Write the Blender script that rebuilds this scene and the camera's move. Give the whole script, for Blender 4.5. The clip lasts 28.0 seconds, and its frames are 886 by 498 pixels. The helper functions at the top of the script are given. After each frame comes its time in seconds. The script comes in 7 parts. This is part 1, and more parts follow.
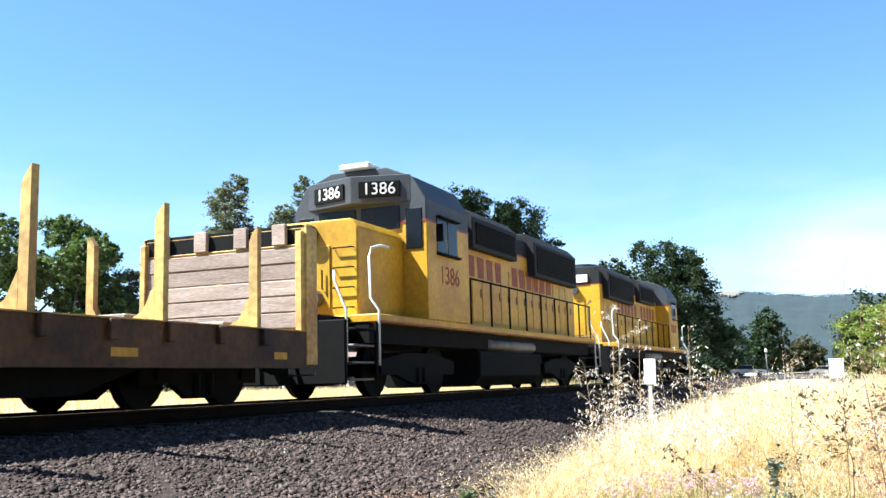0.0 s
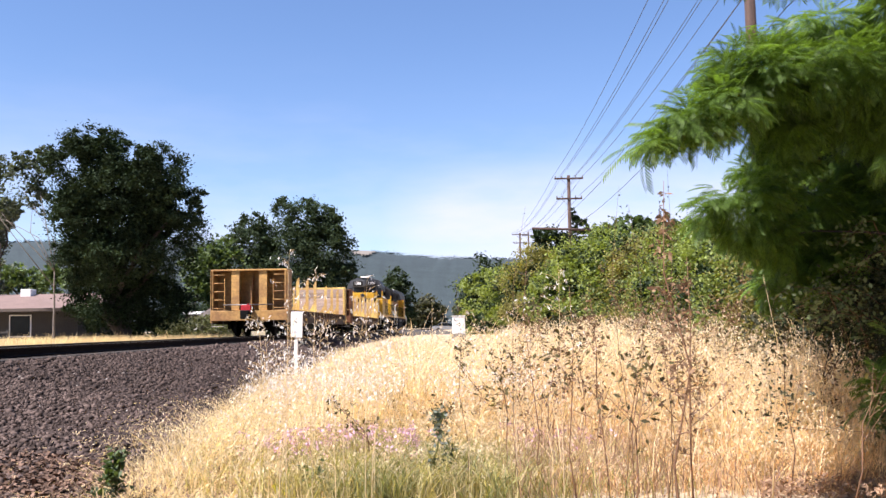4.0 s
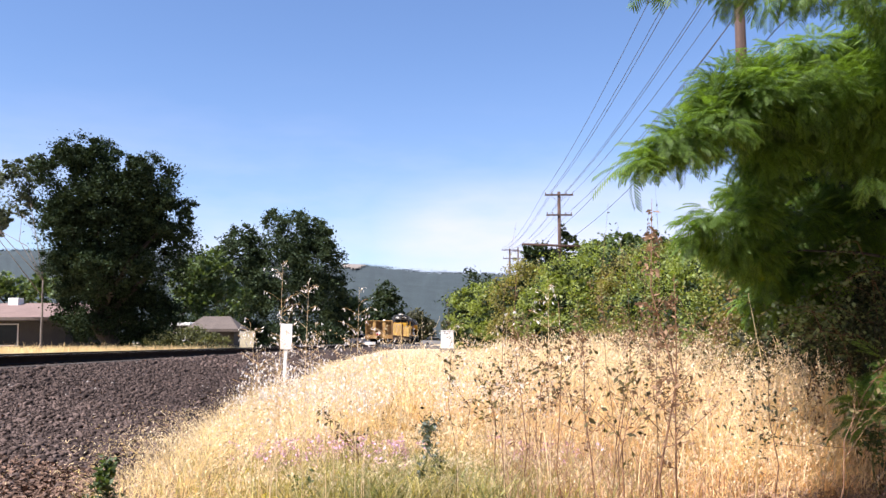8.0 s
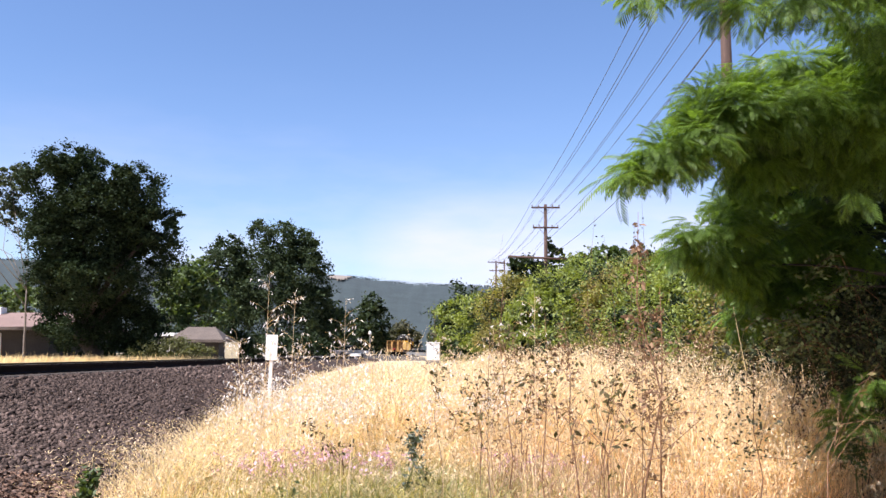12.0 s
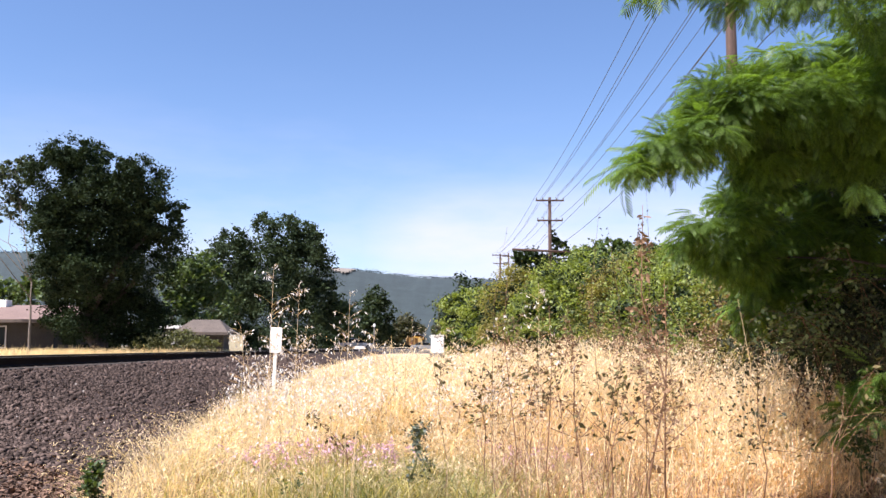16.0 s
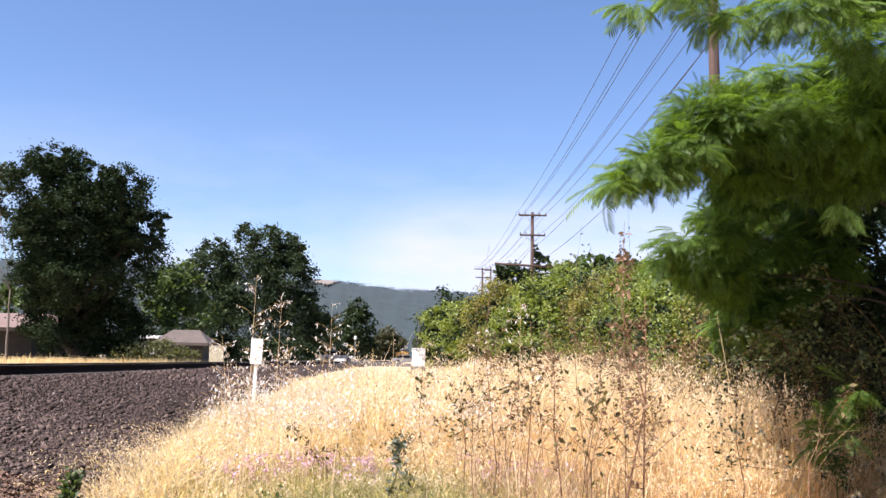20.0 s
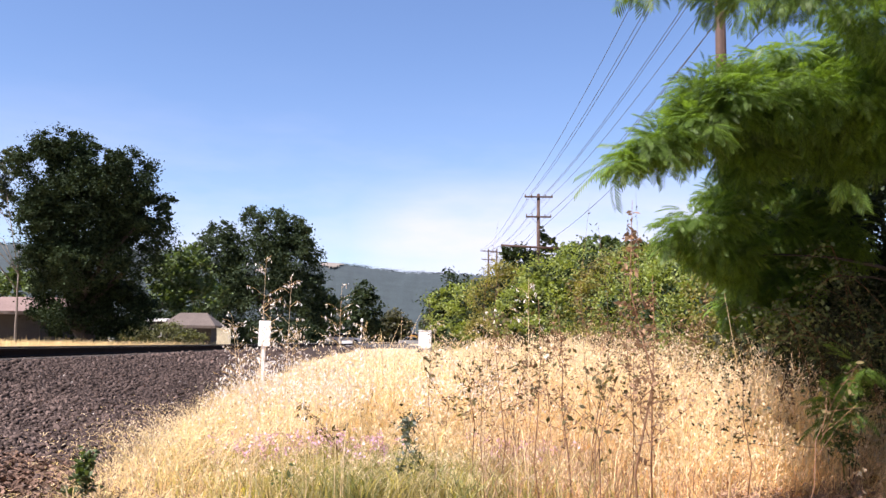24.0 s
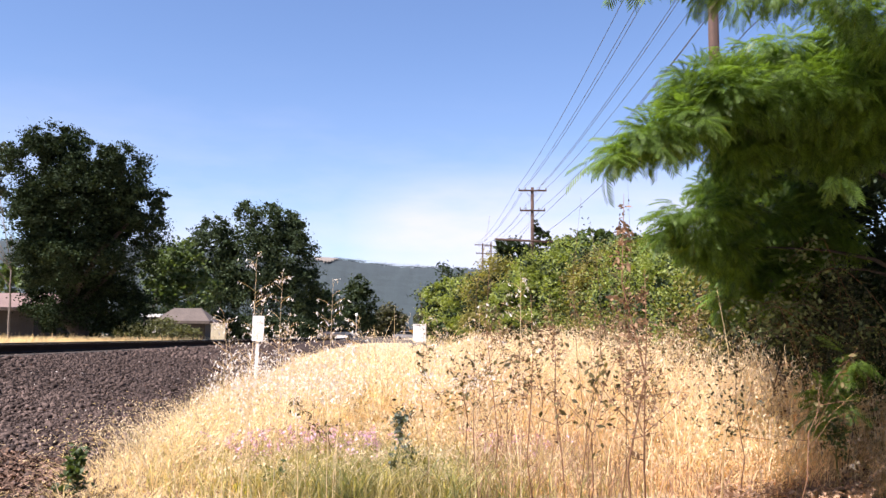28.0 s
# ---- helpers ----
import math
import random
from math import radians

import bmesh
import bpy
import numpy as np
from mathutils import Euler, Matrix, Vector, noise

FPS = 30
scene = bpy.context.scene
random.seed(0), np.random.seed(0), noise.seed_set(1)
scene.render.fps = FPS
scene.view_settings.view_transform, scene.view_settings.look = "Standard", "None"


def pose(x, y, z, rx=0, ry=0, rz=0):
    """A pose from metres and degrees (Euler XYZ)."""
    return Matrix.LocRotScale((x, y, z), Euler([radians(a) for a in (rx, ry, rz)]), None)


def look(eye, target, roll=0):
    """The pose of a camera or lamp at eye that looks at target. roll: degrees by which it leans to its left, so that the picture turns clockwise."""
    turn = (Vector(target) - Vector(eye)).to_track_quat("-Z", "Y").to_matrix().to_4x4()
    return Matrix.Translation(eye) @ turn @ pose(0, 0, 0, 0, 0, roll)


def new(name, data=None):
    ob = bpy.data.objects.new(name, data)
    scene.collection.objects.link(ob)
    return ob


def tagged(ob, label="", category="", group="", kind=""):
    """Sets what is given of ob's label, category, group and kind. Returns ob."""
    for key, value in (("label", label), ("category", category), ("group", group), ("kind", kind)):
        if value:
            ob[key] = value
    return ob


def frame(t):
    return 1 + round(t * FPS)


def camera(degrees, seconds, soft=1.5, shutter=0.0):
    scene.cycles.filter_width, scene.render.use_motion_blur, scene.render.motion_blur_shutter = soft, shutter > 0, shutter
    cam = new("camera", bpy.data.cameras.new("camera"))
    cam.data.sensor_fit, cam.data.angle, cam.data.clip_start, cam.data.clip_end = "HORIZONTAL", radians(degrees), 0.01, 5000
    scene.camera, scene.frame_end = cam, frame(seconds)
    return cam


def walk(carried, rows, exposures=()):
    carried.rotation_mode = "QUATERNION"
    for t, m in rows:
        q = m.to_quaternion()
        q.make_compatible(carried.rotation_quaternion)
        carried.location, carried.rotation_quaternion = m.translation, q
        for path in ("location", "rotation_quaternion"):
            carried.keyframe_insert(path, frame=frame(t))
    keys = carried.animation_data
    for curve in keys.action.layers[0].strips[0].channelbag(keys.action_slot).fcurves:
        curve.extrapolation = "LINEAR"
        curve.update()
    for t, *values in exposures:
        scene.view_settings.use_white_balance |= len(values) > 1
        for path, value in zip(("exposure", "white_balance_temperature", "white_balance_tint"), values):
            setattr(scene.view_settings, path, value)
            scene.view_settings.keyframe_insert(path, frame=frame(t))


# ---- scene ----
# ---------------------------------------------------------------- camera
cam = camera(50.0, 28.0)
PATH = [
    (0, (0.388, -0.203, 1.194), (-3.471, 8.919, 2.567), -1.48),
    (0.5, (0.353, 0.195, 1.191), (-3.002, 9.531, 2.450), -2.41),
    (1, (0.311, 0.311, 1.185), (-2.655, 9.772, 2.481), -1.45),
    (1.5, (0.299, 0.355, 1.211), (-2.127, 9.972, 2.481), -0.83),
    (2, (0.284, 0.360, 1.192), (-1.634, 10.117, 2.250), -1.14),
    (2.5, (0.223, 0.330, 1.191), (-1.063, 10.196, 2.198), -0.50),
    (3, (0.124, 0.151, 1.169), (-0.422, 10.091, 2.119), -0.78),
    (3.5, (0.061, 0.138, 1.167), (-0.231, 10.101, 1.973), -0.97),
    (5.5, (0.036, 0.054, 1.158), (-0.157, 10.010, 2.077), -0.79),
    (6, (0.041, 0.037, 1.152), (-0.240, 9.993, 2.046), -0.70),
    (6.5, (0.044, 0.030, 1.154), (-0.117, 9.985, 2.090), -0.69),
    (7, (0.043, 0.016, 1.162), (-0.034, 9.963, 2.191), -0.81),
    (7.5, (0.040, 0.039, 1.158), (-0.104, 9.983, 2.200), -0.23),
    (8, (0.035, 0.030, 1.155), (-0.091, 9.981, 2.130), -0.12),
    (8.5, (0.034, 0.020, 1.158), (-0.038, 9.969, 2.165), -0.24),
    (9, (0.031, 0.031, 1.154), (0.052, 9.976, 2.199), -0.04),
    (9.5, (0.030, 0.028, 1.156), (0.002, 9.971, 2.226), -0.33),
    (10, (0.029, 0.004, 1.153), (0.025, 9.936, 2.318), -0.04),
    (10.5, (0.019, -0.018, 1.150), (0.044, 9.913, 2.320), 0.88),
    (11, (0.022, 0.008, 1.149), (-0.039, 9.947, 2.253), 0.56),
    (11.5, (0.027, 0.017, 1.151), (0.030, 9.954, 2.269), 0.42),
    (13.5, (0.033, 0.029, 1.154), (-0.003, 9.979, 2.150), -0.42),
    (14, (0.033, 0.008, 1.153), (0.010, 9.950, 2.234), -0.44),
    (14.5, (0.028, -0.006, 1.148), (0.038, 9.945, 2.135), 0.46),
    (15, (0.029, 0.025, 1.152), (-0.007, 9.978, 2.126), -0.28),
    (15.5, (0.026, 0.008, 1.145), (0.042, 9.956, 2.159), 0.13),
    (16, (0.031, 0.026, 1.149), (0.005, 9.973, 2.174), 0.22),
    (16.5, (0.030, 0.001, 1.149), (-0.077, 9.946, 2.193), -0.03),
    (17, (0.030, 0.010, 1.149), (-0.078, 9.957, 2.170), 0.33),
    (17.5, (0.026, -0.006, 1.147), (-0.034, 9.935, 2.231), 0.17),
    (18, (0.034, 0.020, 1.151), (-0.007, 9.967, 2.179), 0.34),
    (18.5, (0.037, 0.020, 1.153), (-0.047, 9.956, 2.282), 0.49),
    (19, (0.034, 0.009, 1.152), (0.115, 9.941, 2.315), 0.42),
    (19.5, (0.030, 0.011, 1.148), (0.151, 9.947, 2.274), 1.12),
    (20, (0.028, -0.002, 1.150), (0.185, 9.929, 2.316), 0.91),
    (20.5, (0.026, -0.007, 1.149), (0.165, 9.926, 2.294), 0.95),
    (21, (0.028, 0.011, 1.151), (0.125, 9.938, 2.348), 0.79),
    (21.5, (0.026, -0.004, 1.147), (0.118, 9.922, 2.361), 0.76),
    (23.5, (0.019, -0.036, 1.138), (0.315, 9.883, 2.373), 0.62),
    (24, (0.011, -0.037, 1.132), (0.109, 9.914, 2.111), 0.68),
    (24.5, (0.014, -0.012, 1.136), (0.002, 9.949, 2.026), 0.61),
    (25, (0.019, 0.006, 1.138), (0.108, 9.963, 2.062), 0.77),
    (25.5, (0.021, -0.004, 1.136), (0.072, 9.954, 2.051), 0.79),
    (26, (0.016, -0.026, 1.139), (0.097, 9.929, 2.085), 0.77),
    (26.5, (0.016, -0.028, 1.136), (0.071, 9.936, 1.985), 0.69),
    (27, (0.020, -0.022, 1.139), (0.082, 9.936, 2.060), 0.49),
    (27.5, (0.020, -0.013, 1.137), (0.088, 9.948, 2.016), 0.69),
    (28, (0.029, -0.010, 1.138), (0.187, 9.947, 2.055), 0.39),
]
walk(cam, [(t, look(eye, target, roll)) for t, eye, target, roll in PATH],
     [(0.0, 1.97, 5550, 3), (0.5, 1.43, 5500, 9), (1.0, 1.30, 5750, 12), (1.6, 1.44, 5950, 16), (2.5, 1.51, 6090, 20), (11.5, 1.51, 6090, 20), (21.0, 1.52, 6130, 21), (24.0, 1.54, 6270, 23), (28.0, 1.54, 6270, 23)])

# ---------------------------------------------------------------- light
SUN = Vector((-0.62, -0.36, 1.0)).normalized()
world = bpy.data.worlds.new("sky")
scene.world = world
world.use_nodes = True
wt = world.node_tree
for n in list(wt.nodes):
    wt.nodes.remove(n)
w_out = wt.nodes.new("ShaderNodeOutputWorld")
w_bg = wt.nodes.new("ShaderNodeBackground")
w_sky = wt.nodes.new("ShaderNodeTexSky")
w_sky.sky_type = "NISHITA"
w_sky.sun_disc = False
w_sky.sun_elevation = math.asin(SUN.z)
w_sky.sun_rotation = math.atan2(SUN.x, SUN.y)
w_sky.air_density, w_sky.dust_density, w_sky.ozone_density = 1.0, 0.05, 5.0
w_bg.inputs["Strength"].default_value = 0.06
# thin bright haze and torn cirrus low over the horizon
w_tc = wt.nodes.new("ShaderNodeTexCoord")
w_map = wt.nodes.new("ShaderNodeMapping")
w_map.inputs["Scale"].default_value = (1.6, 1.6, 6.0)
w_map.inputs["Location"].default_value = (0.35, 0.1, 0.0)
w_noise = wt.nodes.new("ShaderNodeTexNoise")
w_noise.inputs["Scale"].default_value, w_noise.inputs["Detail"].default_value, w_noise.inputs["Roughness"].default_value = 2.2, 7, 0.55
w_sep = wt.nodes.new("ShaderNodeSeparateXYZ")
w_low = wt.nodes.new("ShaderNodeMapRange")
w_low.interpolation_type = "SMOOTHSTEP"
w_low.inputs[1].default_value, w_low.inputs[2].default_value, w_low.inputs[3].default_value, w_low.inputs[4].default_value = 0.03, 0.30, 1.0, 0.0
w_thr = wt.nodes.new("ShaderNodeMapRange")
w_thr.inputs[1].default_value, w_thr.inputs[2].default_value, w_thr.inputs[3].default_value, w_thr.inputs[4].default_value = 0.42, 0.66, 0.10, 0.55
w_mul = wt.nodes.new("ShaderNodeMath")
w_mul.operation = "MULTIPLY"
w_mix = wt.nodes.new("ShaderNodeMixRGB")
w_mix.inputs["Color2"].default_value = (5.9, 5.9, 6.6, 1)
wt.links.new(w_tc.outputs["Generated"], w_map.inputs[0])
wt.links.new(w_map.outputs[0], w_noise.inputs["Vector"])
wt.links.new(w_tc.outputs["Generated"], w_sep.inputs[0])
wt.links.new(w_sep.outputs["Z"], w_low.inputs[0])
wt.links.new(w_noise.outputs["Fac"], w_thr.inputs[0])
wt.links.new(w_low.outputs[0], w_mul.inputs[0])
wt.links.new(w_thr.outputs[0], w_mul.inputs[1])
# one torn bank of cirrus over the far end of the line
w_dot = wt.nodes.new("ShaderNodeVectorMath")
w_dot.operation = "DOT_PRODUCT"
w_dot.inputs[1].default_value = Vector((0.13, 0.98, 0.105)).normalized()
w_bank = wt.nodes.new("ShaderNodeMapRange")
w_bank.interpolation_type = "SMOOTHSTEP"
w_bank.inputs[1].default_value, w_bank.inputs[2].default_value, w_bank.inputs[3].default_value, w_bank.inputs[4].default_value = 0.965, 0.992, 0.0, 1.0
w_torn = wt.nodes.new("ShaderNodeMapRange")
w_torn.inputs[1].default_value, w_torn.inputs[2].default_value, w_torn.inputs[3].default_value, w_torn.inputs[4].default_value = 0.34, 0.60, 0.30, 0.88
w_bm = wt.nodes.new("ShaderNodeMath")
w_bm.operation = "MULTIPLY"
w_max = wt.nodes.new("ShaderNodeMath")
w_max.operation = "MAXIMUM"
wt.links.new(w_tc.outputs["Generated"], w_dot.inputs[0])
wt.links.new(w_dot.outputs["Value"], w_bank.inputs[0])
wt.links.new(w_noise.outputs["Fac"], w_torn.inputs[0])
wt.links.new(w_bank.outputs[0], w_bm.inputs[0])
wt.links.new(w_torn.outputs[0], w_bm.inputs[1])
w_lid = wt.nodes.new("ShaderNodeMapRange")
w_lid.interpolation_type = "SMOOTHSTEP"
w_lid.inputs[1].default_value, w_lid.inputs[2].default_value, w_lid.inputs[3].default_value, w_lid.inputs[4].default_value = 0.11, 0.20, 1.0, 0.0
w_bl = wt.nodes.new("ShaderNodeMath")
w_bl.operation = "MULTIPLY"
wt.links.new(w_sep.outputs["Z"], w_lid.inputs[0])
wt.links.new(w_bm.outputs[0], w_bl.inputs[0])
wt.links.new(w_lid.outputs[0], w_bl.inputs[1])
wt.links.new(w_bl.outputs[0], w_max.inputs[0])
wt.links.new(w_mul.outputs[0], w_max.inputs[1])
wt.links.new(w_max.outputs[0], w_mix.inputs["Fac"])
wt.links.new(w_sky.outputs[0], w_mix.inputs["Color1"])
wt.links.new(w_mix.outputs[0], w_bg.inputs["Color"])
wt.links.new(w_bg.outputs[0], w_out.inputs["Surface"])
sun_data = bpy.data.lights.new("sun", "SUN")
sun_data.energy, sun_data.angle, sun_data.color = 5.0, radians(0.55), (1.0, 0.95, 0.86)
sun = new("sun", sun_data)
sun.matrix_world = look((0, 0, 60), Vector((0, 0, 60)) - SUN)
scene.view_settings.exposure = 0.0


# ---------------------------------------------------------------- materials
def material(name, base, other=None, scale=3.0, rough=0.8, metal=0.0, bump=0.0, bump_scale=20.0, through_light=0.0,
             island=0.0, spread=0.5, stretch=(1, 1, 1), rand=0.0, detail_amount=0.25, spec=0.5, warm_tint=(1.5, 1.5, 0.5)):
    """A surface with stains at two scales; island: each separate piece its own shade; through_light: thin leaves."""
    m = bpy.data.materials.new(name)
    m.use_nodes = True
    nt = m.node_tree
    b = nt.nodes["Principled BSDF"]
    other = other or tuple(c * 0.65 for c in base)
    tc = nt.nodes.new("ShaderNodeTexCoord")
    mp = nt.nodes.new("ShaderNodeMapping")
    mp.inputs["Scale"].default_value = stretch
    nt.links.new(tc.outputs["Object"], mp.inputs[0])
    big = nt.nodes.new("ShaderNodeTexNoise")
    big.inputs["Scale"].default_value, big.inputs["Detail"].default_value = scale, 6
    nt.links.new(mp.outputs[0], big.inputs["Vector"])
    ramp = nt.nodes.new("ShaderNodeValToRGB")
    ramp.color_ramp.elements[0].position, ramp.color_ramp.elements[1].position = 0.5 - spread / 2, 0.5 + spread / 2
    ramp.color_ramp.elements[0].color, ramp.color_ramp.elements[1].color = (*other, 1), (*base, 1)
    nt.links.new(big.outputs["Fac"], ramp.inputs[0])
    fine = nt.nodes.new("ShaderNodeTexNoise")
    fine.inputs["Scale"].default_value, fine.inputs["Detail"].default_value = scale * 11, 3
    nt.links.new(mp.outputs[0], fine.inputs["Vector"])
    fr = nt.nodes.new("ShaderNodeMapRange")
    fr.inputs[1].default_value, fr.inputs[2].default_value = 0.3, 0.7
    fr.inputs[3].default_value, fr.inputs[4].default_value = 1 - detail_amount, 1 + detail_amount
    nt.links.new(fine.outputs["Fac"], fr.inputs[0])
    mul = nt.nodes.new("ShaderNodeVectorMath")
    mul.operation = "SCALE"
    nt.links.new(ramp.outputs[0], mul.inputs[0])
    nt.links.new(fr.outputs[0], mul.inputs["Scale"])
    last = mul.outputs[0]
    for amount, node, socket in ((island, "ShaderNodeNewGeometry", "Random Per Island"), (rand, "ShaderNodeObjectInfo", "Random")):
        if amount:
            g = nt.nodes.new(node)
            mr = nt.nodes.new("ShaderNodeMapRange")
            mr.inputs[3].default_value, mr.inputs[4].default_value = 1 - amount, 1 + amount
            nt.links.new(g.outputs[socket], mr.inputs[0])
            mu = nt.nodes.new("ShaderNodeVectorMath")
            mu.operation = "SCALE"
            nt.links.new(last, mu.inputs[0])
            nt.links.new(mr.outputs[0], mu.inputs["Scale"])
            last = mu.outputs[0]
    nt.links.new(last, b.inputs["Base Color"])
    b.inputs["Roughness"].default_value, b.inputs["Metallic"].default_value = rough, metal
    b.inputs["Specular IOR Level"].default_value = spec
    if bump:
        bn = nt.nodes.new("ShaderNodeTexNoise")
        bn.inputs["Scale"].default_value, bn.inputs["Detail"].default_value = bump_scale, 5
        nt.links.new(mp.outputs[0], bn.inputs["Vector"])
        bu = nt.nodes.new("ShaderNodeBump")
        bu.inputs["Strength"].default_value, bu.inputs["Distance"].default_value = bump, 0.02
        nt.links.new(bn.outputs["Fac"], bu.inputs["Height"])
        nt.links.new(bu.outputs[0], b.inputs["Normal"])
    if through_light:
        tr = nt.nodes.new("ShaderNodeBsdfTranslucent")
        warm = nt.nodes.new("ShaderNodeVectorMath")
        warm.operation = "MULTIPLY"
        warm.inputs[1].default_value = warm_tint
        nt.links.new(last, warm.inputs[0])
        nt.links.new(warm.outputs[0], tr.inputs["Color"])
        mx = nt.nodes.new("ShaderNodeMixShader")
        mx.inputs[0].default_value = through_light
        nt.links.new(b.outputs[0], mx.inputs[1])
        nt.links.new(tr.outputs[0], mx.inputs[2])
        nt.links.new(mx.outputs[0], nt.nodes["Material Output"].inputs["Surface"])
    return m


FAR_GRASS = material("dry_grass", (0.409, 0.326, 0.224), (0.307, 0.24, 0.157), 0.8, 0.95, bump=0.5, bump_scale=12, spec=0.1)
BALLAST = material("ballast", (0.058, 0.0417, 0.0348), (0.0306, 0.0218, 0.018), 7.0, 0.95, bump=1.0, bump_scale=26, detail_amount=0.5, spec=0.1)
STONE = material("ballast_stone", (0.095, 0.0688, 0.0576), (0.0437, 0.0309, 0.0257), 9.0, 0.9, island=0.7, rand=0.6, spec=0.12)
SOOT = material("sooty_grey_paint", (0.0288, 0.0269, 0.0269), (0.0141, 0.0128, 0.0128), 1.2, 0.7, detail_amount=0.2, spec=0.15)
RUST_RED = material("red_rust_paint", (0.211, 0.0895, 0.0384), (0.064, 0.0269, 0.0154), 1.3, 0.75, spread=0.5, bump=0.25, spec=0.2)
RAIL = material("rusty_rail", (0.0232, 0.0143, 0.0106), (0.0126, 0.00758, 0.0059), 4.0, 0.9, 0.0, spec=0.1)
RAIL_TOP = material("polished_rail_head", (0.55, 0.53, 0.50), (0.40, 0.38, 0.36), 6.0, 0.3, 1.0)
TIE = material("creosoted_tie", (0.0421, 0.0316, 0.0232), (0.0232, 0.0168, 0.0126), 5.0, 0.9, bump=0.5, stretch=(0.4, 3, 3), rand=0.3)
YELLOW = material("yellow_paint", (0.62, 0.35, 0.017), (0.42, 0.215, 0.016), 0.9, 0.45, spread=0.4, detail_amount=0.15, spec=0.3)
GREY = material("grey_paint", (0.0552, 0.0576, 0.0624), (0.0359, 0.0384, 0.0408), 1.5, 0.55, detail_amount=0.12, spec=0.3)
RED = material("red_paint", (0.264, 0.0144, 0.0144), (0.201, 0.012, 0.0144), 4.0, 0.5)
FADED_RED = material("faded_red_paint", (0.249, 0.0432, 0.0288), (0.264, 0.0959, 0.0288), 7.0, 0.6, spec=0.2)
BLACK = material("grimy_black", (0.00786, 0.00702, 0.00646), (0.00393, 0.00337, 0.00309), 3.0, 0.8, spec=0.12)
WHITE = material("white_paint", (0.80, 0.79, 0.76), (0.70, 0.68, 0.64), 3.0, 0.6, detail_amount=0.08)
FADED = material("faded_lettering_paint", (0.201, 0.158, 0.12), (0.12, 0.0768, 0.0528), 6.0, 0.8)
OCHRE = material("weathered_ochre_paint", (0.50, 0.285, 0.075), (0.22, 0.105, 0.035), 0.9, 0.65, spread=0.34, bump=0.25)
STEEL = material("worn_steel", (0.192, 0.185, 0.179), (0.0959, 0.0768, 0.064), 3.0, 0.5, 0.6)
CAR_YELLOW = material("weathered_yellow_paint", (0.62, 0.43, 0.115), (0.36, 0.20, 0.06), 1.1, 0.65, spread=0.3, bump=0.2)
CAR_RUST = material("rusty_yellow_steel", (0.14, 0.066, 0.020), (0.017, 0.009, 0.0065), 1.0, 0.75, spread=0.42, bump=0.2)
PLANK = material("weathered_plank", (0.46, 0.355, 0.285), (0.30, 0.215, 0.165), 2.0, 0.85, bump=0.4, stretch=(0.5, 4, 4), rand=0.2, spec=0.15)
BARK = material("bark", (0.048, 0.0358, 0.0275), (0.0224, 0.0166, 0.0128), 5.0, 0.95, bump=0.8, stretch=(2, 2, 0.5))
PALE_BARK = material("pale_bark", (0.163, 0.139, 0.11), (0.0863, 0.0672, 0.0528), 5.0, 0.9, bump=0.5, stretch=(2, 2, 0.5))
POLE_WOOD = material("pole_wood", (0.075, 0.042, 0.029), (0.034, 0.020, 0.015), 2.0, 0.9, bump=0.4, stretch=(4, 4, 0.3))
OLIVE_LEAF = material("olive_leaf", (0.246, 0.221, 0.0656), (0.135, 0.127, 0.041), 0.5, 0.6, island=0.22, through_light=0.35, spec=0.2)
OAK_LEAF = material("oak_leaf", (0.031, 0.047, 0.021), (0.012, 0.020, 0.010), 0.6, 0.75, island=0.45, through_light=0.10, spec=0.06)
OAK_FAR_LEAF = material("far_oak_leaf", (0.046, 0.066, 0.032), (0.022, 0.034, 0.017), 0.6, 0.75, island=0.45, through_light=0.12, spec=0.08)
SPARSE_LEAF = material("sparse_tree_leaf", (0.075, 0.092, 0.056), (0.036, 0.047, 0.030), 0.5, 0.65, island=0.4, through_light=0.2, spec=0.2)
SAGE_LEAF = material("sage_leaf", (0.12, 0.125, 0.058), (0.066, 0.072, 0.036), 0.5, 0.65, island=0.35, through_light=0.3, spec=0.2)
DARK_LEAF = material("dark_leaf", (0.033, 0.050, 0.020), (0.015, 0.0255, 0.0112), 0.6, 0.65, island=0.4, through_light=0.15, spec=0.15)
MID_LEAF = material("mid_green_leaf", (0.084, 0.122, 0.036), (0.046, 0.072, 0.022), 0.5, 0.6, island=0.45, through_light=0.3)
GREY_LEAF = material("grey_green_leaf", (0.135, 0.15, 0.105), (0.065, 0.078, 0.055), 0.5, 0.6, island=0.4, through_light=0.25)
VINE_LEAF = material("vine_leaf", (0.215, 0.25, 0.05), (0.11, 0.15, 0.034), 0.45, 0.55, island=0.3, through_light=0.4)
CANE_LEAF = material("cane_leaf", (0.16, 0.19, 0.085), (0.085, 0.105, 0.045), 0.7, 0.6, island=0.5, through_light=0.3, spec=0.2)
BRAMBLE_LEAF = material("bramble_leaf", (0.0624, 0.0624, 0.0288), (0.0312, 0.0336, 0.0168), 0.7, 0.6, island=0.5, through_light=0.25, spec=0.25)
WEED_LEAF = material("weed_leaf", (0.122, 0.0991, 0.0448), (0.0576, 0.0512, 0.0256), 3.0, 0.7, island=0.6, through_light=0.25, spec=0.1)
DRY_LEAF = material("dry_leaf", (0.246, 0.16, 0.0943), (0.148, 0.0902, 0.0533), 2.0, 0.8, island=0.45, through_light=0.3, spec=0.1, warm_tint=(1.1, 1.05, 0.92))
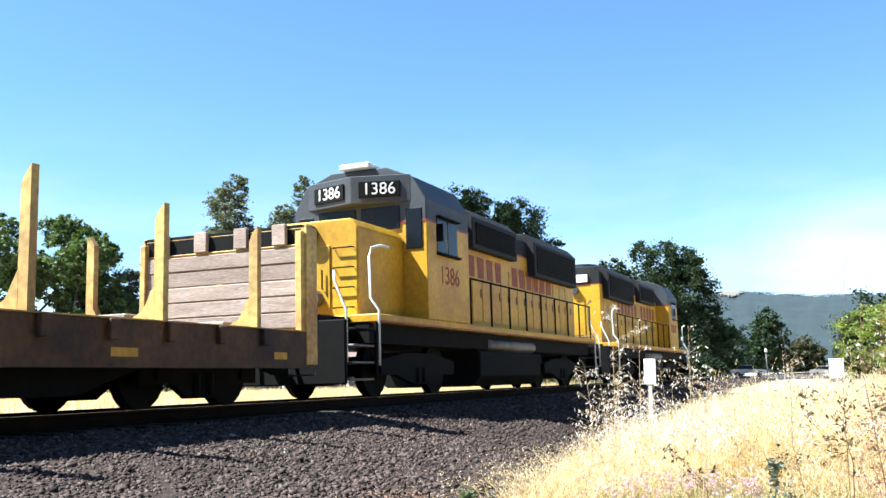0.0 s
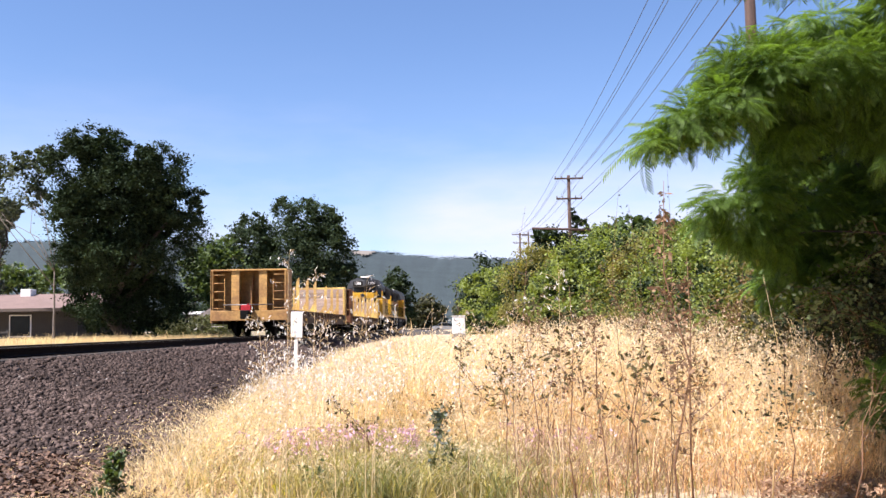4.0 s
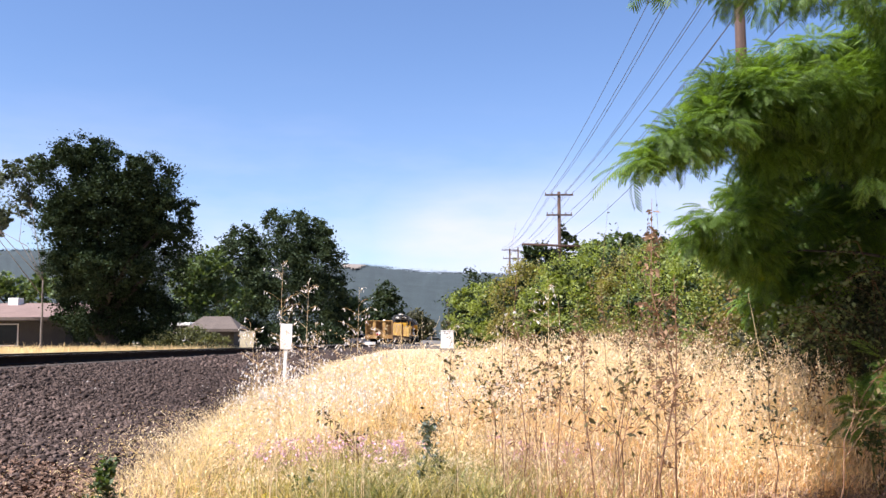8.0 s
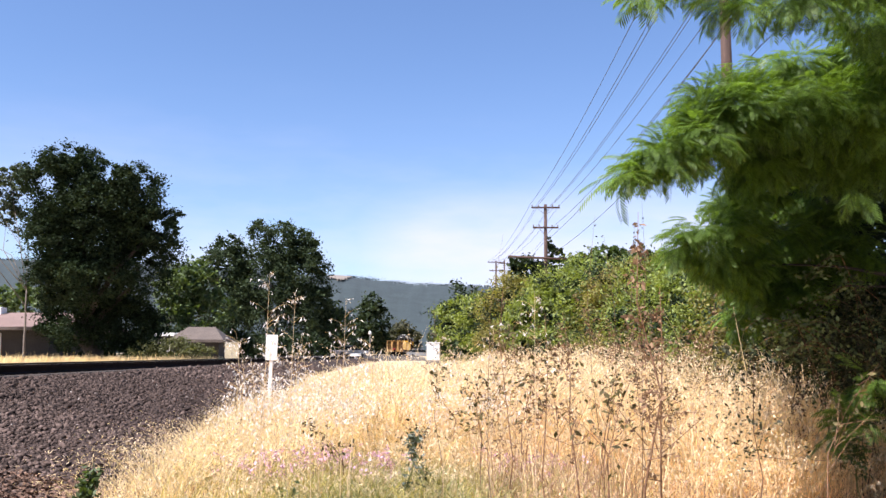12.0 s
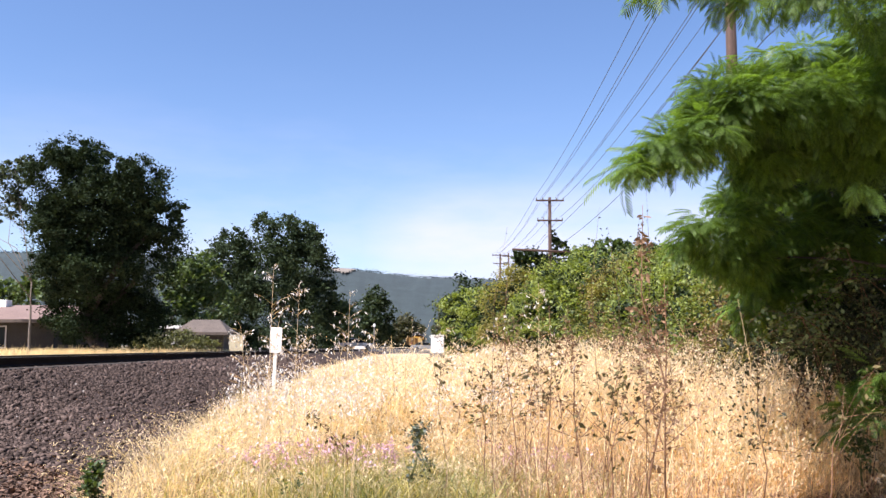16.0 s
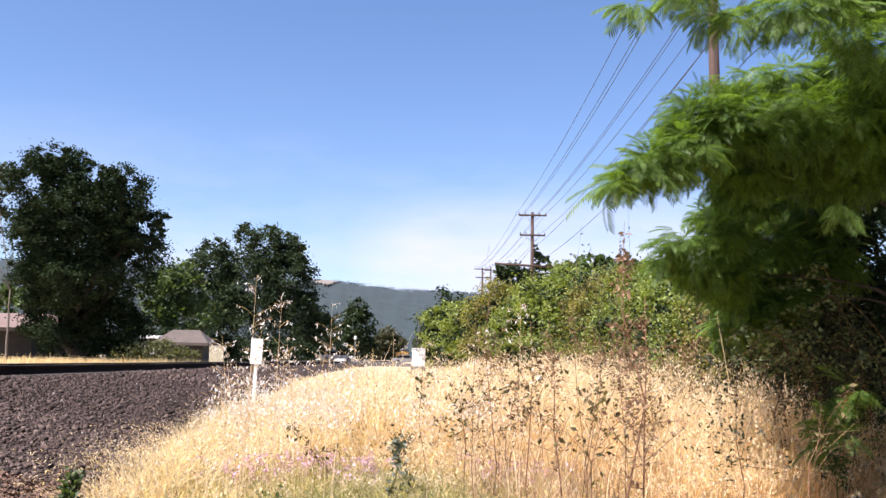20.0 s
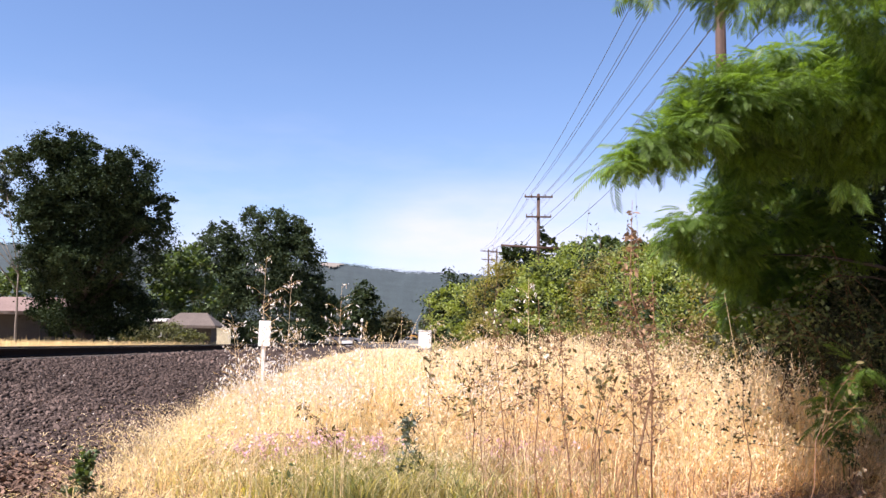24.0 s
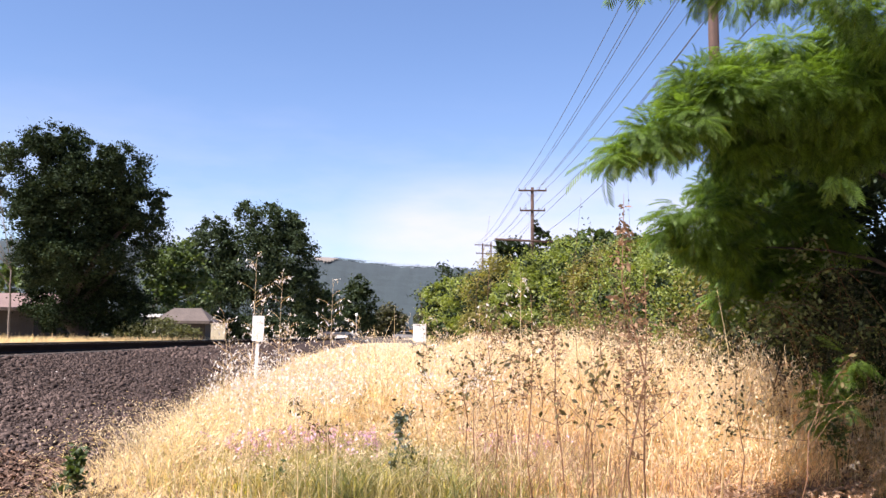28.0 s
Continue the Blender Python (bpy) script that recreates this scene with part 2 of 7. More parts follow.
WEED_STEM = material("brown_weed_stem", (0.21, 0.115, 0.063), (0.11, 0.06, 0.034), 3.0, 0.8, spec=0.15)
SILK_LEAF = material("silk_tree_leaf", (0.115, 0.185, 0.032), (0.07, 0.12, 0.024), 0.9, 0.5, island=0.4, through_light=0.45, spec=0.3)
STRAW = material("straw", (0.765, 0.61, 0.385), (0.61, 0.465, 0.28), 0.9, 0.7, island=0.34, through_light=0.52, spec=0.15, warm_tint=(1.2, 1.14, 0.70))
STRAW_RED = material("reddish_straw", (0.394, 0.262, 0.168), (0.279, 0.172, 0.107), 0.9, 0.7, island=0.35, through_light=0.35, spec=0.15, warm_tint=(1.1, 1.05, 0.92))
STRAW_TAN = material("pinkish_tan_straw", (0.82, 0.615, 0.385), (0.62, 0.44, 0.265), 0.9, 0.7, island=0.38, through_light=0.45, spec=0.15, warm_tint=(1.2, 1.14, 0.70))
SOIL = material("reddish_soil", (0.173, 0.109, 0.0768), (0.0959, 0.0608, 0.0435), 3.0, 0.95, island=0.5, spec=0.1)
WHITE_SEED = material("white_oat_husk", (0.88, 0.85, 0.80), (0.78, 0.73, 0.66), 2.0, 0.45, island=0.15, through_light=0.45, spec=0.3, warm_tint=(1.1, 1.08, 1.0))
SEED = material("oat_seed_head", (0.77, 0.65, 0.475), (0.61, 0.495, 0.345), 2.0, 0.6, island=0.28, through_light=0.42, spec=0.2, warm_tint=(1.2, 1.14, 0.72))
GREEN_BLADE = material("green_blade", (0.225, 0.225, 0.088), (0.135, 0.15, 0.056), 0.9, 0.6, island=0.4, through_light=0.4)
FADING = material("fading_blade", (0.42, 0.35, 0.18), (0.25, 0.22, 0.11), 0.9, 0.7, island=0.4, through_light=0.4, spec=0.2)
PINK = material("pink_petal", (0.58, 0.36, 0.49), (0.46, 0.27, 0.40), 3.0, 0.6, island=0.4, through_light=0.3)
LEMON = material("yellow_petal", (0.6375, 0.5625, 0.0225), (0.525, 0.45, 0.015), 3.0, 0.6, through_light=0.3)
# distance haze is mixed into this base colour, for ridge and skyline trees
HILL = material("haze_tinted_hill", (0.0246, 0.0377, 0.0385), (0.0143, 0.0238, 0.0262), 0.03, 1.0, detail_amount=0.35)
HILL_BARE = material("bare_hillside", (0.189, 0.156, 0.127), (0.123, 0.111, 0.0902), 0.02, 1.0)
ROOF = material("roof_shingle", (0.101, 0.0791, 0.0648), (0.0672, 0.0528, 0.0432), 1.5, 0.9, bump=0.4)
ROOF_LIGHT = material("pale_roof", (0.173, 0.115, 0.0954), (0.127, 0.0834, 0.0691), 1.2, 0.85)
WALL = material("house_paint", (0.0432, 0.0374, 0.0331), (0.0288, 0.0253, 0.0224), 1.5, 0.85)
WALL_CREAM = material("cream_paint", (0.422, 0.384, 0.269), (0.371, 0.326, 0.224), 1.5, 0.85)
GLASS = material("dark_glass", (0.012, 0.014, 0.016), (0.008, 0.01, 0.012), 2.0, 0.2, spec=0.15)
ASPHALT = material("asphalt", (0.144, 0.134, 0.13), (0.106, 0.101, 0.0959), 1.0, 0.9)
WIRE = material("wire", (0.06, 0.06, 0.065), (0.04, 0.04, 0.04), 3.0, 0.6)
EOT = material("red_marker", (0.36, 0.00959, 0.0144), (0.312, 0.00959, 0.0144), 3.0, 0.4)


# ---------------------------------------------------------------- building helpers
def box(bm, x0, x1, y0, y1, z0, z1):
    v = [bm.verts.new(p) for p in ((x0, y0, z0), (x1, y0, z0), (x1, y1, z0), (x0, y1, z0),
                                   (x0, y0, z1), (x1, y0, z1), (x1, y1, z1), (x0, y1, z1))]
    for f in ((3, 2, 1, 0), (4, 5, 6, 7), (0, 1, 5, 4), (1, 2, 6, 5), (2, 3, 7, 6), (3, 0, 4, 7)):
        bm.faces.new([v[i] for i in f])
    return v


def tube(bm, points, radii, n=8, caps=True):
    """A round bar through points; radii: one, or one a point."""
    points = [Vector(p) for p in points]
    radii = [radii] * len(points) if isinstance(radii, (int, float)) else radii
    rings = []
    for i, p in enumerate(points):
        way = (points[min(i + 1, len(points) - 1)] - points[max(i - 1, 0)]).normalized()
        side = way.cross(Vector((0, 0, 1)) if abs(way.z) < 0.9 else Vector((1, 0, 0))).normalized()
        up = side.cross(way)
        rings.append([bm.verts.new(p + radii[i] * (math.cos(2 * math.pi * k / n) * side + math.sin(2 * math.pi * k / n) * up)) for k in range(n)])
    for a, b in zip(rings, rings[1:]):
        for k in range(n):
            bm.faces.new((a[k], a[(k + 1) % n], b[(k + 1) % n], b[k]))
    if caps:
        bm.faces.new(rings[0][::-1])
        bm.faces.new(rings[-1])


def prism(bm, outline, axis, lo, hi):
    """An outline in the plane across axis, drawn out from lo to hi."""
    def at(p, h):
        return {"x": (h, p[0], p[1]), "y": (p[0], h, p[1]), "z": (p[0], p[1], h)}[axis]
    a = [bm.verts.new(at(p, lo)) for p in outline]
    b = [bm.verts.new(at(p, hi)) for p in outline]
    n = len(outline)
    for k in range(n):
        bm.faces.new((a[k], a[(k + 1) % n], b[(k + 1) % n], b[k]))
    bm.faces.new(a[::-1])
    bm.faces.new(b)


def finish(name, bm, mat, bevel=0.0, smooth=False):
    if bevel:
        bmesh.ops.bevel(bm, geom=list(bm.edges), offset=bevel, segments=1, affect="EDGES", clamp_overlap=True)
    bmesh.ops.recalc_face_normals(bm, faces=list(bm.faces))
    me = bpy.data.meshes.new(name)
    bm.to_mesh(me)
    bm.free()
    me.materials.append(mat)
    if smooth:
        me.polygons.foreach_set("use_smooth", [True] * len(me.polygons))
    return me


def part(name, bm, mat, parent, label="", bevel=0.0, smooth=False, kind=""):
    ob = new(name, finish(name, bm, mat, bevel, smooth))
    ob.parent = parent
    return tagged(ob, label, kind=kind)


def shared(name, me, parent, m=None):
    ob = new(name, me)
    ob.parent = parent
    if m is not None:
        ob.matrix_basis = m
    return ob


def thing(name, m, label, category, group="", kind=""):
    ob = new(name)
    ob.matrix_basis = m
    return tagged(ob, label, category, group, kind)


def mesh_from(name, verts, faces, mat):
    """A mesh from arrays: faces of one size."""
    me = bpy.data.meshes.new(name)
    verts, faces = np.asarray(verts, np.float32), np.asarray(faces, np.int32)
    me.vertices.add(len(verts))
    me.vertices.foreach_set("co", verts.ravel())
    n, k = faces.shape
    me.loops.add(n * k)
    me.loops.foreach_set("vertex_index", faces.ravel())
    me.polygons.add(n)
    me.polygons.foreach_set("loop_start", np.arange(0, n * k, k, dtype=np.int32))
    me.update(calc_edges=True)
    me.materials.append(mat)
    return me


def leaves(name, centres, size, mat, rng, aspect=0.55, droop=0.25, upward=0.4, jitter=0.35):
    """One mesh of small pointed leaves, each of four corners."""
    c = np.asarray(centres, float)
    n = len(c)
    nor = rng.normal(size=(n, 3))
    nor[:, 2] = np.abs(nor[:, 2]) + upward
    nor /= np.linalg.norm(nor, axis=1)[:, None]
    way = np.cross(nor, rng.normal(size=(n, 3)))
    way /= np.linalg.norm(way, axis=1)[:, None] + 1e-9
    side = np.cross(nor, way)
    s = size * (1 + jitter * rng.uniform(-1, 1, (n, 1)))
    v = np.stack([c - way * s / 2, c + side * s * aspect / 2 - nor * s * droop * 0.3,
                  c + way * s / 2 - nor * s * droop, c - side * s * aspect / 2 - nor * s * droop * 0.3], 1).reshape(-1, 3)
    f = np.arange(4 * n).reshape(-1, 4)
    return mesh_from(name, v, f, mat)


def lobe_points(lobes, clumps, per, rng, shell=0.55, spread=0.16):
    """Leaf places: lobes (x, y, z, rx, ry, rz), each filled with uneven clumps toward its outside."""
    out = []
    vol = np.array([l[3] * l[4] * l[5] for l in lobes]) ** 0.67
    for l, share in zip(lobes, vol / vol.sum()):
        k = max(4, int(clumps * share))
        d = rng.normal(size=(k, 3))
        d /= np.linalg.norm(d, axis=1)[:, None]
        r = shell + (1 - shell) * rng.uniform(0, 1, (k, 1)) ** 0.7
        r *= 1 + 0.09 * rng.normal(size=(k, 1))
        cc = np.array(l[:3]) + d * r * np.array(l[3:])
        small = min(l[3:]) * spread * rng.uniform(0.6, 1.6, (k, 1, 1)) + 0.02
        out.append((cc[:, None] + small * rng.normal(size=(k, per, 3)) * (1, 1, 0.7)).reshape(-1, 3))
    return np.concatenate(out)


def limbs(bm, base, height, radius, tips, rng, lean=(0, 0)):
    """A tapered trunk with limbs to the given tips."""
    top = Vector(base) + Vector((lean[0], lean[1], height))
    pts = [Vector(base).lerp(top, k / 5) + Vector((rng.normal() * radius * 0.3, rng.normal() * radius * 0.3, 0)) * (k > 0) for k in range(6)]
    tube(bm, pts, [radius * (1.25 - 0.16 * k) for k in range(6)], 9)
    for tip in tips:
        s = pts[int(rng.integers(2, 6))]
        tip = Vector(tip)
        mid = s.lerp(tip, 0.5) + Vector((rng.normal(), rng.normal(), abs(rng.normal()))) * (tip - s).length * 0.08
        tube(bm, [s, mid, tip], [radius * 0.45, radius * 0.3, radius * 0.08], 6)


def tree(name, base, lobes, leaf_mat, size, clumps, per, label, seed, trunk_r=0.3, bark=None, fork=0.45, group="", spread=0.16, shell=0.55):
    rng = np.random.default_rng(seed)
    bx, by, bz = base
    ob = thing(name, pose(bx, by, bz), label, "tree", group)
    local = [(l[0] - bx, l[1] - by, l[2] - bz, *l[3:]) for l in lobes]
    for l in list(local):
        for _ in range(5):
            d = rng.normal(size=3)
            d[2] = abs(d[2]) * 0.9
            d /= np.linalg.norm(d)
            k = rng.uniform(0.28, 0.48)
            local.append((*(np.array(l[:3]) + d * np.array(l[3:]) * rng.uniform(0.7, 0.95)), l[3] * k, l[4] * k, l[5] * k))
    top = max(l[2] for l in local)
    bm = bmesh.new()
    limbs(bm, (0, 0, -0.2), top * fork, trunk_r, [l[:3] for l in local[:len(lobes)]], rng)
    part("trunk", bm, bark or BARK, ob, smooth=True)
    me = leaves("crown", lobe_points(local, clumps, per, rng, shell, spread), size, leaf_mat, rng)
    crown = new("crown", me)
    crown.parent = ob
    return ob


# ---------------------------------------------------------------- the plan
TRACK_X, RAIL_Z = -8.55, 0.93        # centre line and rail top


def verge(y):
    """Where the gravel ends and the grass begins."""
    if y < 7:
        return -2.4 + 0.35 * min(7 - y, 6)
    return -2.4 - 0.10 * (y - 7) if y < 40 else -5.7


def ease(k):
    k = max(0.0, min(1.0, k))
    return k * k * (3 - 2 * k)


def mound(x, y):
    """A swell added toward the hedge; its sun-facing slope brightens the straw."""
    return 0.52 * ease((y - 8.6) / 5.0) * ease((x + 0.8) / 2.0)


def ground_z(x, y):
    e = verge(y)
    field = 0.48 * min(1.0, max(0.0, (y - 12) / 58)) ** 1.2
    if x > e:
        z = max(field, mound(x, y))
    elif x > -7.0:
        z = field + (0.71 - field) * (e - x) / (e + 7.0)
    elif x > -10.6:
        z = 0.71
    elif x > -13.0:
        z = 0.71 + 0.02 * (-10.6 - x) / 2.4
    else:
        z = 0.73
    return z + 0.03 * noise.noise((x * 0.5, y * 0.5, 0)) * (x > e)


def strip_coords(stops):
    out = []
    for a, b, n in stops:
        out += [a + (b - a) * k / n for k in range(n)]
    return out + [stops[-1][1]]


def sheet(name, xs, ys, z, mat, label, category):
    v = [(x, y, z(x, y)) for y in ys for x in xs]
    n = len(xs)
    f = [(j * n + i, j * n + i + 1, (j + 1) * n + i + 1, (j + 1) * n + i) for j in range(len(ys) - 1) for i in range(n - 1)]
    ob = new(name, mesh_from(name, v, f, mat))
    return tagged(ob, label, category, kind="structure")


GX = strip_coords([(-3500, -300, 8), (-300, -40, 10), (-40, -14, 8), (-14, 8, 88), (8, 40, 10), (40, 300, 8), (300, 3500, 8)])
GY = strip_coords([(-600, -40, 6), (-40, 0, 8), (0, 45, 90), (45, 140, 24), (140, 600, 10), (600, 4500, 10)])
sheet("ground", GX, GY, lambda x, y: ground_z(x, y) - 0.012, FAR_GRASS, "dry straw-coloured grass ground with bare soil", "ground")

# ballast: one bed, uneven, running with the track
BY = strip_coords([(-70, 0, 35), (0, 40, 100), (40, 120, 40), (120, 700, 40)])
v, f = [], []
for y in BY:
    e = verge(y)
    for k in range(29):
        x = e + 0.25 - (e + 0.25 + 11.6) * k / 28
        z = ground_z(min(x, e), y) + 0.02 * noise.noise((x * 2.5, y * 2.5, 3)) + (0.006 if k not in (0, 28) else -0.05)
        v.append((x, y, z))
for j in range(len(BY) - 1):
    for i in range(28):
        f.append((j * 29 + i, j * 29 + i + 1, (j + 1) * 29 + i + 1, (j + 1) * 29 + i))
ballast_bed = tagged(new("ballast_bed", mesh_from("ballast_bed", v, f, BALLAST)), "grey-brown crushed stone railway ballast bed", "ballast", kind="structure")

# the track
track = thing("railway_track", pose(TRACK_X, 0, RAIL_Z), "single railway track with rusty rails on ties", "track", kind="structure")
RAIL_OUT = [(-0.07, -0.17), (0.07, -0.17), (0.07, -0.155), (0.012, -0.13), (0.012, -0.045), (0.036, -0.035), (0.036, -0.006), (0.028, 0.0), (-0.028, 0.0), (-0.036, -0.006), (-0.036, -0.035), (-0.012, -0.045), (-0.012, -0.13), (-0.07, -0.155)]
for s in (-0.755, 0.755):
    bm = bmesh.new()
    prism(bm, [(s + p[0], p[1]) for p in RAIL_OUT], "y", -70, 700)
    rail = part("rail", bm, RAIL, track)
    bm = bmesh.new()
    box(bm, s - 0.022, s + 0.022, -70, 700, -0.001, 0.003)
    part("running_surface", bm, RAIL_TOP, rail, "bright worn rail head")


# ---------------------------------------------------------------- train
WHEELS = []


def bogie(parent, y, base, radius, side_x=1.02):
    """A two-axle truck under a car: side frames, springs and wheelsets."""
    name = "truck"
    bm = bmesh.new()
    box(bm, -0.95, 0.95, y - 0.18, y + 0.18, radius - 0.05, radius + 0.28)
    truck = part(name, bm, BLACK, parent, "grimy black truck", bevel=0.02)
    for s in (-1, 1):
        bm = bmesh.new()
        prism(bm, [(y - base / 2 - 0.35, radius - 0.12), (y - base / 2 - 0.35, radius + 0.16), (y - base / 4, radius + 0.30), (y + base / 4, radius + 0.30),
                   (y + base / 2 + 0.35, radius + 0.16), (y + base / 2 + 0.35, radius - 0.12), (y + base / 2 - 0.3, radius - 0.1),
                   (y + 0.3, radius - 0.3), (y - 0.3, radius - 0.3), (y - base / 2 + 0.3, radius - 0.1)],
              "x", s * side_x - 0.06, s * side_x + 0.06)
        part("side_frame", bm, BLACK, truck, bevel=0.015)
        bm = bmesh.new()
        for k in (-0.14, 0.14):
            tube(bm, [(s * (side_x + 0.02), y + k, radius - 0.26), (s * (side_x + 0.02), y + k, radius + 0.02)], 0.09, 8)
        part("spring_nest", bm, BLACK, truck, smooth=True)
    for k in (-0.5, 0.5):
        bm = bmesh.new()
        tube(bm, [(-1.12, 0, 0), (1.12, 0, 0)], 0.08, 8)
        for s in (-1, 1):
            tube(bm, [(s * 0.70, 0, 0), (s * 0.715, 0, 0)], [radius + 0.03, radius + 0.03], 24)
            tube(bm, [(s * 0.70, 0, 0), (s * 0.83, 0, 0)], [radius, radius - 0.004], 24)
            box(bm, s * 0.835 - 0.01, s * 0.835 + 0.01, -0.05, 0.05, radius * 0.35, radius * 0.75)
        ob = part("wheelset", bm, BLACK, truck)
        ob.location = (0, y + k * base, radius)
        WHEELS.append((ob, radius, y + k * base))


def coupler(parent, y, way):
    bm = bmesh.new()
    box(bm, -0.11, 0.11, min(y, y + 0.55 * way), max(y, y + 0.55 * way), 0.72, 0.98)
    box(bm, -0.19, 0.15, min(y + 0.4 * way, y + 0.68 * way), max(y + 0.4 * way, y + 0.68 * way), 0.68, 1.02)
    part("coupler", bm, BLACK, parent, "black knuckle coupler", bevel=0.025)
    bm = bmesh.new()
    tube(bm, [(0.42, y, 0.75), (0.45, y + 0.2 * way, 0.52), (0.40, y + 0.45 * way, 0.45), (0.25, y + 0.62 * way, 0.52)], 0.03, 7)
    part("air_hose", bm, BLACK, parent, smooth=True)


def bulkhead(car, y, way, planked, seed, paint=None, gaps=False, lugs=True):
    """An end wall: plate, side gussets, tapered posts, ladders. way: toward the car's outside."""
    depth = 0.30 if planked else 0.88
    inner, outer = y, y + way * depth
    lo, hi = min(inner, outer), max(inner, outer)
    rnd = random.Random(seed)
    paint = paint or CAR_YELLOW
    bm = bmesh.new()
    for xa, xb in (((-1.50, -0.62), (-0.30, 0.05), (0.50, 1.50)) if gaps else ((-1.50, 1.50),)):
        box(bm, xa, xb, min(inner, inner + way * 0.05), max(inner, inner + way * 0.05), 1.02, 2.62)
    wall = part("bulkhead", bm, paint, car, "weathered steel end bulkhead", bevel=0.01)
    for s in (-1, 1):
        bm = bmesh.new()
        prism(bm, [(inner, 0.55), (outer, 0.55), (outer, 2.60), (inner, 2.66)], "x", s * 1.50 - 0.03, s * 1.50 + 0.05)
        part("side_plate", bm, paint, wall, bevel=0.008)
        bm = bmesh.new()
        box(bm, s * 1.47 - 0.05, s * 1.47 + 0.05, min(outer, outer - way * 0.07), max(outer, outer - way * 0.07), 1.03, 2.62)
        part("corner_post", bm, paint, wall, bevel=0.01)
        bm = bmesh.new()
        prism(bm, [(inner, 1.03), (outer - way * 0.05, 1.03), (inner + way * 0.34, 2.60), (inner, 2.60)], "x", s * 0.55 - 0.02, s * 0.55 + 0.02)
        box(bm, s * 0.55 - 0.16, s * 0.55 + 0.16, min(outer - way * 0.11, outer - way * 0.06), max(outer - way * 0.11, outer - way * 0.06), 1.03, 2.63)
        part("post", bm, paint, wall, bevel=0.008)
        for k in range(5):
            bm = bmesh.new()
            z = 1.12 + 0.33 * k
            tube(bm, [(s * 0.98, outer - way * 0.04, z), (s * 1.46, outer - way * 0.04, z)], 0.016, 7)
            part("rung", bm, STEEL if planked else paint, wall, smooth=True)
        bm = bmesh.new()
        tube(bm, [(s * 0.97, outer - way * 0.04, 1.05), (s * 0.97, outer - way * 0.04, 2.3)], 0.02, 6)
        part("ladder_rail", bm, paint, wall)
    bm = bmesh.new()
    prism(bm, [(inner, 1.03), (outer - way * 0.3, 1.03), (inner + way * 0.12, 2.60), (inner, 2.60)], "x", -0.02, 0.02)
    box(bm, -0.05, 0.05, min(outer - way * 0.34, outer - way * 0.3), max(outer - way * 0.34, outer - way * 0.3), 1.03, 2.0)
    part("middle_post", bm, paint, wall)
    bm = bmesh.new()
    box(bm, -1.52, 1.52, lo, hi, 2.60, 2.66)
    part("top_beam", bm, BLACK if planked and lugs else paint, wall, bevel=0.01)
    if planked and lugs:
        # black strip gives the dark gaps between the lugs
        bm = bmesh.new()
        box(bm, -1.45, 1.45, lo - 0.002, lo + 0.05, 2.365, 2.598)
        part("header", bm, BLACK, wall, "black header behind the lugs above the planks")
        for k in (-1.1, -0.35, 0.4, 1.1):
            bm = bmesh.new()
            box(bm, k - 0.12, k + 0.12, lo - 0.08, lo - 0.003, 2.36, 2.68)
            part("lug", bm, PLANK, wall, bevel=0.01)
    if planked:
        for k in range(5 if lugs else 6):
            bm = bmesh.new()
            z = 1.10 + 0.245 * k
            e = rnd.uniform(-0.012, 0.012)
            box(bm, -1.40, 1.40, min(inner - way * (0.05 + e), inner - way * 0.002), max(inner - way * (0.05 + e), inner - way * 0.002), z, z + 0.232)
            part("plank", bm, PLANK, wall, bevel=0.012)
        bm = bmesh.new()
        for s in (-1, 1):
            box(bm, s * 1.46 - 0.055, s * 1.46 + 0.055, min(inner - way * 0.10, inner), max(inner - way * 0.10, inner), 1.03, 2.55)
        top = 2.335 if lugs else 2.575
        box(bm, -1.50, 1.50, min(inner - way * 0.03, inner), max(inner - way * 0.03, inner), top, top + 0.025)
        part("plank_frame", bm, CAR_YELLOW, wall, bevel=0.01)
    return wall


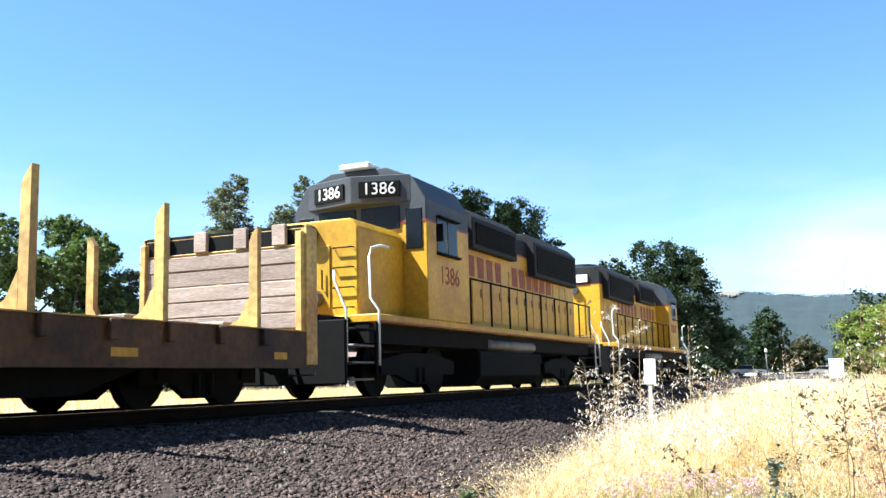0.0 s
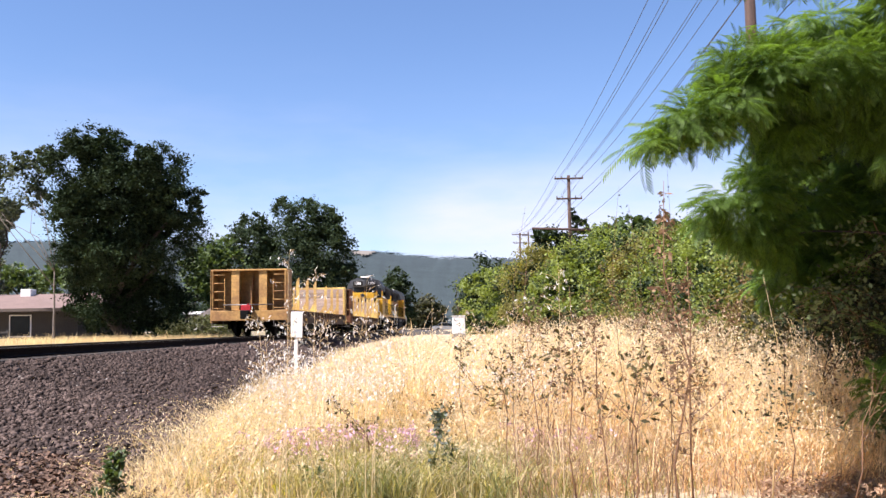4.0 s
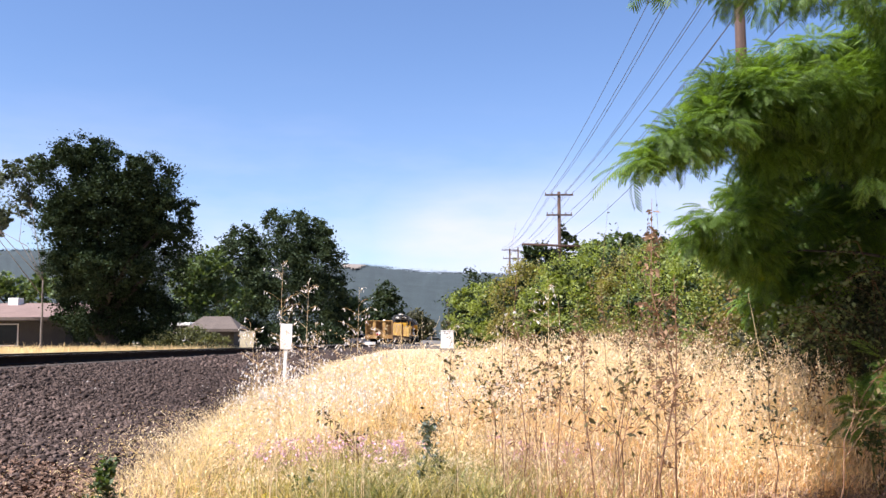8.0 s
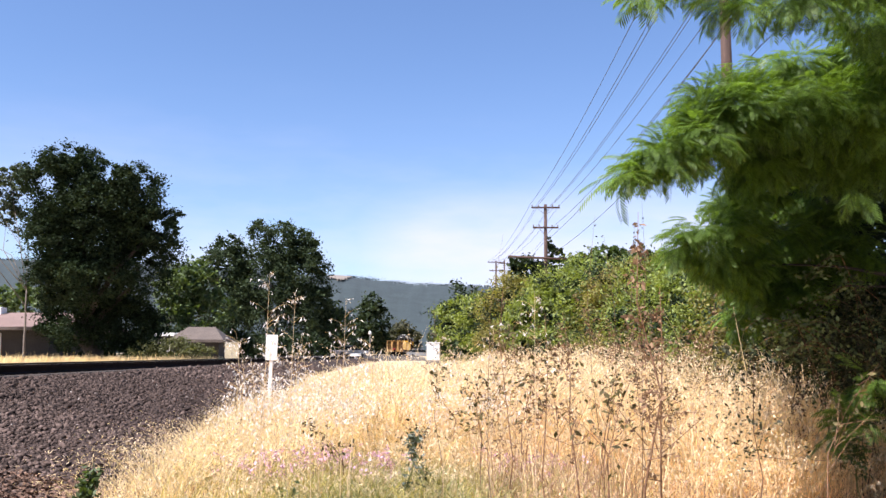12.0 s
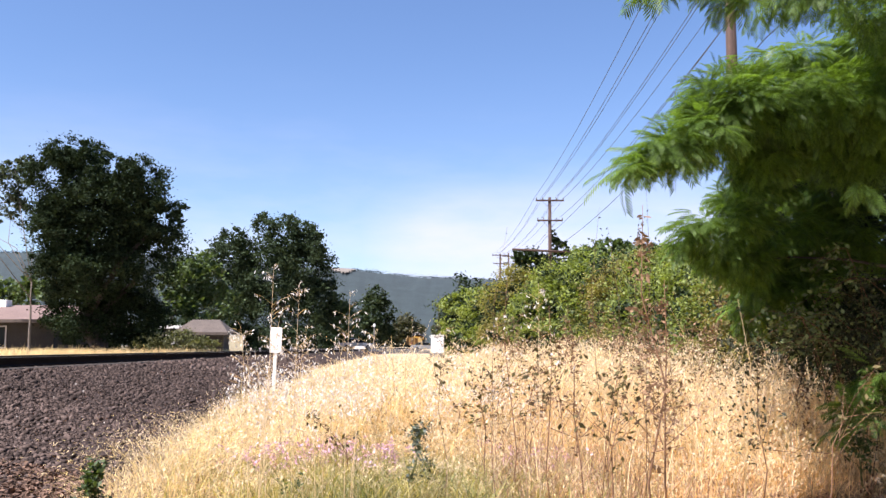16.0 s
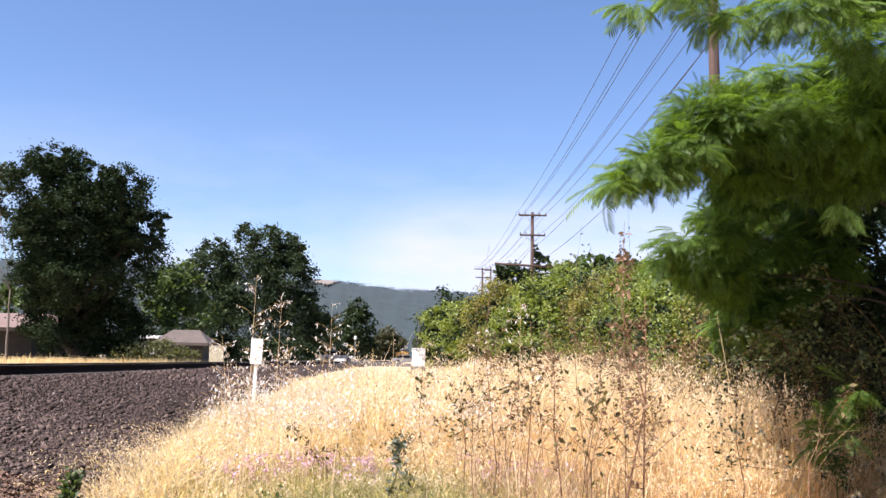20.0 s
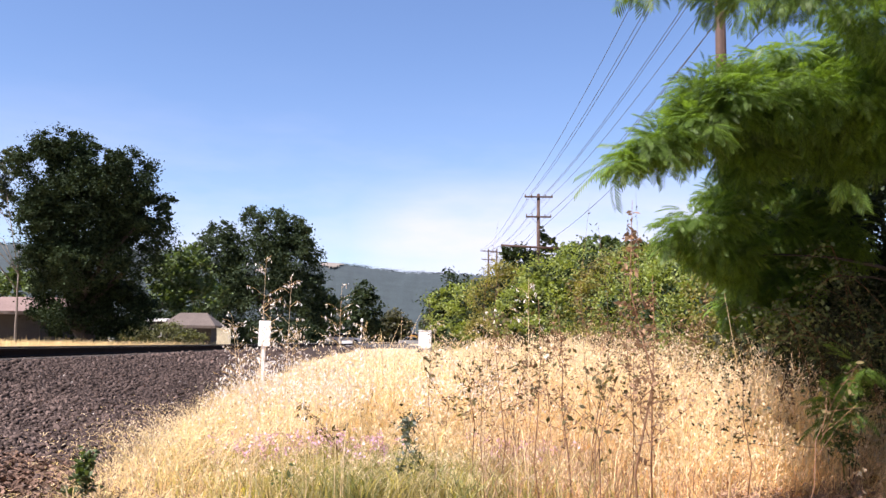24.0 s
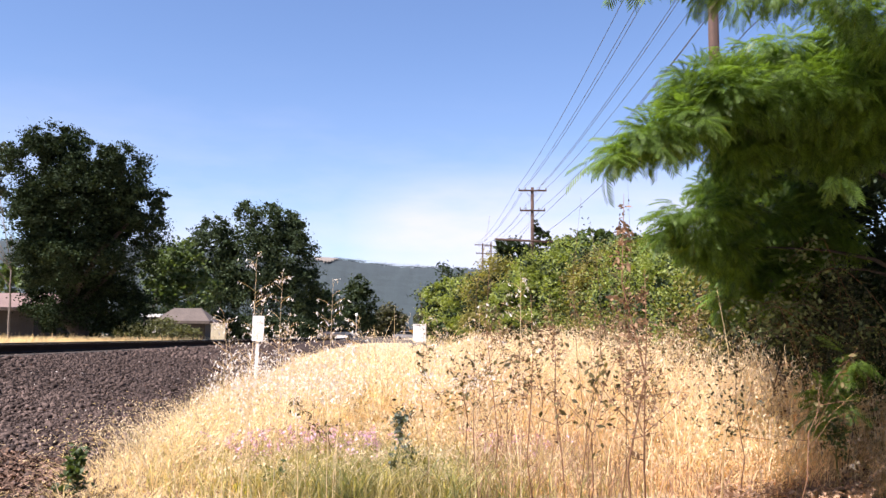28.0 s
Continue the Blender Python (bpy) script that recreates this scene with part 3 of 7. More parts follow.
def flatcar(length, stakes, label, marker, seed):
    car = thing("bulkhead_flatcar", pose(0, 0, 0), label, "railway car", "cars of the train")
    rnd = random.Random(seed)
    for s in (-1, 1):
        bm = bmesh.new()
        prism(bm, [(s * q, z) for q, z in ((1.53, 0.50), (1.53, 1.035), (1.37, 1.035), (1.37, 1.0), (1.47, 1.0), (1.47, 0.53), (1.37, 0.53), (1.37, 0.50))], "y", 0.12, length - 0.12)
        sill = part("side_sill", bm, CAR_RUST, car, "rusty yellow side sill")
        bm = bmesh.new()
        box(bm, *sorted((s * 1.40, s * 1.555)), 0.2, length - 0.2, 1.037, 1.052)
        part("top_flange", bm, CAR_YELLOW, sill, "worn yellow flange along the sill")
        y = 1.1
        while y < length - 0.8:
            bm = bmesh.new()
            box(bm, s * 1.57 - 0.035, s * 1.57 + 0.035, y - 0.07, y + 0.07, 0.80, 1.03)
            part("stake_pocket", bm, CAR_RUST, sill, bevel=0.01)
            y += 0.98
        for k in range(6):
            y = 1.0 + k * (length - 2.2) / 5
            w = rnd.uniform(0.3, 0.5)
            bm = bmesh.new()
            box(bm, s * 1.535, s * 1.535 + s * 0.003, y, y + w, 0.62, 0.72) if s > 0 else box(bm, s * 1.538, s * 1.535, y, y + w, 0.62, 0.72)
            part("reflector", bm, YELLOW, sill, "small yellow reflector patch")
    # reporting marks: blocks too faded to read
    for k in range(11):
        bm = bmesh.new()
        y = 5.4 + k * 0.17 + (0.25 if k > 4 else 0)
        box(bm, 1.533, 1.536, y, y + 0.10, 0.74, 0.90)
        part("faded_letter_block", bm, FADED, car, "faded pale lettering block")
    bm = bmesh.new()
    box(bm, -0.3, 0.3, 0.3, length - 0.3, 0.35, 0.96)
    part("centre_sill", bm, BLACK, car)
    bm = bmesh.new()
    prism(bm, [(3.6, 0.5), (4.6, 0.2), (length - 4.6, 0.2), (length - 3.6, 0.5)], "x", -1.25, 1.25)
    part("underframe", bm, BLACK, car, "grimy black underframe")
    bm = bmesh.new()
    box(bm, -1.40, 1.40, 0.15, length - 0.15, 0.97, 1.02)
    part("deck", bm, CAR_RUST, car, "rusty steel deck", bevel=0.01)
    for e, way in ((0.0, -1), (length, 1)):
        bm = bmesh.new()
        a, b = (e, e + 0.12) if way < 0 else (e - 0.12, e)
        box(bm, -1.53, 1.53, a, b, 0.62, 1.03)
        end = part("end_sill", bm, CAR_YELLOW if way > 0 else OCHRE if marker else RUST_RED, car, "weathered end sill", bevel=0.02)
        coupler(car, e, way)
        for s in (-1, 1):
            bm = bmesh.new()
            ey = e + way * 0.03
            tube(bm, [(s * 1.45, ey, 0.62), (s * 1.45, ey, 0.40), (s * 1.0, ey, 0.40), (s * 1.0, ey, 0.62)], 0.018, 6)
            part("sill_step", bm, STEEL, end)
        bm = bmesh.new()
        tube(bm, [(-1.0, e + way * 0.06, 1.25), (1.0, e + way * 0.06, 1.25)], 0.02, 7)
        part("grab_bar", bm, STEEL, end, smooth=True)
    bulkhead(car, 0.90, -1, False, seed + 1, OCHRE if marker else RUST_RED, not marker)
    bulkhead(car, length - 0.34, 1, True, seed + 2, lugs=not marker)
    for y in stakes:
        for s in (-1, 1):
            bm = bmesh.new()
            h = 2.50 + rnd.uniform(-0.05, 0.05)
            x = s * 1.44
            # a channel post with its top cut on a slant
            prism(bm, [(x - s * 0.04, 1.03), (x + s * 0.065, 1.03), (x + s * 0.065, h), (x - s * 0.04, h - 0.13)], "y", y - 0.051, y + 0.05)
            prism(bm, [(x - s * 0.06, 1.03), (x + s * 0.08, 1.03), (x + s * 0.08, h - 0.02), (x - s * 0.055, h - 0.20)], "y", y - 0.066, y - 0.052)
            stake = part("stake", bm, CAR_YELLOW, car, "tall yellow steel side stake")
            bm = bmesh.new()
            for k in (-0.06, 0.045):
                prism(bm, [(x - s * 0.05, 1.03), (x - s * 0.40, 1.03), (x - s * 0.38, 1.10), (x - s * 0.22, 1.18), (x - s * 0.12, 1.36), (x - s * 0.05, 1.48)], "y", y + k - 0.008, y + k + 0.008)
            part("gusset", bm, CAR_YELLOW, stake)
        bm = bmesh.new()
        box(bm, -1.0, 1.0, y - 0.11, y + 0.11, 1.02, 1.16)
        part("bolster", bm, CAR_YELLOW if rnd.random() < 0.6 else PLANK, car, "wooden cross bolster on the deck", bevel=0.015)
    if marker:
        bm = bmesh.new()
        box(bm, -0.27, 0.11, -0.20, -0.02, 0.98, 1.23)
        tube(bm, [(-0.00, -0.11, 1.23), (-0.00, -0.11, 1.28)], 0.05, 10)
        part("end_marker", bm, EOT, car, "bright red end-of-train marker", bevel=0.015)
    bogie(car, 2.2, 1.75, 0.42)
    bogie(car, length - 2.2, 1.75, 0.42)
    return car


def text_mesh(body, size, mat, parent, name, m, depth=0.004, label=""):
    cu = bpy.data.curves.new(name, "FONT")
    cu.body, cu.size, cu.extrude, cu.align_x, cu.align_y = body, size, depth, "CENTER", "CENTER"
    tmp = bpy.data.objects.new(name + "_curve", cu)
    scene.collection.objects.link(tmp)
    me = bpy.data.meshes.new_from_object(tmp.evaluated_get(bpy.context.evaluated_depsgraph_get()))
    bpy.data.objects.remove(tmp)
    me.materials.clear()
    me.materials.append(mat)
    ob = new(name, me)
    ob.parent = parent
    ob.matrix_basis = m
    return tagged(ob, label)


def locomotive(label, number):
    loco = thing("locomotive", pose(0, 0, 0), label, "locomotive", "locomotives of the train")
    L = 17.2
    # underframe and walkways
    bm = bmesh.new()
    box(bm, -1.50, 1.50, 1.1, L - 1.1, 1.30, 1.45)
    part("frame", bm, YELLOW, loco, "yellow underframe sill", bevel=0.02)
    for s in (-1, 1):
        bm = bmesh.new()
        box(bm, s * 1.503, s * 1.506 + s * 0.002, 1.1, L - 1.1, 1.31, 1.335) if s > 0 else box(bm, -1.508, -1.503, 1.1, L - 1.1, 1.31, 1.335)
        part("sill_stripe", bm, RED, loco, "thin red sill stripe")
    bm = bmesh.new()
    box(bm, -1.30, 1.30, 1.12, L - 1.12, 0.95, 1.298)
    part("centre_sill", bm, BLACK, loco)
    for y0, y1 in ((0.0, 1.1), (L - 1.1, L)):
        bm = bmesh.new()
        box(bm, -0.95, 0.95, y0, y1, 1.30, 1.40)
        part("end_platform", bm, BLACK, loco, bevel=0.01)
        e = 0.0 if y0 == 0.0 else L
        w = 1 if e == 0.0 else -1
        bm = bmesh.new()
        box(bm, -1.45, 1.45, min(e, e + w * 0.08), max(e, e + w * 0.08), 0.25, 1.30)
        part("pilot", bm, BLACK, loco, "black pilot plate", bevel=0.02)
        coupler(loco, e, -w)
        for s in (-1, 1):
            for k in range(4):
                bm = bmesh.new()
                a, b = e + w * (0.12 + 0.06 * k), e + w * (0.95 + 0.02 * k)
                box(bm, s * 1.2 - 0.28, s * 1.2 + 0.28, min(a, b), max(a, b), 0.30 + 0.28 * k, 0.34 + 0.28 * k)
                part("step", bm, STEEL if k < 3 else BLACK, loco, "worn steel step", bevel=0.008)
            bm = bmesh.new()
            box(bm, s * 1.49 - 0.02, s * 1.49 + 0.02, min(e + w * 0.98, e + w * 1.06), max(e + w * 0.98, e + w * 1.06), 0.30, 1.30)
            part("step_stile", bm, BLACK, loco, bevel=0.008)
            bm = bmesh.new()
            box(bm, s * 0.93 - 0.02, s * 0.93 + 0.02, min(e + w * 0.1, e + w * 1.0), max(e + w * 0.1, e + w * 1.0), 0.30, 1.30)
            part("step_side", bm, BLACK, loco, bevel=0.008)
            bm = bmesh.new()
            tube(bm, [(s * 1.52, e + w * 1.08, 0.55), (s * 1.52, e + w * 1.08, 1.50), (s * 1.36, e + w * 1.08, 1.72), (s * 1.34, e + w * 1.08, 2.45), (s * 1.37, e + w * 1.12, 2.60), (s * 1.50, e + w * 1.2, 2.64), (s * 1.52, e + w * 1.5, 2.64)], 0.024, 8)
            part("white_handrail", bm, WHITE, loco, "white painted step handrail", smooth=True)
            bm = bmesh.new()
            tube(bm, [(s * 1.42, e + w * 0.10, 0.60), (s * 1.42, e + w * 0.10, 1.45), (s * 1.18, e + w * 0.14, 1.95), (s * 1.16, e + w * 0.16, 2.12)], 0.022, 8)
            part("white_handrail", bm, WHITE, loco, smooth=True)
        bm = bmesh.new()
        tube(bm, [(-0.9, e + w * 0.05, 1.42), (-0.9, e + w * 0.05, 1.62), (0.9, e + w * 0.05, 1.62), (0.9, e + w * 0.05, 1.42)], 0.02, 7)
        part("end_rail", bm, STEEL, loco, "grey end handrail", smooth=True)
        for s in (-0.35, 0.35):
            bm = bmesh.new()
            tube(bm, [(s, e - w * 0.02, 1.1), (s, e - w * 0.12, 0.8), (s * 1.1, e - w * 0.15, 0.5)], 0.028, 6)
            part("air_hose", bm, BLACK, loco, smooth=True)
    # nose
    bm = bmesh.new()
    prism(bm, [(-0.98, 1.40), (0.98, 1.40), (0.98, 3.05), (0.84, 3.22), (-0.84, 3.22), (-0.98, 3.05)], "y", 1.35, 3.25)
    nose = part("nose", bm, YELLOW, loco, "bright yellow short hood", bevel=0.03)
    bm = bmesh.new()
    box(bm, -0.30, 0.42, 1.325, 1.349, 1.50, 2.75)
    door = part("nose_door", bm, YELLOW, nose, bevel=0.01)
    bm = bmesh.new()
    tube(bm, [(0.28, 1.31, 1.95), (0.28, 1.28, 1.95), (0.28, 1.28, 2.3)], 0.015, 6)
    part("handle", bm, BLACK, door)
    for k in range(4):
        bm = bmesh.new()
        z = 1.6 + 0.36 * k
        tube(bm, [(0.50, 1.34, z), (0.50, 1.28, z), (0.90, 1.28, z), (0.90, 1.34, z)], 0.014, 6)
        part("grab_iron", bm, BLACK, nose)
    bm = bmesh.new()
    tube(bm, [(0.0, 1.34, 2.98), (0.0, 1.18, 2.98)], 0.17, 14)
    light = part("headlight_housing", bm, GREY, nose, "grey round headlight housing", smooth=False)
    for s in (-0.075, 0.075):
        bm = bmesh.new()
        tube(bm, [(s, 1.178, 2.98), (s, 1.172, 2.98)], 0.06, 12)
        part("lens", bm, GLASS, light)
    bm = bmesh.new()
    tube(bm, [(0.12, 1.36, 1.78), (0.12, 1.16, 1.78)], [0.17, 0.15], 12)
    part("bell_cover", bm, STEEL, nose, "round grey cover on the nose")
    # cab: lower yellow, upper grey, faceted roof
    bm = bmesh.new()
    box(bm, -1.50, 1.50, 3.25, 5.45, 1.45, 3.40)
    cab = part("cab", bm, YELLOW, loco, "yellow crew cab", bevel=0.015)
    bm = bmesh.new()
    prism(bm, [(-1.50, 3.404), (1.50, 3.404), (1.50, 3.82), (1.22, 4.30), (0.62, 4.55), (-0.62, 4.55), (-1.22, 4.30), (-1.50, 3.82)], "y", 3.24, 5.46)
    roof = part("cab_roof", bm, GREY, cab, "grey faceted cab roof", bevel=0.02)
    bm = bmesh.new()
    prism(bm, [(-1.18, 3.24), (0.0, 2.90), (1.18, 3.24)], "z", 3.80, 4.36)
    part("brow", bm, GREY, cab, "grey angled brow over the windshields", bevel=0.015)
    bm = bmesh.new()
    box(bm, -0.34, 0.34, 3.05, 3.6, 4.551, 4.66)
    part("roof_unit", bm, WHITE, cab, "pale box on the cab roof", bevel=0.02)
    bm = bmesh.new()
    box(bm, -1.505, 1.505, 3.235, 5.465, 3.385, 3.425)
    part("red_stripe", bm, RED, cab, "thin red stripe")
    for s in (-1, 1):
        bm = bmesh.new()
        x0, x1 = sorted((s * 0.06, s * 0.92))
        box(bm, x0, x1, 3.215, 3.243, 3.27, 3.74)
        part("windshield", bm, GLASS, cab, "dark windshield", bevel=0.01)
        bm = bmesh.new()
        x0, x1 = sorted((s * 1.05, s * 1.40))
        box(bm, x0, x1, 3.225, 3.252, 2.85, 3.66)
        part("door_window", bm, GLASS, cab, "dark cab door window", bevel=0.01)
        for ya, yb in ((3.72, 4.22), (4.28, 4.78)):
            bm = bmesh.new()
            x0, x1 = sorted((s * 1.495, s * 1.515))
            box(bm, x0, x1, ya, yb, 2.82, 3.50)
            part("side_window", bm, GLASS, cab, "dark sliding side window", bevel=0.008)
        bm = bmesh.new()
        x0, x1 = sorted((s * 1.50, s * 1.60))
        box(bm, x0, x1, 3.7, 4.8, 3.52, 3.55)
        part("sunshade", bm, BLACK, cab)
        bm = bmesh.new()
        box(bm, x0, x1, 3.7, 4.8, 2.76, 2.80)
        part("armrest", bm, BLACK, cab)
        # number board on its angled face
        turn = math.degrees(math.atan2(0.34, 1.18))
        m = pose(s * 0.57, 3.046, 4.07, 0, 0, s * turn)
        bm = bmesh.new()
        box(bm, -0.42, 0.42, -0.02, 0.03, -0.16, 0.16)
        board = part("number_board", bm, BLACK, cab, "black number board with white digits", bevel=0.008)
        board.matrix_basis = m
        if number:
            text_mesh(number, 0.34, WHITE, board, "road_number", pose(0, -0.023, 0, 90, 0, 0), label="white road number digits")
        # mirrors
        bm = bmesh.new()
        x0, x1 = sorted((s * 1.56, s * 1.70))
        box(bm, x0, x1, 3.56, 3.60, 3.0, 3.35)
        part("mirror", bm, BLACK, cab)
    # lettering and road number on the cab side, as bars where it cannot be read
    for s in (-1, 1):
        x0, x1 = sorted((s * 1.502, s * 1.506))
        if number:
            text_mesh(number, 0.52, FADED_RED, cab, "cab_number", pose(s * 1.502, 4.36, 2.36, 90, 0, 90 * s), label="faded red road number on the cab side")
        else:
            for k in range(4):
                bm = bmesh.new()
                box(bm, x0, x1, 3.78 + k * 0.34, 3.78 + k * 0.34 + 0.25, 2.18, 2.55)
                part("numeral_bar", bm, FADED_RED, cab, "faded red numeral block")
    # long hood
    bm = bmesh.new()
    box(bm, -0.92, 0.92, 5.46, 16.0, 1.45, 3.55)
    hood = part("long_hood", bm, YELLOW, loco, "yellow engine hood", bevel=0.015)
    bm = bmesh.new()
    prism(bm, [(-0.92, 3.554), (0.92, 3.554), (0.92, 3.98), (0.72, 4.18), (-0.72, 4.18), (-0.92, 3.98)], "y", 5.47, 15.99)
    part("hood_roof", bm, SOOT, hood, "soot-blackened hood roof", bevel=0.015)
    bm = bmesh.new()
    box(bm, -0.926, 0.926, 5.5, 16.004, 3.53, 3.57)
    part("red_stripe", bm, RED, hood)
    bm = bmesh.new()
    prism(bm, [(-1.12, 3.30), (1.12, 3.30), (1.12, 4.02), (0.86, 4.26), (-0.86, 4.26), (-1.12, 4.02)], "y", 6.7, 9.9)
    part("brake_blister", bm, SOOT, hood, "sooty dynamic brake housing", bevel=0.02)
    bm = bmesh.new()
    prism(bm, [(-1.15, 3.05), (1.15, 3.05), (1.15, 3.98), (0.9, 4.24), (-0.9, 4.24), (-1.15, 3.98)], "y", 11.3, 15.6)
    part("radiator_section", bm, SOOT, hood, "sooty radiator section", bevel=0.02)
    for s in (-1, 1):
        for ya, yb, z0, z1, xx in ((6.9, 9.7, 3.40, 3.92, 1.12), (11.5, 15.4, 3.15, 3.90, 1.15)):
            bm = bmesh.new()
            x0, x1 = sorted((s * xx, s * (xx + 0.012)))
            box(bm, x0, x1, ya, yb, z0, z1)
            grille = part("grille", bm, BLACK, hood, "black air intake grille")
            n = 8
            for k in range(n):
                bm = bmesh.new()
                z = z0 + (z1 - z0) * (k + 0.5) / n
                x0, x1 = sorted((s * (xx + 0.012), s * (xx + 0.035)))
                box(bm, x0, x1, ya, yb, z - 0.012, z + 0.012)
                part("slat", bm, BLACK, grille)
        # hood doors
        y = 5.75
        while y < 15.6:
            bm = bmesh.new()
            x0, x1 = sorted((s * 0.92, s * 0.938))
            box(bm, x0, x1, y, y + 0.60, 1.62, 3.02)
            panel = part("hood_door", bm, YELLOW, hood, bevel=0.006)
            bm = bmesh.new()
            x0, x1 = sorted((s * 0.938, s * 0.96))
            box(bm, x0, x1, y + 0.5, y + 0.54, 2.2, 2.4)
            part("latch", bm, STEEL, panel)
            y += 0.66
        # road name as plain red shapes
        x0, x1 = sorted((s * 0.940, s * 0.944))
        for k in range(12):
            if k != 5:
                bm = bmesh.new()
                box(bm, x0, x1, 6.2 + k * 0.62, 6.2 + k * 0.62 + 0.40, 2.66, 3.16)
                part("letter_shape", bm, FADED_RED, hood, "faded red letter shape")
        # handrail with posts
        rail_pts = [(s * 1.46, 5.55, 2.45), (s * 1.46, 15.9, 2.45)]
        bm = bmesh.new()
        tube(bm, rail_pts, 0.022, 8)
        part("handrail", bm, BLACK, loco, "long dark side handrail", smooth=True)
        for k in range(9):
            bm = bmesh.new()
            y = 5.6 + k * 1.28
            tube(bm, [(s * 1.46, y, 1.40), (s * 1.46, y, 2.45)], 0.024, 7)
            part("stanchion", bm, BLACK, loco, smooth=True)
    # roof fans, stack, horn, headlight at the hood end
    for y in (7.5, 9.0, 12.2, 13.5, 14.8):
        bm = bmesh.new()
        tube(bm, [(0, y, 4.2), (0, y, 4.36)], 0.58, 20)
        fan = part("fan_cowl", bm, GREY, hood, "round roof fan cowl")
        bm = bmesh.new()
        tube(bm, [(0, y, 4.361), (0, y, 4.37)], 0.50, 20)
        part("fan_grille", bm, BLACK, fan)
    bm = bmesh.new()
    box(bm, -0.28, 0.28, 10.2, 10.8, 4.18, 4.42)
    part("exhaust_stack", bm, BLACK, hood, bevel=0.03)
    bm = bmesh.new()
    for k in (-0.15, 0.0, 0.15):
        tube(bm, [(k, 5.9, 4.42), (k, 5.45, 4.42)], [0.03, 0.09], 8)
    tube(bm, [(0, 5.85, 4.15), (0, 5.85, 4.42)], 0.03, 6)
    part("horn", bm, BLACK, hood, "black air horn")
    bm = bmesh.new()
    box(bm, -0.7, 0.7, 5.6, 6.6, 4.18, 4.34)
    part("air_filter_box", bm, BLACK, hood, "dark inertial filter box", bevel=0.03)
    bm = bmesh.new()
    box(bm, -0.5, 0.5, 15.99, 16.06, 3.62, 3.9)
    part("number_board", bm, WHITE, hood, "pale number board at the hood end", bevel=0.01)
    bm = bmesh.new()
    box(bm, -0.35, 0.35, 16.0, 16.03, 1.5, 3.1)
    part("end_door", bm, YELLOW, hood, bevel=0.01)
    bm = bmesh.new()
    tube(bm, [(0.0, 16.0, 3.35), (0.0, 16.14, 3.35)], 0.16, 12)
    part("rear_headlight", bm, GREY, hood)
    # fuel tank, air tanks, trucks
    bm = bmesh.new()
    prism(bm, [(-1.30, 0.35), (-1.05, 0.12), (1.05, 0.12), (1.30, 0.35), (1.30, 0.88), (1.12, 1.0), (-1.12, 1.0), (-1.30, 0.88)], "y", 6.5, 11.0)
    part("fuel_tank", bm, BLACK, loco, "grimy black fuel tank", bevel=0.02)
    for s in (-1, 1):
        bm = bmesh.new()
        tube(bm, [(s * 1.22, 7.0, 1.06), (s * 1.22, 10.4, 1.06)], 0.15, 12)
        part("air_tank", bm, STEEL, loco, "long grey air reservoir", smooth=True)
    bogie(loco, 3.6, 2.74, 0.51, 1.08)
    bogie(loco, L - 3.6, 2.74, 0.51, 1.08)
    return loco


CAR_B = flatcar(18.3, (2.85, 5.2, 7.45, 10.8, 13.05, 15.3), "rusty yellow bulkhead flatcar with tall stakes and red end marker", True, 21)
CAR_A = flatcar(18.25, (1.95, 3.95, 5.85, 7.85, 10.8, 12.75, 14.77, 16.72), "rusty yellow bulkhead flatcar with plank end wall behind the locomotive", False, 31)
LOCO_A = locomotive("yellow and grey diesel locomotive, cab facing the flatcars", "1386")
LOCO_B = locomotive("dusty yellow diesel locomotive leading, long hood facing its mate", "")
train = [(CAR_B, -0.7, 0), (CAR_A, 19.95, 0), (LOCO_A, 39.2, 0), (LOCO_B, 57.6 + 17.2, 180)]

# ---------------------------------------------------------------- hills and distance
def hill(name, near, far, outline, mat, label):
    """A ridge seen along bearings: outline of (bearing, rise) in parts of the distance."""
    v, f, rows = [], [], 9
    for j in range(rows):
        k = j / (rows - 1)
        d = near + (far - near) * k
        for u, rise in outline:
            bump = 0.0018 * noise.noise((u * 160, k * 3, 0)) + 0.0009 * noise.noise((u * 520, k * 9, 5))
            v.append((u * d, d, (rise * math.sin(k * math.pi / 2) ** 0.9 + bump * min(1, 3 * k)) * d))
    n = len(outline)
    for j in range(rows - 1):
        for i in range(n - 1):
            f.append((j * n + i, j * n + i + 1, (j + 1) * n + i + 1, (j + 1) * n + i))
    return tagged(new(name, mesh_from(name, v, f, mat)), label, "hill", kind="structure")


SKYLINE = [(-2.0, 0.0678), (-1.2, 0.0828), (-0.8, 0.0928), (-0.48, 0.0978), (-0.44, 0.0983), (-0.30, 0.0938), (-0.20, 0.0878), (-0.118, 0.0823), (-0.10, 0.0813), (-0.085, 0.0793),
           (-0.06, 0.0768), (-0.03, 0.0733), (0.0, 0.0726), (0.03, 0.0718), (0.05, 0.0703), (0.12, 0.0648), (0.25, 0.0528), (0.5, 0.0478), (1.0, 0.0578), (2.0, 0.0578)]
us = np.concatenate([np.linspace(-2, -0.5, 30), np.linspace(-0.5, 0.3, 260), np.linspace(0.31, 2.0, 30)])
ridge = [(float(u), float(np.interp(u, [p[0] for p in SKYLINE], [p[1] for p in SKYLINE]))) for u in us]
hill("backdrop_hill", 1300, 2100, ridge, HILL, "long wooded ridge, distance haze painted into its blue-green")
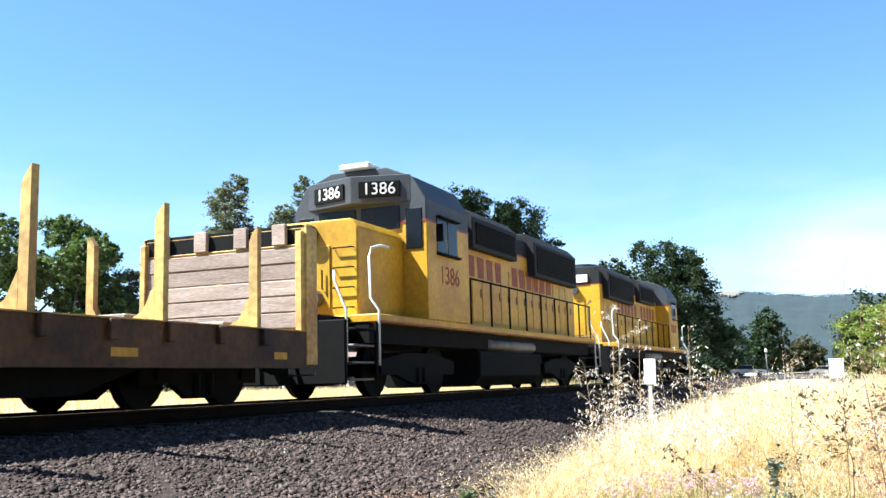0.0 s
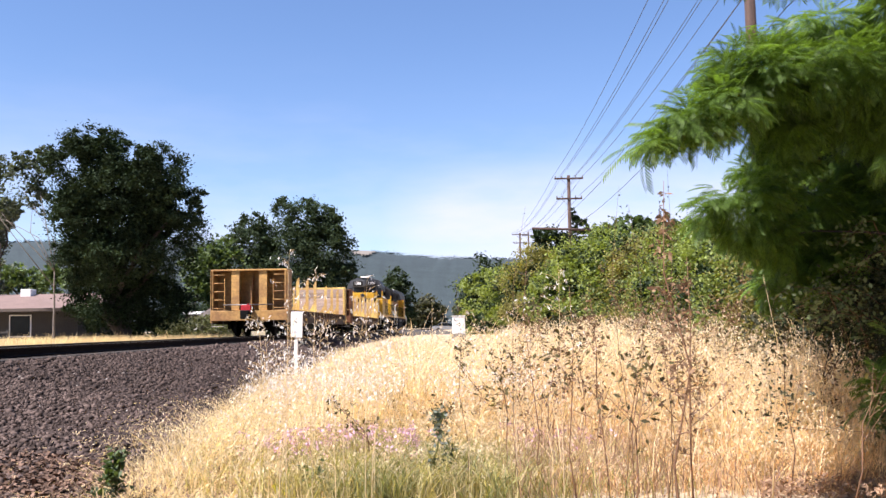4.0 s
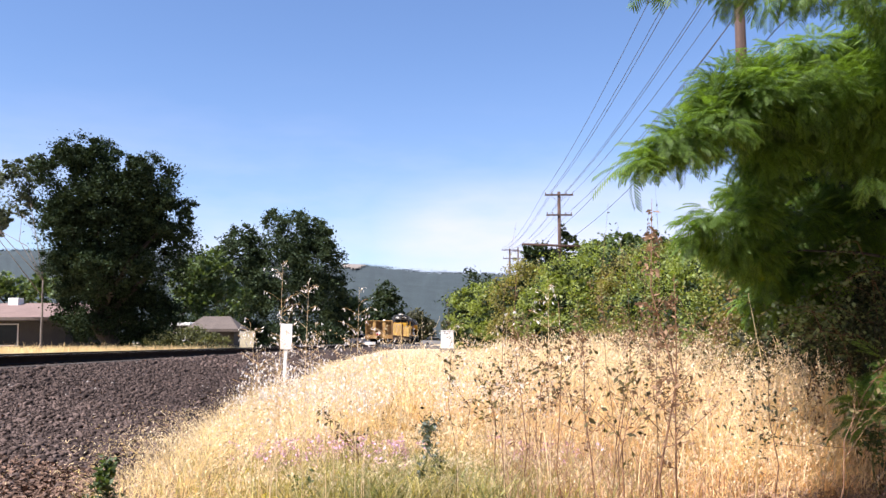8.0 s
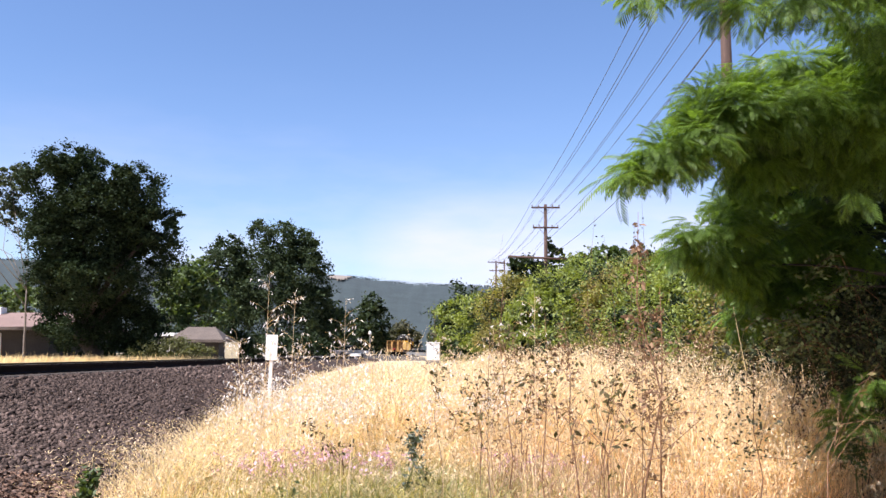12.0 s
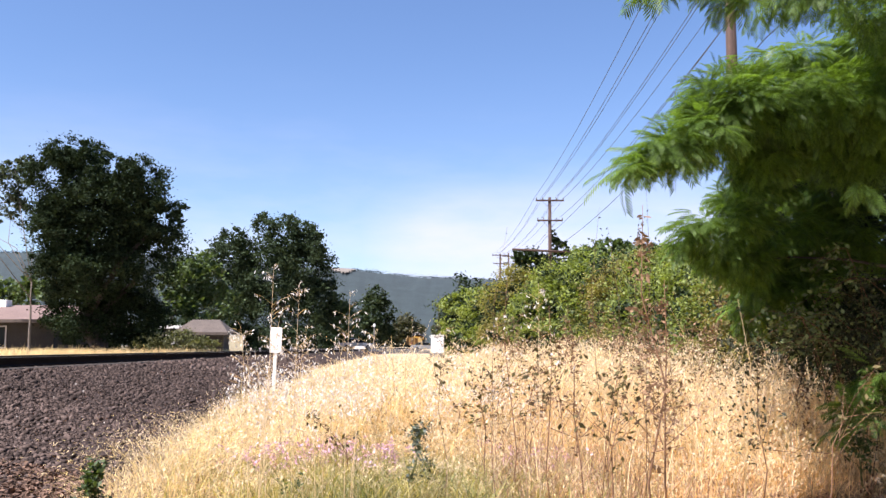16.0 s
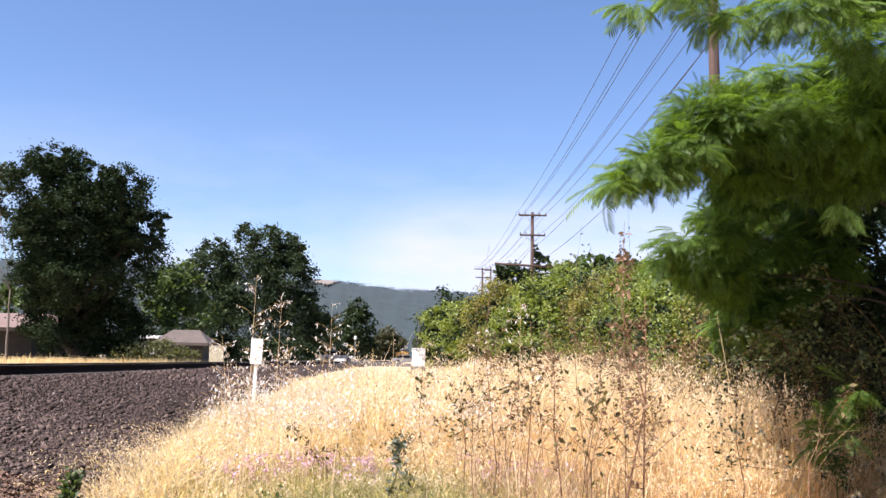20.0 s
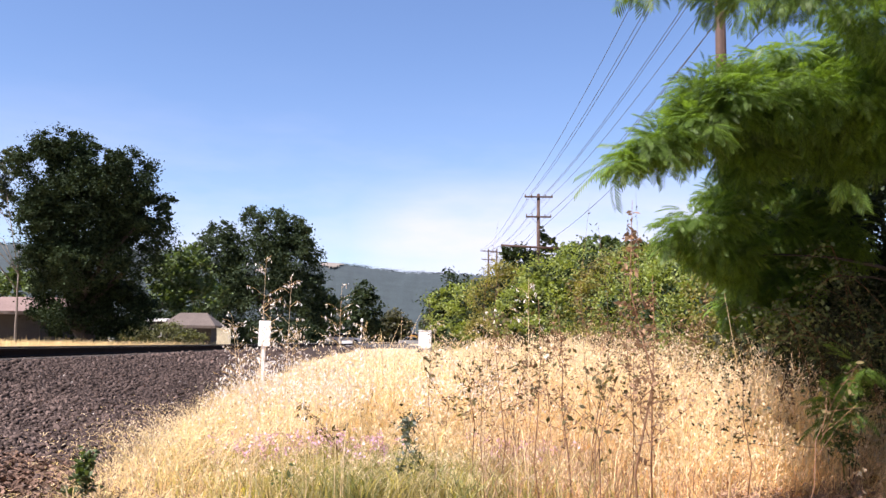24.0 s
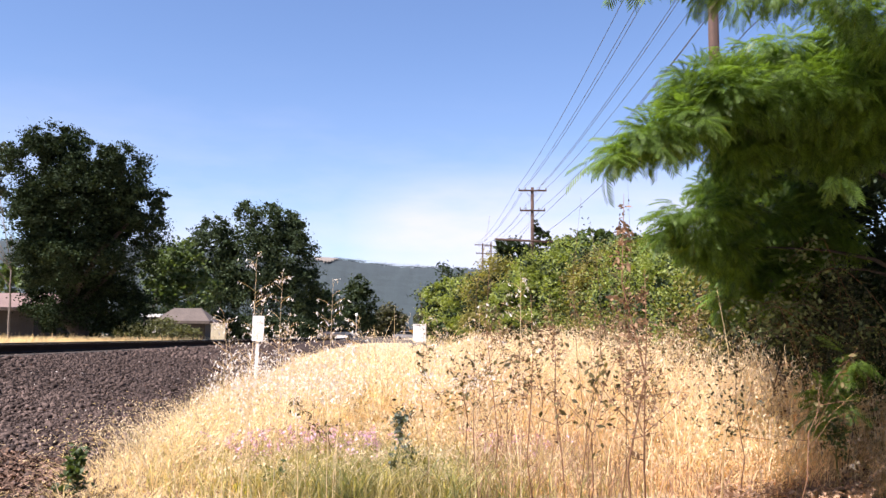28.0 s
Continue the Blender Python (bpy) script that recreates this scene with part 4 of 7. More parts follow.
# a pale bare scar lying on the upper slope
v, f = [], []
for j in range(9):
    k = 0.66 + 0.33 * j / 8
    d = 1300 + 800 * k
    for i in range(25):
        u = -0.1235 + 0.029 * i / 24
        wave = 0.08 * noise.noise((u * 260, 1.5, 2))
        kk = min(0.995, k + wave * (1 - j / 8))
        d = 1300 + 800 * kk
        rise = float(np.interp(u, [p[0] for p in SKYLINE], [p[1] for p in SKYLINE]))
        q = 0.992 * d
        v.append((u * q, q, (rise * math.sin(kk * math.pi / 2) ** 0.9 + 0.0012) * q))
for j in range(8):
    for i in range(24):
        edge = abs(i - 12) / 12
        if j / 8 > 0.25 + 0.6 * edge * edge + 0.25 * noise.noise((i * 0.7, j * 0.7, 8)):
            f.append((j * 25 + i, j * 25 + i + 1, (j + 1) * 25 + i + 1, (j + 1) * 25 + i))
tagged(new("bare_hillside", mesh_from("bare_hillside", v, f, HILL_BARE)), "pale bare scar on the hillside", "hillside", kind="structure")
# trees along the skyline
rng = np.random.default_rng(8)
pts = []
for _ in range(420):
    u = rng.uniform(-0.5, 0.12)
    if -0.124 < u < -0.1:
        continue
    e = float(np.interp(u, [p[0] for p in SKYLINE], [p[1] for p in SKYLINE]))
    r = rng.uniform(1.5, 5.0)
    pts.append(np.array([u * 2090, 2090, e * 2090 + r * 0.4]) + rng.normal(size=(22, 3)) * (r, r, r * 0.5))
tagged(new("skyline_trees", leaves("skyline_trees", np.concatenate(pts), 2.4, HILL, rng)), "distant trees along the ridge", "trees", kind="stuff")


# ---------------------------------------------------------------- trees beyond the track
def crown_tree(name, base, lobes, mat, size, clumps, per, label, seed, r=0.3, bark=None, fork=0.45, shell=0.6, spread=0.13, group="trees beyond the track"):
    return tree(name, base, lobes, mat, size, clumps, per, label, seed, r, bark, fork, group, spread, shell)


crown_tree("oak_tree", (-19.2, 52.0, 0.4),
           [(*(-18.61, 50.00, 7.35), 3.2, 3.0, 2.8), (*(-19.90, 48.50, 9.68), 1.9, 2.2, 1.6), (*(-18.90, 48.50, 10.63), 1.5, 1.8, 1.2), (*(-17.38, 48.50, 8.75), 1.7, 2.4, 1.7), (*(-15.68, 48.50, 9.46), 1.4, 1.8, 1.4), (*(-14.84, 49.00, 7.51), 1.5, 1.9, 1.2),
            (*(-15.85, 50.00, 5.83), 2.0, 2.4, 1.7), (*(-19.75, 48.50, 7.17), 1.55, 2.2, 1.7), (*(-19.85, 49.00, 5.02), 1.35, 2.0, 1.4), (*(-18.32, 49.00, 5.16), 2.6, 2.6, 1.5), (*(-20.40, 53.00, 3.27), 1.9, 2.0, 2.0), (*(-19.09, 53.00, 2.79), 3.0, 2.2, 1.9), (*(-17.36, 53.00, 3.10), 2.0, 2.0, 1.8)],
           OAK_LEAF, 0.145, 1700, 112, "large dark green oak with a dense lumpy crown", 11, 0.45, spread=0.12, shell=0.5)
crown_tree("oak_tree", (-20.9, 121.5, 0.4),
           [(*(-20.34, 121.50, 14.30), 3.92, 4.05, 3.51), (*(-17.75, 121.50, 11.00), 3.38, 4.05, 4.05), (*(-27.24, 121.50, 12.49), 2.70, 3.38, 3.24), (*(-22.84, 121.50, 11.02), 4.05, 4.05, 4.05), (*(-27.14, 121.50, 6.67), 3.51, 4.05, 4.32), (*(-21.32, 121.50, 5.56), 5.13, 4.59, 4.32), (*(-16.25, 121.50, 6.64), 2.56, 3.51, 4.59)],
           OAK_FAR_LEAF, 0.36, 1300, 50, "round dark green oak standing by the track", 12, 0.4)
crown_tree("sparse_tree", (-20.9, 48.0, 0.4),
           [(*(-24.48, 51.00, 9.67), 1.7, 1.7, 1.3), (*(-23.43, 51.00, 10.60), 1.0, 1.2, 0.8), (*(-26.65, 51.00, 9.68), 1.9, 1.7, 1.4), (*(-25.79, 51.00, 7.81), 1.5, 1.5, 1.0), (*(-23.50, 51.00, 8.42), 1.2, 1.4, 1.0), (*(-28.16, 51.00, 8.75), 1.4, 1.4, 1.2)],
           SPARSE_LEAF, 0.2, 230, 26, "sparse grey-green tree with pale bare limbs", 14, 0.06, PALE_BARK, 0.38, 0.4, 0.13)
crown_tree("willow_tree", (-22.5, 78.0, 0.4),
           [(*(-21.41, 78.00, 6.10), 1.9, 2.2, 2.2), (*(-20.03, 78.00, 7.03), 1.8, 2.0, 1.7), (*(-22.06, 78.00, 4.01), 2.2, 2.2, 2.0), (*(-19.27, 78.00, 4.23), 2.0, 2.0, 2.2)],
           MID_LEAF, 0.34, 420, 30, "light green willow-like tree behind the sheds", 15, 0.25)
crown_tree("shade_tree", (-44, 95, 0.4), [(*(-44.61, 95.00, 6.38), 3.0, 3, 1.6), (*(-41.17, 95.00, 6.09), 2.5, 3, 1.8), (*(-49.20, 95.00, 6.68), 4, 3, 2.2)], MID_LEAF, 0.5, 260, 26, "low green tree beyond the house", 16, 0.25)
# far left grove, seen behind the train
for k, (x, y, top, w, mat, name, label) in enumerate((
        (-49.4, 70, 20.4, 3.8, GREY_LEAF, "eucalyptus_tree", "tall grey-green eucalyptus with an open crown"),
        (-42.3, 70, 19.2, 3.4, GREY_LEAF, "eucalyptus_tree", "tall grey-green eucalyptus with an open crown"),
        (-46.0, 72, 16.8, 4.0, GREY_LEAF, "eucalyptus_tree", "grey-green eucalyptus with an open crown"),
        (-35.0, 69, 14.2, 2.4, GREY_LEAF, "sapling_tree", "slender dark tree among the grove"),
        (-64.0, 64, 17.0, 6.0, MID_LEAF, "shade_tree", "broad mid-green tree beyond the track"),
        (-57.0, 68, 14.0, 3.2, GREY_LEAF, "eucalyptus_tree", "grey-green eucalyptus with an open crown"),
        (-53.6, 72, 16.2, 3.6, GREY_LEAF, "eucalyptus_tree", "tall grey-green eucalyptus with an open crown"),
        (-38.8, 69, 16.6, 3.0, GREY_LEAF, "eucalyptus_tree", "grey-green eucalyptus with an open crown"),
        (-58.0, 62, 14.0, 5.5, MID_LEAF, "shade_tree", "broad mid-green tree beyond the track"),
        (-67.0, 60, 16.5, 6.0, MID_LEAF, "shade_tree", "broad mid-green tree beyond the track"),
        (-80.0, 60, 14.0, 6.0, MID_LEAF, "shade_tree", "broad mid-green tree beyond the track"))):
    r2 = np.random.default_rng(40 + k)
    lob = [(x + r2.uniform(-0.7, 0.7) * w, y + r2.uniform(-0.5, 0.5) * w, top * (0.35 + 0.6 * q / 8) - 0.1 * top, w * r2.uniform(0.3, 0.5), w * 0.4, top * r2.uniform(0.07, 0.12)) for q in range(9)]
    lob.append((x, y, top * 0.9, w * 0.3, w * 0.3, top * 0.09))
    crown_tree(name, (x, y, 0.4), lob, mat, 0.27 if mat is GREY_LEAF else 0.36, 900 if mat is GREY_LEAF else 1100, 28, label, 60 + k, 0.28, BARK, 0.6, 0.45, 0.14)


def shrub(name, lobes, mat, size, clumps, per, label, seed, group="", category="bush", spread=0.15, shell=0.5, inner=0):
    """A bush: several stems and a crown of leaves; inner: a darker core painting shade into its gaps."""
    rng = np.random.default_rng(seed)
    bx, by = lobes[0][0], lobes[0][1]
    bz = ground_z(bx, by)
    ob = thing(name, pose(bx, by, bz), label, category, group)
    local = [(l[0] - bx, l[1] - by, l[2] - bz, *l[3:]) for l in lobes]
    bm = bmesh.new()
    if inner:
        for l in list(local):
            for _ in range(4):
                d = rng.normal(size=3)
                d[1], d[2] = -abs(d[1]) * 0.7, abs(d[2]) * 0.6
                d /= np.linalg.norm(d)
                q = rng.uniform(0.26, 0.42)
                local.append((*(np.array(l[:3]) + d * np.array(l[3:]) * rng.uniform(0.6, 0.82)), l[3] * q, l[4] * q, l[5] * q))
    for l in local[:len(lobes)]:
        foot = Vector((l[0] * 0.8 + rng.normal() * 0.1, l[1] * 0.8, -0.1))
        tube(bm, [foot, foot.lerp(Vector(l[:3]), 0.5) + Vector((rng.normal() * 0.1, rng.normal() * 0.1, 0)), l[:3]], [q * min(1, l[3]) ** 1.5 for q in (0.05, 0.035, 0.012)], 5)
    part("woody_base", bm, BARK, ob)
    crown = new("foliage", leaves("foliage", lobe_points(local, clumps, per, rng, shell, spread), size, mat, rng))
    crown.parent = ob
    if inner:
        # darker leaves inside imitate the shade between the outer ones
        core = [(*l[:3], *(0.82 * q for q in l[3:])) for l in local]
        inside = new("shade_core", leaves("shade_core", lobe_points(core, inner, per, rng, 0.6, 0.2), size * 1.2, DARK_LEAF, rng))
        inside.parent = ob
    return ob


# undergrowth below the far grove and beyond the houses
for k in range(9):
    x = -78 + 6.4 * k
    shrub("thicket", [(x, 76 - k * 0.6, 1.8, 3.6, 1.6, 2.0 + 0.5 * (k % 3)), (x + 2.6, 75 - k * 0.6, 1.5, 2.4, 1.4, 1.6)], DARK_LEAF, 0.42, 150, 20, "dark green thicket under the far grove", 80 + k, "far thickets")
shrub("olive_bush", [(*(-16.35, 58.00, 1.38), 1.5, 1.2, 0.75), (*(-17.90, 58.00, 1.29), 1.2, 1.0, 0.6), (*(-14.79, 58.00, 1.21), 1.2, 1.0, 0.55)], SAGE_LEAF, 0.15, 220, 30, "olive green bush in front of the shed", 95)
shrub("low_bush", [(*(-13.74, 125.00, 3.82), 2.6, 2.0, 3.4), (*(-14.50, 125.00, 6.05), 1.6, 1.6, 2.0)], MID_LEAF, 0.5, 160, 22, "light green tree by the crossing", 96, category="tree")
shrub("dark_pine", [(*(-17.44, 240.00, 9.81), 4.2, 4, 6.2), (*(-17.59, 240.00, 12.67), 2.5, 2.5, 3.1), (*(-20.41, 240.00, 4.84), 5.0, 4, 3.7), (*(-15.14, 240.00, 3.70), 2.8, 3, 3.2)], DARK_LEAF, 0.9, 240, 24, "dark conical tree far down the line", 97, category="tree")
shrub("autumn_tree", [(*(-25.09, 600.00, 11.03), 9, 8, 10), (*(-33.27, 600.00, 6.79), 9, 8, 7), (*(-16.90, 600.00, 8.17), 4.5, 6, 8)], BRAMBLE_LEAF, 2.2, 240, 24, "brownish tree far down the line", 98, category="tree")
shrub("olive_tree", [(*(-0.96, 300.00, 4.82), 3.0, 4, 4.4), (*(1.17, 300.00, 5.71), 3.5, 4, 4.0)], BRAMBLE_LEAF, 1.1, 160, 22, "olive-brown tree beside the far track", 94, category="tree")
shrub("dark_trees", [(*(-17.87, 140.00, 2.49), 4.5, 3, 2.6), (*(-20.37, 140.00, 2.08), 3, 3, 2.2)], DARK_LEAF, 0.6, 160, 22, "dark bushes beyond the parked cars", 99)
shrub("dark_trees", [(*(1.77, 150.00, 5.20), 3.5, 3, 4.4), (*(3.32, 140.00, 6.59), 3.0, 3, 5.0)], DARK_LEAF, 0.6, 200, 22, "dark trees at the far end of the hedge", 100)

for k, (u, d) in enumerate(((285, 74), (330, 74), (375, 74), (420, 80), (465, 96), (515, 98), (560, 100))):
    q = (u - 805.7) / 1681 * d
    shrub("thicket", [(q, d, 1.5, 0.034 * d, 1.4, 1.5), (q + 1.2, d, 1.8, 0.02 * d, 1.2, 1.4)], DARK_LEAF, 0.3, 130, 30, "dark green undergrowth below the oaks", 190 + k, "undergrowth")

# ---------------------------------------------------------------- hedge along the right side
HEDGE = [((2.15, 80.00, 3.55), 2.4, 2.3, 2.5), ((3.44, 68.00, 3.47), 2.3, 2.4, 2.3), ((4.34, 56.00, 3.32), 2.1, 2.2, 2.2), ((5.07, 46.00, 2.79), 2.0, 2.2, 2.0), ((5.43, 38.00, 2.84), 1.8, 2.0, 2.0),
         ((5.44, 31.00, 2.34), 1.7, 1.8, 1.9), ((5.34, 26.00, 2.15), 1.5, 1.7, 1.7), ((5.11, 21.50, 1.91), 1.35, 1.5, 1.45), ((4.87, 18.00, 1.73), 1.2, 1.4, 1.25), ((4.68, 15.00, 1.59), 1.1, 1.3, 1.05), ((4.67, 13.00, 1.53), 1.1, 1.2, 1.0)]
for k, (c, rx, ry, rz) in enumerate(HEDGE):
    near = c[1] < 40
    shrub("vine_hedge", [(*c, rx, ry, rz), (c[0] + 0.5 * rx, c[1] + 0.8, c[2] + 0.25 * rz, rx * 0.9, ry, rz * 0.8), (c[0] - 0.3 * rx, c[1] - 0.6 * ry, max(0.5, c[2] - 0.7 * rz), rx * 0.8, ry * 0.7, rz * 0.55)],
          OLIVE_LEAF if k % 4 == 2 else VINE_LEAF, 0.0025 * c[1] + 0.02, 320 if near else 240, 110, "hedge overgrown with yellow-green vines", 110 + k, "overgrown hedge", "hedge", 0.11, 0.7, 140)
for k, (c, rx, ry, rz) in enumerate(HEDGE[3:]):
    shrub("bramble", [(c[0] - 0.55 * rx, c[1] - 0.9 * ry, 0.95, rx * 0.9, 0.7, 0.55), (c[0] + 0.4 * rx, c[1] - 0.9 * ry, 0.92, rx * 0.9, 0.7, 0.5)],
          BRAMBLE_LEAF if k % 2 else DRY_LEAF, 0.004 * c[1] + 0.02, 150, 24, "half-dry bramble at the foot of the hedge", 140 + k, "brambles", "bramble")
# hedge trees behind
crown_tree("cypress_tree", (9.6, 80, 0), [(*(9.31, 80.00, 7.57), 0.9, 0.9, 2.2), (*(9.29, 80.00, 9.39), 0.35, 0.4, 1.7), (*(10.09, 80.00, 8.76), 0.4, 0.5, 1.5), (*(8.58, 80.00, 6.14), 1.3, 1.3, 2.2), (*(10.72, 80.00, 6.37), 1.3, 1.3, 2.2)], DARK_LEAF, 0.3, 300, 26, "dark upright cypress by the pole", 150, 0.2, group="hedge trees")
crown_tree("hedge_tree", (7.2, 82, 0), [(*(7.21, 82.00, 8.13), 1.3, 1.6, 1.8), (*(7.57, 82.00, 5.78), 1.8, 1.6, 1.8)], DARK_LEAF, 0.34, 260, 26, "dark green tree rising over the hedge", 151, 0.2, group="hedge trees")
crown_tree("hedge_tree", (11.0, 48, 0), [(*(8.46, 48.00, 5.57), 1.5, 1.6, 1.0), (*(7.31, 48.00, 5.14), 1.2, 1.5, 1.0), (*(9.88, 48.00, 5.28), 1.5, 1.6, 1.1), (*(11.31, 48.00, 5.42), 1.4, 1.5, 1.1)], MID_LEAF, 0.26, 300, 26, "rounded green tree behind the hedge", 152, 0.2, group="hedge trees")
# added unseen hedge past the standing place, blocks sky fill on the train's side
for k in range(9):
    y = 10 - 8.0 * k
    shrub("sky_block_hedge", [(8.6, y, 2.4, 2.4, 4.4, 2.6), (9.4, y - 4, 5.5, 2.4, 3.8, 3.0), (9.8, y - 1, 9.0, 2.4, 4.2, 2.6)], DARK_LEAF, 0.85, 420, 26, "unseen tall dark hedge added to cut skylight on the train", 160 + k, "boundary hedge", "hedge")


# ---------------------------------------------------------------- silk tree
def frond_template(pairs=10, length=0.34):
    """One twice-feathered leaf along +x: narrow blunt pinnae in pairs on a thin arching rib."""
    q = []
    for i in range(pairs):
        f = i / (pairs - 1)
        x = length * (0.20 + 0.78 * f)
        ln = 0.105 * (1 - 0.9 * (f - 0.35) ** 2) + 0.005
        for s in (-1, 1):
            p = np.array([x, 0, 0])
            d = np.array([0.45 + 0.35 * f, s * 0.85, -0.10])
            n = np.array([0.85, -s * 0.5, 0.35]) * 0.0078
            a, b, c = p + d * ln * 0.12, p + d * ln * 0.55 - (0, 0, 0.004), p + d * ln - (0, 0, 0.016)
            q.append([a - n * 0.7, a + n * 0.7, b + n, b - n])
            q.append([b - n, b + n, c + n * 0.35, c - n * 0.35])
    q.append([np.array([0, -0.002, 0]), np.array([length, -0.001, 0]), np.array([length, 0.001, 0]), np.array([0, 0.002, 0])])
    q = np.array(q)
    q[..., 2] -= 1.1 * q[..., 0] ** 2
    return q


def fronds(name, places, ways, sizes, mat, rng):
    t = frond_template()
    n = len(places)
    ways = ways / np.linalg.norm(ways, axis=1)[:, None]
    side = np.cross(np.array([0, 0, 1.0]), ways) + rng.normal(size=(n, 3)) * 0.30
    side /= np.linalg.norm(side, axis=1)[:, None]
    up = np.cross(ways, side)
    side = np.cross(up, ways)
    v = (t[None, ..., 0, None] * ways[:, None, None] + t[None, ..., 1, None] * side[:, None, None] + t[None, ..., 2, None] * up[:, None, None]) * sizes[:, None, None, None] + places[:, None, None]
    v = v.reshape(-1, 3)
    return mesh_from(name, v, np.arange(len(v)).reshape(-1, 4), mat)


def sprays(lobes, per_area, rng, low=0.36, high=0.60):
    """Twigs near the outside of each lobe, pointing outwards, each with feathered leaves in two ranks."""
    p, w, s = [], [], []
    for l in lobes:
        c, r = np.array(l[:3]), np.array(l[3:])
        k = max(3, int(per_area * (r[0] * r[1] + r[0] * r[2] + r[1] * r[2]) * 4))
        d = rng.normal(size=(k, 3))
        d /= np.linalg.norm(d, axis=1)[:, None]
        start = c + d * r * (0.15 + 0.62 * rng.uniform(size=(k, 1)) ** 0.7)
        way = d * (1, 1, 0.5) + rng.normal(size=(k, 3)) * 0.35 + (-0.35, -0.2, -0.02)
        way /= np.linalg.norm(way, axis=1)[:, None]
        run = np.minimum(0.16, 0.4 * r.max()) * rng.uniform(0.6, 1.2, (k, 1))
        for j in range(7):
            f = j / 6
            turn = (1 if j % 2 else -1) * (1.15 - 0.75 * f) + rng.normal(size=k) * 0.2
            across = np.cross((0, 0, 1.0), way)
            out = way * np.cos(turn)[:, None] + across * np.sin(turn)[:, None]
            out[:, 2] += rng.normal(-0.18, 0.2, k)
            p.append(start + way * run * f), w.append(out), s.append(rng.uniform(low, high, k) )
    return np.concatenate(p), np.concatenate(w), np.concatenate(s)


# the crown in lobes: the sunny layer, the shaded skirts below it, and the boughs overhead
SILK_SUNNY = [
    (2.13, 6.60, 2.82, 0.28, 0.51, 0.18), (2.61, 6.80, 2.94, 0.32, 0.59, 0.19), (3.10, 7.00, 2.96, 0.33, 0.59, 0.22),
    (3.60, 7.00, 2.92, 0.35, 0.68, 0.29), (1.80, 6.30, 2.58, 0.14, 0.30, 0.08), (1.48, 6.00, 2.39, 0.13, 0.19, 0.05),
    (1.24, 5.80, 2.27, 0.06, 0.10, 0.02), (1.93, 6.60, 2.98, 0.09, 0.21, 0.06), (2.50, 7.00, 3.28, 0.17, 0.30, 0.03),
    (2.74, 7.00, 3.36, 0.12, 0.26, 0.04), (3.25, 7.20, 3.44, 0.18, 0.34, 0.12), (2.40, 7.00, 2.61, 0.16, 0.38, 0.13),
    (2.91, 7.40, 2.75, 0.26, 0.51, 0.12), (3.35, 7.40, 2.68, 0.26, 0.51, 0.12), (2.71, 7.70, 3.07, 0.39, 0.51, 0.19),
    (3.35, 7.90, 3.17, 0.44, 0.59, 0.22), (3.92, 8.00, 3.18, 0.44, 0.68, 0.26), (3.34, 8.60, 3.33, 0.56, 0.59, 0.22),
    (4.11, 8.70, 3.35, 0.57, 0.59, 0.24), (1.64, 6.20, 2.55, 0.13, 0.25, 0.06), (1.43, 6.00, 2.44, 0.11, 0.18, 0.05),
    (1.31, 5.90, 2.33, 0.08, 0.12, 0.03), (1.81, 6.40, 2.85, 0.07, 0.15, 0.05), (1.16, 5.75, 2.23, 0.04, 0.06, 0.02)]
SILK_SKIRTS = [
    (2.12, 7.20, 2.06, 0.17, 0.32, 0.13), (1.93, 7.20, 1.95, 0.09, 0.20, 0.07), (1.83, 7.00, 2.08, 0.03, 0.06, 0.03),
    (2.34, 7.40, 2.37, 0.09, 0.24, 0.17), (2.48, 7.60, 1.84, 0.19, 0.36, 0.16), (3.06, 8.20, 1.70, 0.29, 0.40, 0.21),
    (2.69, 6.00, 2.19, 0.03, 0.06, 0.03), (2.94, 6.80, 0.67, 0.08, 0.16, 0.11), (3.12, 6.90, 0.96, 0.07, 0.16, 0.14),
    (2.39, 7.50, 2.11, 0.13, 0.30, 0.13), (2.22, 7.40, 1.88, 0.18, 0.30, 0.11), (3.51, 8.60, 2.52, 0.31, 0.30, 0.20),
    (2.69, 7.90, 2.48, 0.17, 0.30, 0.16), (2.92, 8.10, 2.14, 0.21, 0.35, 0.19), (2.86, 8.20, 1.71, 0.23, 0.35, 0.19),
    (2.60, 8.00, 1.49, 0.12, 0.25, 0.10), (3.27, 8.40, 1.98, 0.22, 0.35, 0.22), (3.67, 8.40, 2.13, 0.25, 0.35, 0.30),
    (2.01, 7.10, 2.06, 0.08, 0.12, 0.05), (2.25, 7.30, 2.26, 0.10, 0.15, 0.07)]
SILK_OVERHEAD = [
    (1.73, 5.60, 3.31, 0.10, 0.15, 0.04), (1.95, 5.70, 3.30, 0.11, 0.20, 0.03), (2.23, 5.80, 3.39, 0.17, 0.25, 0.05),
    (2.58, 6.00, 3.49, 0.18, 0.30, 0.04), (1.22, 5.40, 3.28, 0.04, 0.10, 0.02), (1.50, 5.50, 3.39, 0.12, 0.20, 0.03),
    (2.91, 6.20, 3.39, 0.10, 0.30, 0.10), (3.24, 6.40, 3.28, 0.18, 0.40, 0.19), (3.25, 6.60, 3.97, 0.36, 0.60, 0.16)]
rng = np.random.default_rng(77)
silk = thing("silk_tree", pose(4.6, 8.6, 0), "silk tree with feathery bright green drooping fronds", "tree")
root = np.array((4.6, 8.6, 0))
bm = bmesh.new()
